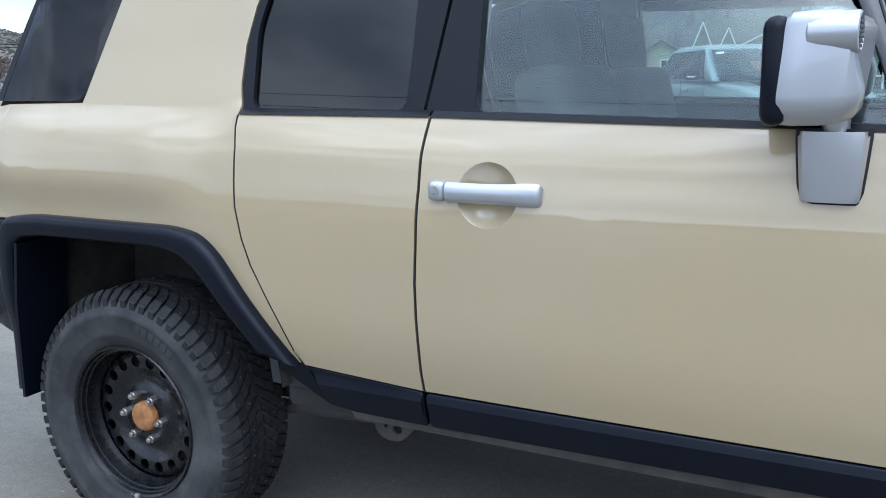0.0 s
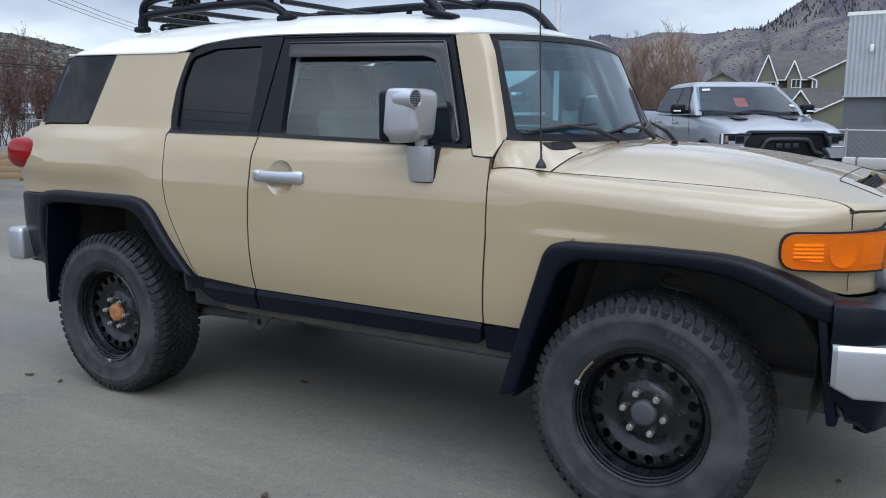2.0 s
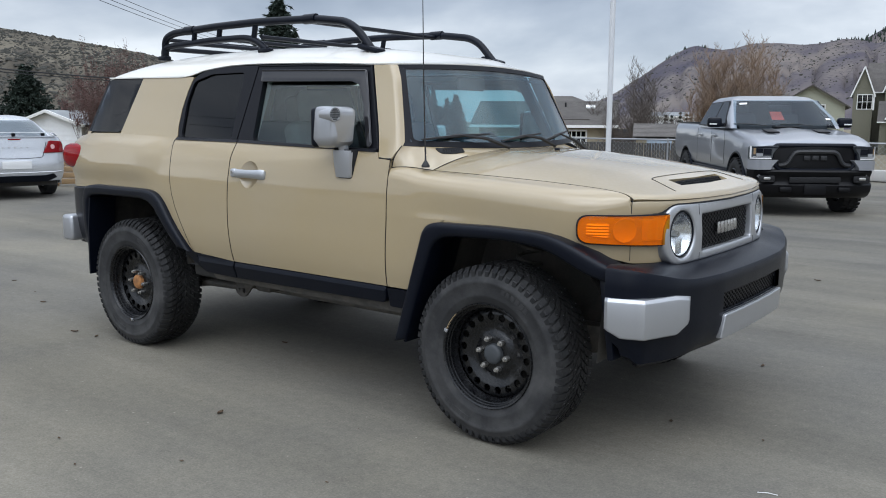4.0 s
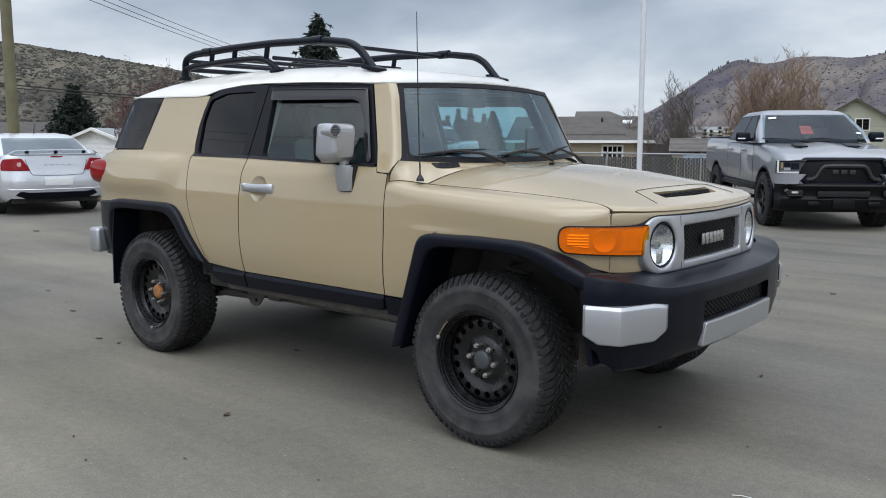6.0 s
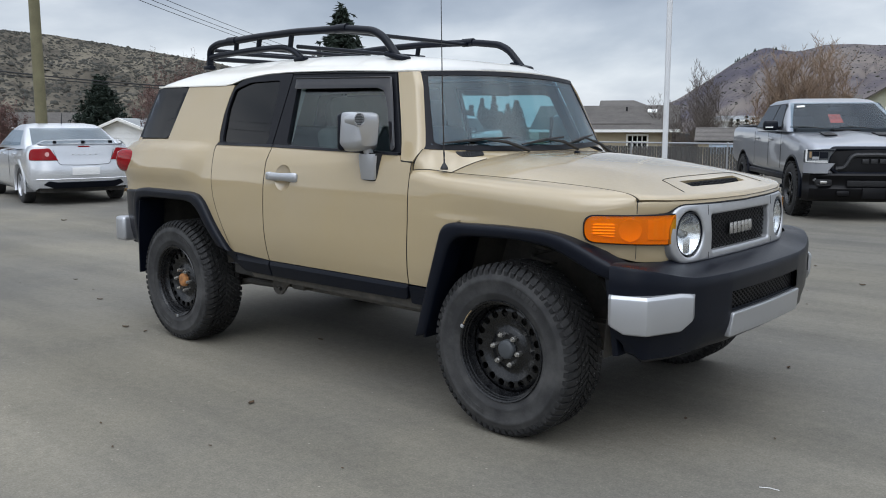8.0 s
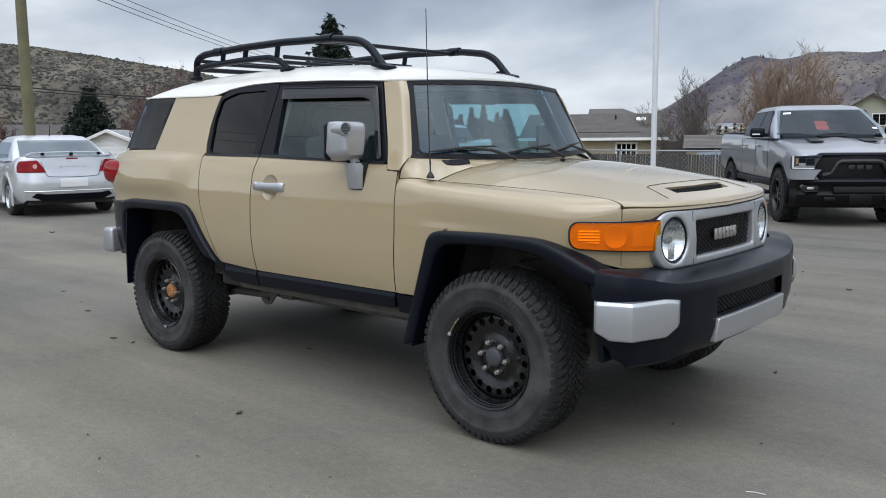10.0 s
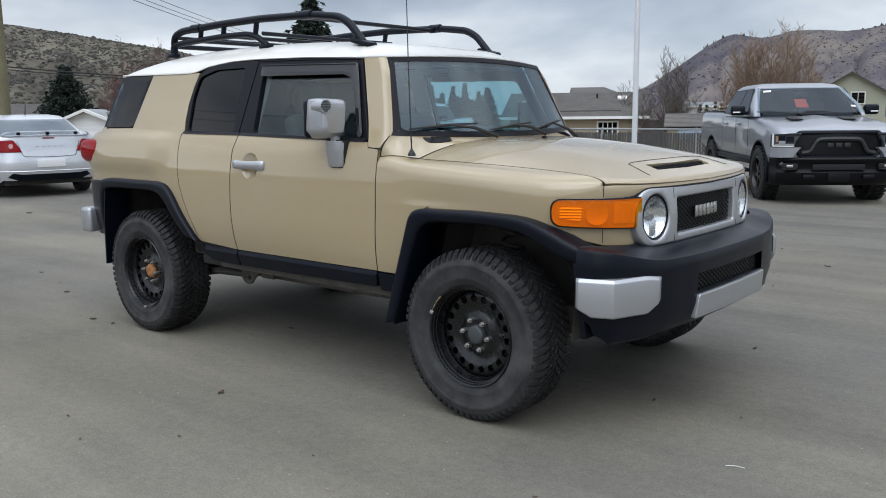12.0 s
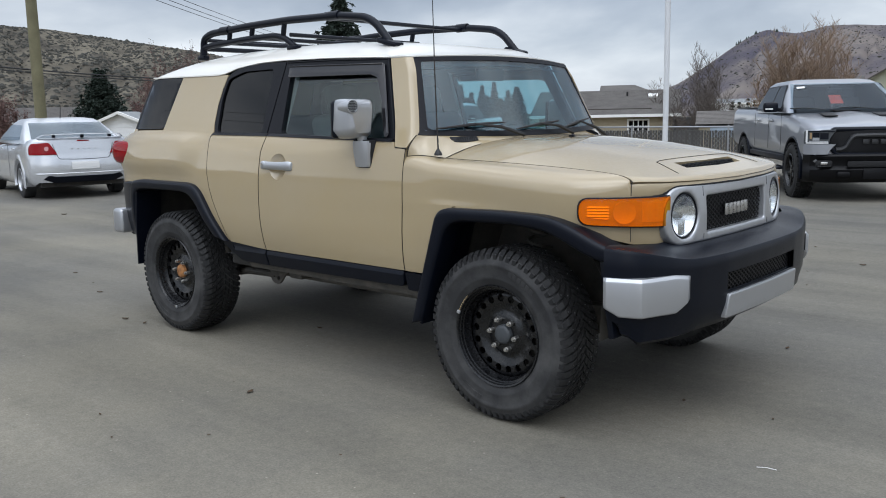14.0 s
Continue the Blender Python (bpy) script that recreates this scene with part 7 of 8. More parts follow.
DARK_GLASS = glass("neighbour_car_glass", (0.74, 0.80, 0.83), 1.5)
SIDE_GLASS = glass("neighbour_side_glass", (0.10, 0.12, 0.13), 1.65)
REAR_GLASS = glass("sedan_rear_glass", (0.60, 0.64, 0.65), 2.2)
GRILLE_GREY = material("dark_grey_grille_bar", (0.016, 0.0165, 0.018), 0.45, vary=0.08)
LAMP_PINK = material("pale_pink_lamp", (0.72, 0.40, 0.40), 0.2, coat=1.0)
truck = pickup("silver grey crew cab pickup with black grille and red windshield card", GREY_PAINT)
# heading of the pickup: nose towards the open lot
nose_dir = math.degrees(math.atan2(-0.83, 0.56))
truck.matrix_world = pose(0.66, 11.04, -DRAIN, 0, 0, nose_dir) @ Matrix.Diagonal((1.03, 0.975, 1.03, 1))
car = sedan("silver four-door sedan with red tail lamps parked on asphalt", SILVER_PAINT)
car.matrix_world = pose(-11.175, 3.56, 0, 0, 0, 169.0)


# ---- land: hills ----
def terrain(name, label, mat, az0, az1, d0, d1, crest, gully, n_az, n_d, seed, base=LOW - 0.5, power=0.8, rough=1.0, fold=1.0):
    """A slope that rises from d0 to its crest at d1 over bearings az0 to az1 and falls again behind; crest gives its angle of height in degrees."""
    rows = []
    for i in range(n_az + 1):
        az = az0 + (az1 - az0) * i / n_az
        row = []
        for k in range(n_d + 1):
            f = k / n_d * 1.25
            d = d0 + (d1 - d0) * f
            p = spot(az, d, 0.0)
            top = 1.4 + d1 * math.tan(radians(crest(az)))
            rise = max(0.0, 1 - max(0.0, f - 1) * 3) * min(1.0, f) ** power
            size = d1 * gully
            nv = noise.fractal(Vector((p.x / size, p.y / size, seed)), 0.9, 2.1, 5)
            ridge = 1 - abs(noise.noise(Vector((p.x / size * 0.8, p.y / size * 0.8, seed + 5))))
            cut = abs(noise.noise(Vector((az * 0.9 + nv * 0.35, f * 0.8, seed + 9)))) + 0.5 * abs(noise.noise(Vector((az * 2.3 + nv * 0.5, f * 1.3, seed + 2))))
            z = base + (top - base) * (rise + rough * (fold * (0.05 * nv + 0.08 * (ridge - 0.8)) - 0.16 * (0.35 - min(0.35, cut)) * 2) * math.sin(min(1.0, f) * math.pi) ** 0.7 * 1.2) + (0.012 * nv * (top - base) if f > 0.9 else 0)
            row.append((p.x, p.y, max(base, z)))
        rows.append(row)
    bm = loft(rows)
    tagged(mesh_object(name, bm, mat, 60), label, "hill", kind="structure")
    return rows


def shrubs(name, label, rows, count, size, mat, seed, lo=0.0, hi=0.8):
    """Low bushes scattered over a slope."""
    rnd = random.Random(seed)
    bm = bmesh.new()
    n_a, n_d = len(rows), len(rows[0])
    for _ in range(count):
        i, k = rnd.randint(0, n_a - 2), rnd.randint(int(n_d * lo), int((n_d - 2) * hi))
        u, v = rnd.random(), rnd.random()
        p = Vector(rows[i][k]).lerp(Vector(rows[i + 1][k]), u).lerp(Vector(rows[i][k + 1]).lerp(Vector(rows[i + 1][k + 1]), u), v)
        r = size * rnd.uniform(0.45, 1.25) * (1.0 if rnd.random() < 0.85 else 1.7)
        turn, lean = rnd.uniform(0, 6.3), Vector((rnd.uniform(-0.2, 0.2), rnd.uniform(-0.2, 0.2), 0)) * r
        rings = []
        for wide, high in ((1.0, -0.15), (0.85, 0.42), (0.0, 0.75)):
            if wide:
                rings.append([bm.verts.new(p + lean * high + Vector((math.cos(a + turn) * r * wide * rnd.uniform(0.8, 1.2), math.sin(a + turn) * r * wide * rnd.uniform(0.8, 1.2), r * (high + rnd.uniform(-0.1, 0.1))))) for a in (0, 1.26, 2.51, 3.77, 5.03)])
            else:
                rings.append([bm.verts.new(p + lean + Vector((0, 0, r * high * rnd.uniform(0.8, 1.2))))])
        for q in range(5):
            bm.faces.new((rings[0][q], rings[0][(q + 1) % 5], rings[1][(q + 1) % 5], rings[1][q]))
            bm.faces.new((rings[1][q], rings[1][(q + 1) % 5], rings[2][0]))
    return tagged(mesh_object(name, bm, mat, 180, False), label, "shrubs", kind="stuff")


crest_left = curve_of([(-110, 4.5), (-85, 6.0), (-75, 6.0), (-69.1, 5.75), (-66.1, 5.46), (-63, 5.05), (-61.3, 4.8), (-58, 4.3), (-54, 3.5), (-49, 2.2), (-44, 1.0), (-40, 0.1)], 1.0)
crest_right = curve_of([(-31, 0.2), (-28.5, 0.8), (-27.4, 1.3), (-26.43, 1.75), (-25.5, 2.35), (-24.54, 2.97), (-23.6, 3.65), (-22.87, 4.14), (-22.0, 4.62), (-21.4, 4.78), (-20.6, 4.60), (-19.72, 4.45), (-18.8, 4.60), (-18.13, 4.80), (-16.56, 4.78), (-15.1, 4.64), (-14.0, 4.72), (-12.9, 4.92), (-11.8, 4.86), (-11.2, 4.62), (-10.5, 4.72), (-9.46, 5.02), (-8.45, 5.38), (-7.6, 5.42), (-6.7, 5.5), (-4, 5.6), (4, 5.2), (20, 4.0)], 0.2)
crest_behind = curve_of([(-13.5, 3.6), (-12.3, 4.5), (-11.6, 4.98), (-10.76, 5.46), (-10.16, 5.95), (-9.47, 6.45), (-8, 7.3), (-5, 8.4), (4, 8.0), (20, 5.0)], 0.2)
crest_back = curve_of([(95, 2.0), (120, 2.6), (150, 1.6), (175, 2.0), (200, 1.5), (225, 2.2), (250, 3.4), (270, 3.2)], 4.0)
SAGE = material("grey_green_sagebrush", (0.040, 0.039, 0.032), 0.95, vary=0.4, scale=0.3, fine=3)
near_rows = terrain("hill_near", "brown sagebrush hillside with dark shrubs", HILL_NEAR, -112, -38, 150, 330, crest_left, 0.10, 150, 44, 3.1, rough=0.55)
far_rows = terrain("hill_far", "bare brown mountain with gullies, tinted mauve by haze", HILL_FAR, -32, 22, 500, 1100, crest_right, 0.13, 260, 90, 7.7, rough=0.6, fold=0.32)
behind_rows = terrain("hill_behind", "wooded mountain ridge beyond the bare slope, tinted mauve-grey by haze", HILL_FAR, -14, 22, 1250, 1700, crest_behind, 0.13, 120, 40, 2.2, rough=0.4, fold=0.3)


# unseen slope, added behind the viewpoint to close the mirrored horizon
terrain("hill_back", "unseen brown slope added beyond the lot to bound reflections", HILL_NEAR, 92, 270, 240, 520, crest_back, 0.10, 90, 20, 5.3, rough=0.5)
shrubs("hillside_shrubs", "dark sagebrush clumps scattered over the hillside", near_rows, 20000, 0.44, SAGE, 3)
shrubs("mountain_shrubs", "dark bushes scattered over the mountain", far_rows, 4200, 0.8, SAGE, 6, 0.12, 0.8)


def scatter_pines(name, label, az0, az1, d, crest, count, seed, size, drop=(0.0, 0.6)):
    rnd = random.Random(seed)
    bm = bmesh.new()
    for _ in range(count):
        az = rnd.uniform(az0, az1)
        z = 1.4 + d * math.tan(radians(crest(az) - rnd.uniform(*drop) ** 1.0 * 1.0))
        p = spot(az, d * rnd.uniform(0.985, 0.995), z)
        h = size * rnd.uniform(0.6, 1.3)
        b = bmesh.new()
        bmesh.ops.create_cone(b, cap_ends=True, segments=5, radius1=h * 0.28, radius2=h * 0.03, depth=h)
        blend_bm(bm, b, Matrix.Translation(p + Vector((0, 0, h * 0.3))) @ Matrix.Rotation(rnd.uniform(0, 3), 4, "Z"))
    return tagged(mesh_object(name, bm, NEEDLE, 0), label, "trees", kind="stuff")


scatter_pines("ridge_pines", "scattered dark pines along the mountain ridge", -23.2, -20.7, 1098, crest_right, 46, 4, 3.0, (0.0, 0.45))
scatter_pines("ridge_pines", "scattered dark pines along the mountain ridge", -13.4, -11.5, 1098, crest_right, 30, 5, 4.0, (0.0, 0.2))


def pines_on(name, label, rows, count, seed, size, az0, az1):
    """Pines standing on the upper part of a slope."""
    rnd = random.Random(seed)
    bm = bmesh.new()
    n_d = len(rows[0]) - 1
    while count:
        row = rows[rnd.randrange(len(rows))]
        p = Vector(row[int(n_d / 1.25 * (1 - 0.75 * rnd.random() ** 1.3))])
        az = math.degrees(math.atan2(p.x - HOME[0], p.y - HOME[1]))
        if not az0 < az < az1 or noise.noise(p / 60) < -0.12:
            continue
        count -= 1
        h = size * rnd.uniform(0.5, 1.3)
        b = bmesh.new()
        bmesh.ops.create_cone(b, cap_ends=True, segments=5, radius1=h * 0.24, radius2=h * 0.03, depth=h)
        blend_bm(bm, b, Matrix.Translation(p + Vector((rnd.uniform(-9, 9), rnd.uniform(-5, 5), h * 0.4))) @ Matrix.Rotation(rnd.uniform(0, 3), 4, "Z"))
    return tagged(mesh_object(name, bm, NEEDLE, 0), label, "trees", kind="stuff")


pines_on("mountain_pines", "dense dark pines over the far mountain ridge", behind_rows, 1000, 9, 7.5, -12.5, 4.0)


# ---- trees ----
def grow(bm, start, direction, length, radius, depth, rnd, spread=0.6, lift=0.15, tips=None, seg=5, kids=(2, 3), shrink=0.72):
    radius = max(radius, 0.005)
    p, d, pts, radii = start.copy(), direction.normalized(), [start.copy()], [radius]
    n = 3
    for k in range(n):
        d = (d + Vector((rnd.uniform(-1, 1), rnd.uniform(-1, 1), rnd.uniform(-0.3, 1) * lift * 2)) * 0.16).normalized()
        p = p + d * length / n
        pts.append(p.copy())
        radii.append(radius * (1 - 0.42 * (k + 1) / n))
    tube(pts, seg=seg, bm=bm, radii=radii, closed_ends=False)
    if tips is not None and depth <= 1:
        tips += [(q, d.copy()) for q in pts[1:]]
    if depth == 0:
        return
    for _ in range(rnd.randint(*kids)):
        at = pts[rnd.randint(1, n)]
        nd = (d + Vector((rnd.uniform(-1, 1), rnd.uniform(-1, 1), rnd.uniform(-0.4, 0.8))) * spread).normalized()
        nd.z += lift
        grow(bm, at, nd, length * shrink * rnd.uniform(0.75, 1.15), radius * 0.55, depth - 1, rnd, spread, lift, tips, 4 if depth > 2 else 3, kids, shrink)


def bare_tree(label, at, height, seed, mat_twig, trunks=1, spread=0.6, lift=0.2, depth=5, leaves=0, leaf_mat=None, leaf=0.09, lean=0.15, name="bare_tree", kids=(2, 3)):
    rnd = random.Random(seed)
    tr = thing(name, label, "tree", m=Matrix.Translation(at))
    tips, crown, trunk = [], bmesh.new(), bmesh.new()
    for k in range(trunks):
        base = Vector((rnd.uniform(-1, 1), rnd.uniform(-1, 1), 0)) * (0.02 + 0.10 * (trunks > 1)) * height * 0.5
        d = Vector((rnd.uniform(-1, 1) * lean, rnd.uniform(-1, 1) * lean, 1))
        first = height * (0.30 if trunks == 1 else 0.26)
        pts = [base, base + d * first * 0.5, base + d * first]
        r0 = height * (0.022 if trunks == 1 else 0.0065)
        tube(pts, seg=8, bm=trunk, radii=[r0 * 1.25, r0, r0 * 0.85])
        for _ in range(4 if trunks == 1 else 3):
            nd = d.normalized() + Vector((rnd.uniform(-1, 1), rnd.uniform(-1, 1), rnd.uniform(0, 0.6))) * spread
            grow(crown, pts[rnd.choice((1, 2, 2))], nd, height * 0.26 * rnd.uniform(0.8, 1.2), r0 * 0.6, depth - 1, rnd, spread, lift, tips, 5, kids)
    part("trunk", trunk, BARK, tr)
    tagged(part("branch_work", crown, mat_twig, tr), kind="stuff")
    if leaves:
        bm = bmesh.new()
        for _ in range(leaves):
            q, d = rnd.choice(tips)
            q = q + Vector((rnd.gauss(0, 1), rnd.gauss(0, 1), rnd.gauss(0, 1))) * leaf * 1.6
            a, b = Vector((rnd.uniform(-1, 1), rnd.uniform(-1, 1), rnd.uniform(-1, 1))).normalized(), Vector((rnd.uniform(-1, 1), rnd.uniform(-1, 1), rnd.uniform(-1, 1))).normalized()
            s = leaf * rnd.uniform(0.6, 1.4)
            vs = [bm.verts.new(q + v) for v in (a * s, b * s * 0.6, -a * s, -b * s * 0.6)]
            bm.faces.new(vs)
        tagged(part("leaves", bm, leaf_mat, tr, smooth=0, recalc=False), kind="stuff")
    return tr


def conifer(label, at, height, radius, seed, layers=26, squat=False, name="spruce_tree"):
    rnd = random.Random(seed)
    tr = thing(name, label, "tree", m=Matrix.Translation(at))
    part("trunk", tube([(0, 0, 0), (0, 0, height * 0.5), (0, 0, height * 0.98)], seg=8, radii=[height * 0.018, height * 0.011, 0.02]), BARK, tr)
    bm = bmesh.new()
    for k in range(layers):
        f = k / (layers - 1)
        z = height * (0.06 + 0.92 * f)
        if squat:
            r = radius * max(0.03, 1 - (max(0.0, f - 0.10) / 0.90) ** 1.9) * rnd.uniform(0.82, 1.08)
        else:
            r = radius * (1 - f) ** 0.72 * rnd.uniform(0.70, 1.12) + 0.03 * radius
        n = max(5, int(9 + 13 * (1 - f)))
        for j in range(n):
            a = 2 * math.pi * (j + rnd.random()) / n
            rr = r * rnd.uniform(0.72, 1.15)
            droop = rr * rnd.uniform(0.12, 0.38) * (0.2 if squat else 1.0)
            for q in range(8):
                g0 = 0.25 + 0.75 * q / 8
                c = Vector((math.cos(a) * rr * g0, math.sin(a) * rr * g0, z - droop * g0 * g0)) + Vector((rnd.gauss(0, 1), rnd.gauss(0, 1), rnd.gauss(0, 1))) * 0.04 * radius
                s = max(0.12, radius * rnd.uniform(0.055, 0.105))
                for _ in range(6):
                    v1 = Vector((rnd.uniform(-1, 1), rnd.uniform(-1, 1), rnd.uniform(-0.7, 0.4))).normalized() * s
                    v2 = Vector((rnd.uniform(-1, 1), rnd.uniform(-1, 1), rnd.uniform(-0.5, 0.7))).normalized() * s * 0.5
                    bm.faces.new([bm.verts.new(c - v1 * 0.4), bm.verts.new(c + v2), bm.verts.new(c + v1)])
    tagged(part("crown", bm, NEEDLE, tr, smooth=0, recalc=False), kind="stuff")
    return tr


conifer("tall dark green spruce with drooping branches", spot(-48.4, 70), 12.75, 5.3, 11, 30)
conifer("broad dark evergreen behind the parked sedan", spot(-63.4, 70), 7.3, 3.3, 12, 36, True, "evergreen_tree")
for k, (az, top) in enumerate(((-43.6, 4.4), (-42.4, 5.6), (-41.6, 5.2), (-40.6, 4.5), (-39.9, 3.9), (-39.2, 4.4), (-38.4, 4.6), (-37.5, 4.0), (-44.6, 5.4), (-45.4, 5.0), (-43.0, 4.8), (-42.0, 4.3), (-41.0, 3.8), (-40.2, 3.5), (-38.9, 3.6), (-38.0, 3.4), (-36.9, 4.2))):
    conifer("dark columnar hedge conifer", spot(az, 62), top + 1.2, 0.95 if k < 8 else 1.5, 30 + k, 40, k % 3 != 0, "columnar_conifer")
# unseen trees added behind the viewpoint, so the paint mirrors a ragged skyline
rnd = random.Random(61)
for k in range(26):
    conifer("unseen dark evergreen added at the lot edge for the mirrored skyline", spot(176 + 3.1 * k + rnd.uniform(-1, 1), rnd.uniform(72, 88)), rnd.uniform(3.5, 6.5), rnd.uniform(1.4, 2.4), 200 + k, 12, k % 2 == 0, "edge_conifer")


def vase_tree(label, at, height, wide, seed, mat, stems, name, low=0.18, reach=0.20, thick=0.007):
    """Leafless tree: stems that fan out from the base, each with branches and fine twigs."""
    rnd = random.Random(seed)
    tr = thing(name, label, "tree", m=Matrix.Translation(at))
    trunk, crown = bmesh.new(), bmesh.new()
    up = Vector((0, 0, 1))

    def shoot(bm, p, d, length, r0, seg, bend=0.13):
        pts, d = [p.copy()], d.normalized()
        for _ in range(3):
            d = (d + Vector((rnd.uniform(-1, 1), rnd.uniform(-1, 1), rnd.uniform(-0.2, 0.9))) * bend).normalized()
            p = p + d * length / 3
            pts.append(p.copy())
        tube(pts, seg=seg, bm=bm, radii=[r0, r0 * 0.8, r0 * 0.55, r0 * 0.25], closed_ends=False)
        return pts, d

    for k in range(stems):
        a = rnd.uniform(0, 2 * math.pi)
        out = wide * math.sqrt(rnd.random())
        top = height * rnd.uniform(0.62, 1.0) * (1 - 0.22 * (out / max(wide, 0.1)) ** 2)
        foot = Vector((math.cos(a), math.sin(a), 0)) * out * 0.10
        tip = Vector((math.cos(a) * out, math.sin(a) * out, top))
        n, pts = 8, []
        for q in range(n + 1):
            f = q / n
            p = foot.lerp(tip, f) + Vector((math.cos(a), math.sin(a), 0)) * out * 0.28 * math.sin(math.pi * f) * rnd.uniform(0.6, 1.3)
            p += Vector((rnd.uniform(-1, 1), rnd.uniform(-1, 1), 0)) * 0.012 * height * f
            pts.append(p)
        r0 = height * rnd.uniform(0.004, 0.0075)
        tube(pts, seg=6, bm=trunk, radii=[r0 * (1 - 0.85 * q / n) for q in range(n + 1)])
        for q in range(2, n + 1):
            for _ in range(3 if q < 5 else 4):
                f = (q - rnd.random()) / n
                if f < low:
                    continue
                base = pts[q - 1].lerp(pts[q], f * n - (q - 1))
                b = rnd.uniform(0, 2 * math.pi)
                d = up * rnd.uniform(0.7, 1.6) + Vector((math.cos(b), math.sin(b), 0)) * rnd.uniform(0.5, 1.0)
                length = height * reach * rnd.uniform(0.5, 1.1) * (1.15 - 0.6 * f)
                bp, bd = shoot(crown, base, d, length, thick * 1.5, 4)
                for w in bp[1:]:
                    for _ in range(3):
                        c = rnd.uniform(0, 2 * math.pi)
                        d2 = bd * 0.7 + Vector((math.cos(c), math.sin(c), rnd.uniform(-0.1, 0.9))) * 0.7
                        tp, td = shoot(crown, w, d2, length * rnd.uniform(0.3, 0.6), thick, 3)
                        for w2 in tp[1:3]:
                            c = rnd.uniform(0, 2 * math.pi)
                            shoot(crown, w2, td + Vector((math.cos(c), math.sin(c), 0.3)) * 0.8, length * rnd.uniform(0.15, 0.3), thick * 0.75, 3)
    part("stems", trunk, BARK if mat is TWIG_GREY else mat, tr)
    tagged(part("branch_work", crown, mat, tr), kind="stuff")
    return tr


for az, d, h, wide, sd, n in ((-26.0, 44, 5.6, 1.3, 21, 8), (-24.65, 46, 6.9, 0.9, 27, 6), (-27.6, 47, 5.0, 1.3, 28, 7), (-25.2, 40, 3.9, 1.2, 22, 7), (-22.9, 46, 4.4, 1.1, 29, 6)):
    vase_tree("leafless tree with thin grey branches", spot(az, d), h, wide, sd, TWIG_GREY, n, "bare_tree", 0.2, 0.24, 0.008)
vase_tree("bare ochre-brown tree with dense upright twigs", spot(-18.75, 55), 9.2, 2.6, 23, TWIG, 26, "willow_tree", 0.12, 0.20, 0.010)
vase_tree("low bare ochre-brown tree with dense upright twigs", spot(-20.7, 56), 6.2, 1.5, 25, TWIG, 12, "willow_tree", 0.12, 0.2, 0.010)
for az, d, h, sd in ((-58.6, 46, 7.0, 41), (-60.4, 52, 6.2, 42), (-57.3, 44, 7.2, 46), (-59.6, 49, 6.8, 47), (-69.0, 44, 5.6, 43), (-71.5, 47, 6.2, 44), (-56.0, 48, 6.2, 45)):
    bare_tree("tree with sparse dry maroon leaves", spot(az, d), h - 0.6, sd, TWIG_RED, 5, 0.45, 0.42, 6, 6500, LEAF_RED, 0.040, name="maroon_tree")


# ---- houses ----
DARK_FASCIA = material("dark_brown_fascia", (0.075, 0.068, 0.058), 0.8, vary=0.1)
def window_unit(parent, m, w, h, cols=2, rows_n=2, name="window"):
    """Framed window with panes, in the plane y = 0 of m, facing -y."""
    wd = part(name, box((w + 0.16, 0.06, 0.08), (0, -0.02, h + 0.04)), TRIM_WHITE, parent)
    wd.data.transform(m)
    for dx in (-w / 2 - 0.04, w / 2 + 0.04):
        o = part("window_frame", box((0.08, 0.06, h + 0.10), (dx, -0.02, h / 2)), TRIM_WHITE, wd)
        o.data.transform(m)
    o = part("window_sill", box((w + 0.2, 0.09, 0.06), (0, -0.03, -0.03)), TRIM_WHITE, wd)
    o.data.transform(m)
    for c in range(cols):
        for r in range(rows_n):
            o = part("pane", box((w / cols - 0.05, 0.012, h / rows_n - 0.05), (-w / 2 + w / cols * (c + 0.5), 0.0, h / rows_n * (r + 0.5))), WINDOW, wd)
            o.data.transform(m)
    for c in range(1, cols):
        o = part("mullion", box((0.05, 0.04, h), (-w / 2 + w / cols * c, -0.012, h / 2)), TRIM_WHITE, wd)
        o.data.transform(m)
    for r in range(1, rows_n):
        o = part("mullion", box((w, 0.04, 0.05), (0, -0.012, h / rows_n * r)), TRIM_WHITE, wd)
        o.data.transform(m)
    return wd


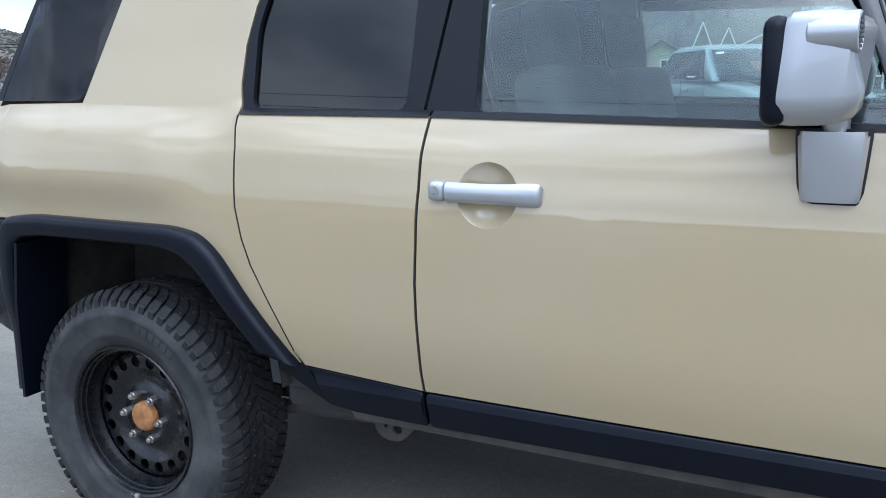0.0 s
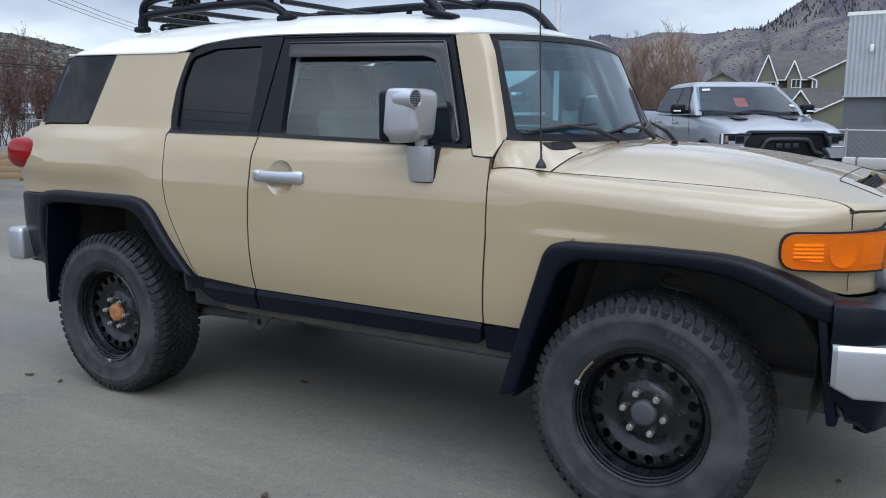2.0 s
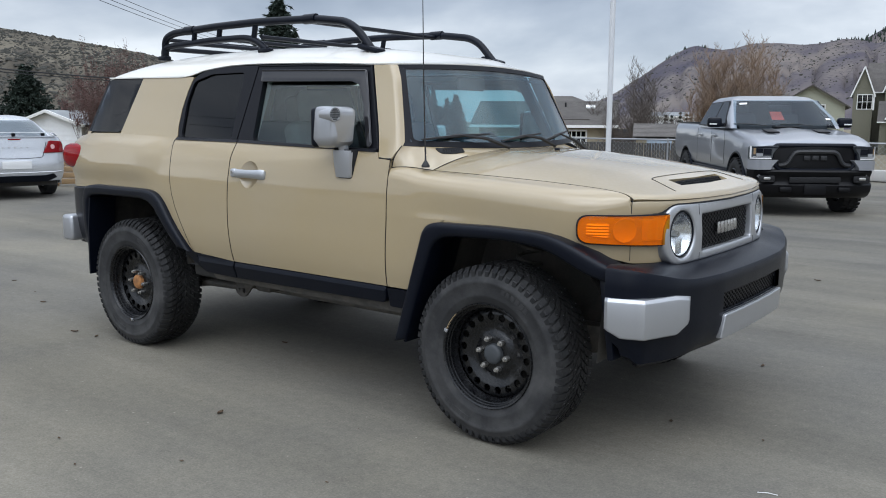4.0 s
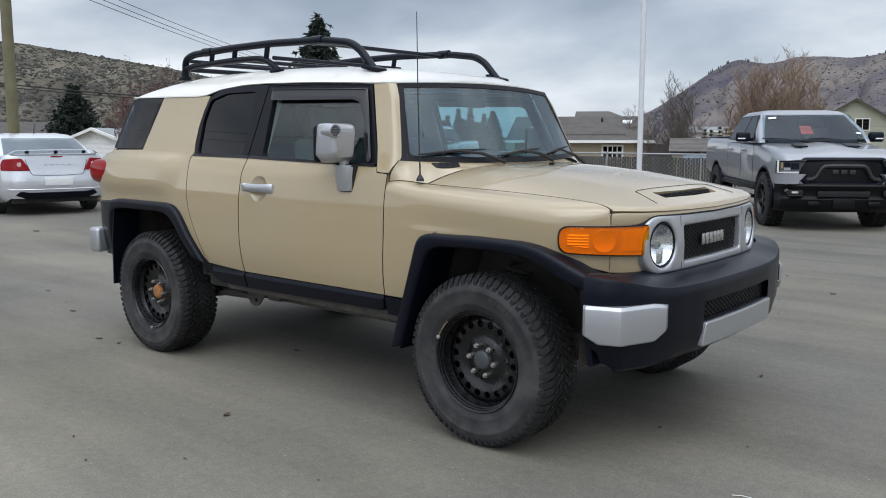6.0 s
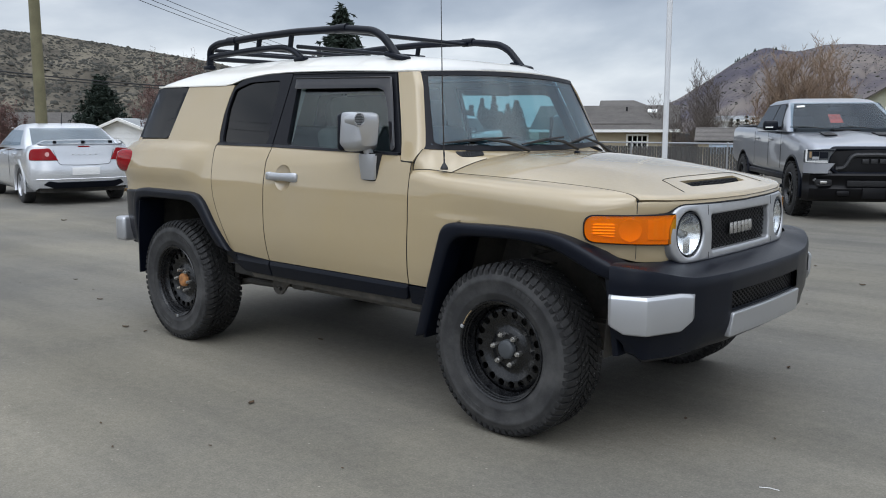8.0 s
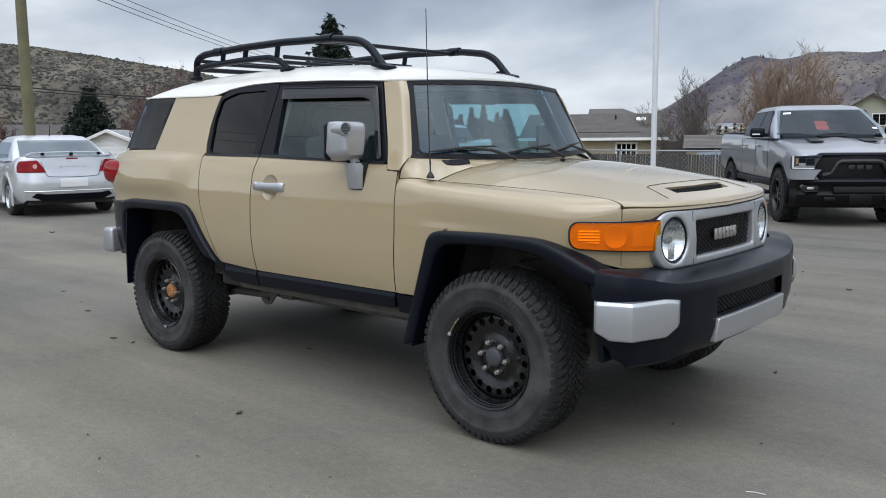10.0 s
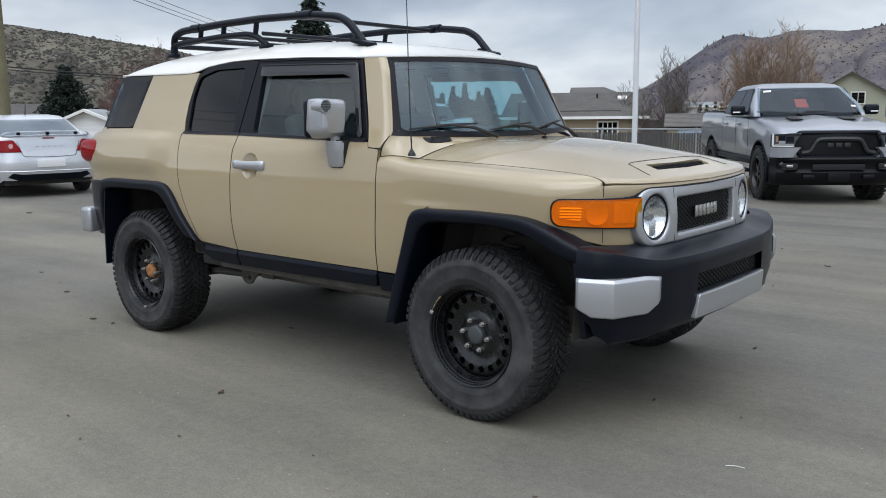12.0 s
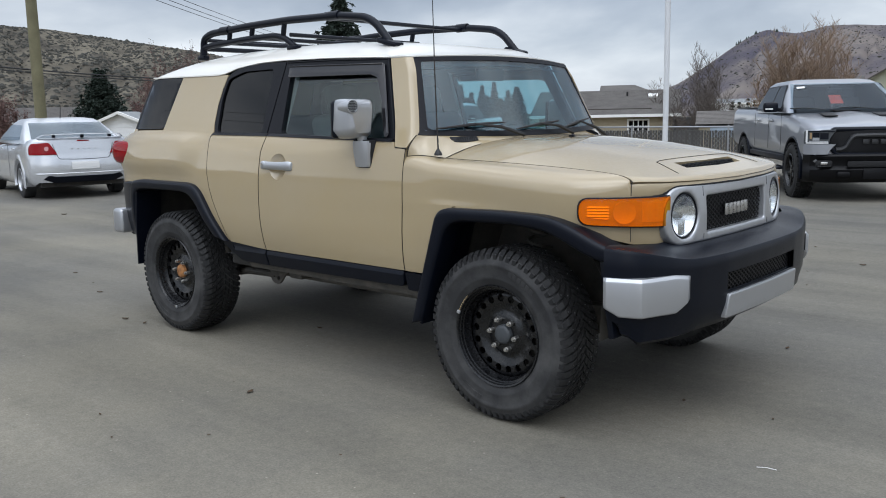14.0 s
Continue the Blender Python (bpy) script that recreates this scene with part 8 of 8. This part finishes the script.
def gable_mass(house, x0, x1, y0, y1, z0, eave, ridge, wall_mat, roof_mat, along="x", over=0.4, siding=0.0, trim=True, fascia=None):
    """Walls with gables and two roof slopes; along: direction of the ridge."""
    bm = bmesh.new()
    if along == "x":
        ends = [[(x, y0, z0), (x, y1, z0), (x, y1, eave), (x, (y0 + y1) / 2, ridge), (x, y0, eave)] for x in (x0, x1)]
    else:
        ends = [[(x0, y, z0), (x1, y, z0), (x1, y, eave), ((x0 + x1) / 2, y, ridge), (x0, y, eave)] for y in (y0, y1)]
    va, vb = ([bm.verts.new(p) for p in e] for e in ends)
    bm.faces.new(va)
    bm.faces.new(vb)
    for k in (0, 1, 4):
        bm.faces.new((va[k], va[(k + 1) % 5], vb[(k + 1) % 5], vb[k]))
    wall = part("wall", bm, wall_mat, house, smooth=0)
    if siding:
        z = z0 + siding
        while z < ridge - 0.1:
            for yy, sgn in ((y0, -1),):
                if along == "y":
                    f = 1.0 if z < eave else (ridge - z) / (ridge - eave)
                    w = (x1 - x0) * f
                    part("siding_board", box((w, 0.03, 0.025), ((x0 + x1) / 2, yy - 0.012, z)), wall_mat, wall, smooth=0)
                elif z < eave:
                    part("siding_board", box((x1 - x0, 0.03, 0.025), ((x0 + x1) / 2, yy - 0.012, z)), wall_mat, wall, smooth=0)
            z += siding
    for sg in (-1, 1):
        if along == "x":
            ym, ye = (y0 + y1) / 2, y0 if sg < 0 else y1
            sl = (ridge - eave) / abs(ym - ye)
            pts = [(x0 - over, ym, ridge + 0.10), (x1 + over, ym, ridge + 0.10), (x1 + over, ye + sg * over, eave - sl * over + 0.10), (x0 - over, ye + sg * over, eave - sl * over + 0.10)]
        else:
            xm, xe = (x0 + x1) / 2, x0 if sg < 0 else x1
            sl = (ridge - eave) / abs(xm - xe)
            pts = [(xm, y0 - over, ridge + 0.10), (xm, y1 + over, ridge + 0.10), (xe + sg * over, y1 + over, eave - sl * over + 0.10), (xe + sg * over, y0 - over, eave - sl * over + 0.10)]
        a, b, c, d = (Vector(p) for p in pts)
        n = max(4, int((d - a).length / 0.16))
        rf = bmesh.new()
        for k in range(n):
            p, q = a.lerp(d, k / n), a.lerp(d, (k + 1) / n)
            p2, q2 = b.lerp(c, k / n), b.lerp(c, (k + 1) / n)
            up = Vector((0, 0, 0.012))
            vs = [rf.verts.new(v) for v in (p, p2, q2 + up, q + up, q, q2)]
            rf.faces.new(vs[:4])
            rf.faces.new((vs[3], vs[2], vs[5], vs[4]))
        vs = [rf.verts.new(v - Vector((0, 0, 0.10))) for v in (a, b, c, d)]
        rf.faces.new(vs)
        tagged(part("roof", rf, roof_mat, house, smooth=0), kind="stuff")
        if trim:
            if along == "y":
                e1, e2 = a, d
                tb = tube([e1 - Vector((0, 0.02, 0.06)), e2 - Vector((0, 0.02, 0.06))], 0.10, 4)
                part("fascia", tb, fascia or TRIM_WHITE, house)
            elif sg < 0:
                part("gutter", box((x1 - x0 + 2 * over, 0.10, 0.14), ((x0 + x1) / 2, y0 - over, d.z - 0.04)), TRIM_WHITE, house)
    return wall


# long tan bungalow behind the fence
h = thing("bungalow", "tan stucco bungalow with brown shingle roof and white window", "house", m=pose(*spot(-29.6, 45), 0, 0, 28))
gable_mass(h, -4.6, 2.15, 0, 8, 0, 3.42, 4.62, STUCCO, SHINGLE, "x", 0.45)
bm = bmesh.new()
for face in ([(-1.75, 3.9, 4.70), (0.72, 3.9, 4.70), (0.12, 5.0, 5.03), (-1.75, 5.0, 5.03)], [(-1.75, 3.9, 4.70), (-1.75, 5.0, 5.03), (-1.75, 6.2, 4.5), (-1.75, 3.9, 4.5)], [(0.72, 3.9, 4.70), (1.6, 6.2, 4.5), (0.12, 5.0, 5.03)], [(-1.75, 5.0, 5.03), (0.12, 5.0, 5.03), (1.6, 6.2, 4.5), (-1.75, 6.2, 4.5)]):
    bm.faces.new([bm.verts.new(q) for q in face])
part("upper_roof", bm, SHINGLE, h, smooth=0)
# thin dark strip across the lower part of the roof slope
part("dark_roof_strip", box((3.3, 0.06, 0.05), (-0.55, 0.50, 3.70), 0.01), DARK_FASCIA, h)
window_unit(h, pose(0.45, -0.03, 2.50), 0.95, 0.60, 4, 2)
part("skylight", box((0.5, 0.5, 0.10), (1.15, 2.7, 4.38), 0.02, m=Matrix.Rotation(radians(17), 4, "X")), TRIM_WHITE, h)
part("vent_pipe", tube([(-0.2, 2.9, 4.2), (-0.2, 2.9, 4.62)], 0.05, 8), DARK, h)
part("side_wing", box((1.3, 3.0, 3.2), (2.82, 2.6, 1.6)), DARK_STUCCO, h)
sh = thing("garden_shed", "low shed with brown shingle roof", "shed", m=pose(*spot(-24.4, 38), 0, 0, 24))
gable_mass(sh, -0.55, 1.0, 0, 3, 0, 2.92, 3.42, STUCCO, SHINGLE, "x", 0.15, trim=False)
part("blue_door_sheet", box((1.05, 0.05, 0.42), (0.42, -0.05, 2.62), 0.02), BLUE, sh, "pale blue tarpaulin sheet")
# white gabled garage at the foot of the near hill
h = thing("white_garage", "white-sided garage with grey shingle gable roof", "garage", m=pose(*spot(-62.25, 50), 0, 0, 30))
gable_mass(h, -1.75, 1.75, 0, 6, 0, 3.32, 3.97, SIDING_WHITE, SHINGLE_GREY, "y", 0.35, 0.25)
h2 = thing("brown_roof_house", "low house with brown shingle roof", "house", m=pose(*spot(-66.6, 95), 0, 0, 66))
gable_mass(h2, -6, 7, 0, 8, 0, 3.6, 5.0, STUCCO, SHINGLE, "x", 0.4)
h3 = thing("white_house", "white-sided house behind maroon trees", "house", m=pose(*spot(-56.4, 70), 0, 0, 56))
gable_mass(h3, -6, 5, 0, 8, 0, 2.6, 3.9, SIDING_WHITE, SHINGLE_GREY, "x", 0.4, 0.3)
for x in (-4, -1.5, 1.0, 3.5):
    window_unit(h3, pose(x, -0.03, 1.2), 0.9, 1.0, 2, 1)
part("chimney", box((0.6, 0.6, 1.2), (1.5, 3.0, 4.2)), BRICK, h3, "red brick chimney")
h4 = thing("distant_white_house", "far white house half hidden behind small conifers", "house", m=pose(*spot(-22.5, 85), 0, 0, 22))
gable_mass(h4, -2.7, 2.7, 0, 6, 0, 4.05, 4.45, SIDING_WHITE, SHINGLE_GREY, "x", 0.3, 0.3)
for k, (az, top) in enumerate(((-23.25, 4.15), (-22.88, 4.1), (-22.35, 4.35), (-21.95, 4.2), (-21.68, 4.25))):
    conifer("small dark columnar conifer in a garden row", spot(az, 70), top, 0.55, 300 + k, 14, True, "columnar_conifer")
# green gabled houses beyond
h = thing("small_green_house", "sage green house with white-framed window", "house", m=pose(*spot(-14.6, 88), 0, 0, 14.6))
gable_mass(h, -2.9, 2.9, 0, 11, 0, 5.2, 7.0, SIDING_GREEN, SHINGLE, "y", 0.45, 0.35, fascia=DARK_FASCIA)
window_unit(h, pose(0.6, -0.03, 4.2), 1.1, 1.0, 2, 1)
gable_mass(h, -10, -2.5, 3, 11, 0, 4.6, 6.5, SIDING_GREEN, SHINGLE, "x", 0.4)
h = thing("large_olive_house", "two-storey dark olive house with twin white-trimmed gables", "house", m=pose(*(spot(-9.4, 112) + Vector((0, 0, 0.85))), 0, 0, 9.4))
gable_mass(h, -4.2, 9.5, 3, 11, -1.0, 6.5, 9.9, SIDING_DARK, SHINGLE, "x", 0.3, 0.35)
gable_mass(h, -5.65, -3.55, 0.0, 6, -1.0, 6.35, 9.15, SIDING_DARK, SHINGLE, "y", 0.25, 0.35)
gable_mass(h, -2.35, -0.95, 0.2, 6, -1.0, 6.75, 8.42, SIDING_DARK, SHINGLE, "y", 0.26, 0.35)
gable_mass(h, 0.4, 12.6, 0.4, 6, -1.0, 6.6, 9.7, SIDING_DARK, SHINGLE, "y", 0.35, 0.35)
gable_mass(h, -2.6, 3.4, -2.6, 2.6, -1.0, 3.0, 5.15, SIDING_DARK, SHINGLE, "x", 0.3, 0.35)
gable_mass(h, -1.75, 0.17, -3.1, 0.5, -1.0, 3.55, 4.9, SIDING_DARK, SHINGLE, "y", 0.35, 0.35)
gable_mass(h, 0.3, 9.0, -4.2, 0, -1.0, 2.2, 4.3, SIDING_DARK, SHINGLE, "y", 0.35, 0.35)
window_unit(h, pose(-4.4, -0.03, 4.35), 1.5, 1.6, 3, 2)
window_unit(h, pose(-1.35, 0.17, 4.45), 0.9, 1.8, 2, 2)
for x, z0, z1, y in ((-3.46, 4.2, 6.3, -0.02), (-0.85, 4.3, 6.6, 0.18), (0.45, 5.1, 6.5, 0.38), (0.36, 0.8, 2.1, -4.22)):
    part("corner_board", box((0.16, 0.08, z1 - z0), (x, y, (z0 + z1) / 2)), TRIM_WHITE, h)
part("downpipe", tube(round_path([(-0.1, 0.1, 6.5), (0.9, 0.2, 6.15), (0.9, 0.2, 5.1)], 0.2, 4), 0.09, 8), TRIM_WHITE, h)
part("downpipe", tube(round_path([(-0.2, -4.4, 2.1), (0.5, -4.35, 1.7), (0.5, -4.35, 0.6)], 0.2, 4), 0.09, 8), TRIM_WHITE, h)

# corrugated building
bld = thing("steel_clad_building", "grey building with corrugated steel over dark render", "building", m=pose(-1.62, 40.5, LOW, 0, 0, -4))
bm = bmesh.new()
n = 150
rows = [[(0.0 + k * 0.10, 0.05 * (k % 2), z) for k in range(n)] for z in (4.20, 7.85)]
loft(rows, bm)
part("steel_cladding", thicken(bm, 0.02), STEEL_SIDING, bld, smooth=0)
part("rendered_wall", box((14.9, 10, 4.22), (7.45, 5.12, 2.11)), DARK_STUCCO, bld)
part("upper_wall", box((14.9, 9.9, 3.65), (7.45, 5.15, 6.02)), DARK_STUCCO, bld)
part("parapet_cap", box((15.1, 10.2, 0.16), (7.45, 5.1, 7.92)), TRIM_WHITE, bld)
part("flashing", box((15.0, 0.14, 0.07), (7.45, -0.03, 4.19)), STEEL_SIDING, bld)
window_unit(bld, pose(2.75, -0.02, 2.85), 1.5, 1.25, 3, 2)
window_unit(bld, pose(6.4, -0.02, 2.85), 1.5, 1.25, 3, 2)
part("wall_lamp", box((0.16, 0.14, 0.34), (1.05, -0.1, 6.35), 0.04), TRIM_WHITE, bld)
part("wall_base_band", box((15.0, 0.30, 2.9), (7.6, -0.2, 1.45)), DARK_STUCCO, bld)

# ---- poles, wires, fence ----
up = thing("utility_pole", "greenish weathered wooden utility pole", "pole", m=Matrix.Translation(spot(-66.8, 28)))
part("pole_shaft", tube([(0, 0, 0), (0.04, 0, 5), (0.10, 0, 12)], seg=14, radii=[0.17, 0.15, 0.11]), WOOD_POLE, up)
lp = thing("light_pole", "slim white painted steel light pole", "pole", m=Matrix.Translation(spot(-27.28, 21.5)))
part("pole_shaft", tube([(0, 0, 0), (0, 0, 10)], 0.066, 12), POLE_WHITE, lp)
part("base_flange", box((0.30, 0.30, 0.03), (0, 0, 0.015), 0.005), POLE_WHITE, lp)


def cable(a, b, sag, r, label="thin black overhead power cable"):
    pts = []
    for k in range(25):
        f = k / 24
        p = a.lerp(b, f)
        p.z -= sag * 4 * f * (1 - f)
        pts.append(p)
    return tagged(mesh_object("overhead_cable", tube(pts, r, 5), WIRE), label, "cable", "overhead cables")


for e0, e1 in ((12.0, 4.1), (12.45, 4.25), (13.0, 4.45)):
    a, b = spot(-73, 26), spot(-49.5, 80)
    a.z, b.z = 1.4 + 26 * math.tan(radians(e0)), 1.4 + 80 * math.tan(radians(e1))
    cable(a, b, 0.4, 0.014)
for e0, e1, r in ((3.60, 2.3, 0.028), (3.42, 2.15, 0.02)):
    a, b = spot(-74, 38), spot(-52, 44)
    a.z, b.z = 1.4 + 38 * math.tan(radians(e0 + 0.2)), 1.4 + 44 * math.tan(radians(e1))
    cable(a, b, 0.25, r)

for z0, z1, y0 in ((12.9, 11.6, -15.0), (12.5, 11.2, -15.0), (11.8, 10.6, -15.6)):
    cable(Vector((-45, y0, z0)), Vector((38, y0 - 2, z1)), 1.1, 0.007)

FENCE_Y = 19.2
fence = thing("chain_link_fence", "chain-link fence with grey privacy slats along the lot", "fence")
slats, wires = bmesh.new(), bmesh.new()
x = -32.0
rnd = random.Random(8)
while x < -1.6:
    box((0.066, 0.012, 0.76 + rnd.uniform(-0.015, 0.015)), (x, FENCE_Y + rnd.uniform(-0.01, 0.01), 0.42), m=Matrix.Rotation(rnd.uniform(-0.25, 0.25), 4, "Z"), bm=slats)
    x += 0.080
tagged(part("privacy_slats", slats, SLAT, fence, smooth=0), kind="stuff")
for x0, x1 in ((-32.0, 16.0),):
    for lean in (-1, 1):
        x = x0
        while x < x1:
            tube([(x, FENCE_Y - 0.012, 0.05), (x + lean * 0.83, FENCE_Y - 0.012, 0.88)], 0.0035, 3, wires, closed_ends=False)
            x += 0.13
tagged(part("chain_link_mesh", wires, GALV, fence, smooth=0), kind="stuff")
x = -32.0
while x <= 16.0:
    part("fence_post", tube([(x, FENCE_Y, 0), (x, FENCE_Y, 0.95)], 0.028, 8), GALV, fence)
    x += 3.0
part("top_rail", tube([(-32, FENCE_Y, 0.90), (16, FENCE_Y, 0.90)], 0.022, 8), GALV, fence)
bar = thing("concrete_barrier", "low pale concrete kerb wall under the fence", "barrier")
for k in range(6):
    part("barrier_block", box((2.96, 0.30, 0.27), (-0.2 + 3.0 * k, FENCE_Y - 0.30, 0.135), 0.03), CONCRETE, bar)

# low board fence between the sedan and the beige vehicle
at = spot(-59.3, 19.9)
wf = thing("board_fence", "low tan timber board fence", "fence", m=pose(at.x, at.y, 0, 0, 0, 59))
for k in range(4):
    part("board", box((2.2, 0.025, 0.115), (0, -0.03 + 0.004 * (k % 2), 0.10 + 0.128 * k), 0.006), WOOD, wf)
for x in (-1.05, 0.0, 1.05):
    part("fence_post", box((0.09, 0.09, 0.62), (x, 0.03, 0.31), 0.008), WOOD, wf)

# white pickup beyond the beige vehicle
wv = pickup("white crew cab pickup parked beyond the beige vehicle", WHITE_PAINT, False)
wv.matrix_world = pose(*(spot(-41.0, 24.3) + Vector((0.25, -1.4, 0))), 0, 0, -68) @ Matrix.Scale(0.9, 4)
# dry leaves and crumbs on the asphalt
rnd = random.Random(77)
bm = bmesh.new()
LEAVES = [(1.47, -1.40, 0.030), (3.23, -0.16, 0.020), (3.28, 1.05, 0.024), (-0.35, -0.97, 0.024), (-0.58, -0.99, 0.030), (1.18, -2.05, 0.014), (1.82, -1.87, 0.012), (-1.64, -0.65, 0.028), (-2.69, -0.36, 0.024), (-7.75, 1.83, 0.05), (2.82, 4.10, 0.034), (3.65, -0.14, 0.012), (0.73, -0.32, 0.026)]
for k in range(110):
    if k < len(LEAVES):
        x, y, r = LEAVES[k]
        r *= 0.8
    else:
        x, y = (rnd.uniform(-3, 9), rnd.uniform(-3.2, 5)) if k < 70 else (rnd.uniform(-14, 14), rnd.uniform(2, 18))
        if -0.9 < x < 3.5 and -0.75 < y < 0.9:
            continue
        r = rnd.choice((0.004, 0.006, 0.008, 0.011)) * rnd.uniform(0.7, 1.3) * (1 if k < 70 else 1.8)
    a = rnd.uniform(0, 6.3)
    c, d = Vector((math.cos(a), math.sin(a), 0)), Vector((-math.sin(a), math.cos(a), 0))
    rows = []
    for u, w in ((-1, 0.08), (-0.5, 0.45), (0.0, 0.6), (0.5, 0.35), (1, 0.05)):
        rows.append([Vector((x, y, 0.003 + 0.25 * r * abs(v) + 0.15 * r * u * u)) + c * u * r + d * v * w * r for v in (-1, 0, 1)])
    loft(rows, bm)
tagged(mesh_object("fallen_leaves", bm, DRY_LEAF, 0), "small dry brown leaves lying on the asphalt", "leaves", kind="stuff")
st = tagged(mesh_object("straw", tube([(3.80, -0.70, 0.004), (3.835, -0.688, 0.007), (3.870, -0.679, 0.004)], 0.0015, 5), PAPER), "short pale straw lying on the asphalt", "straw")
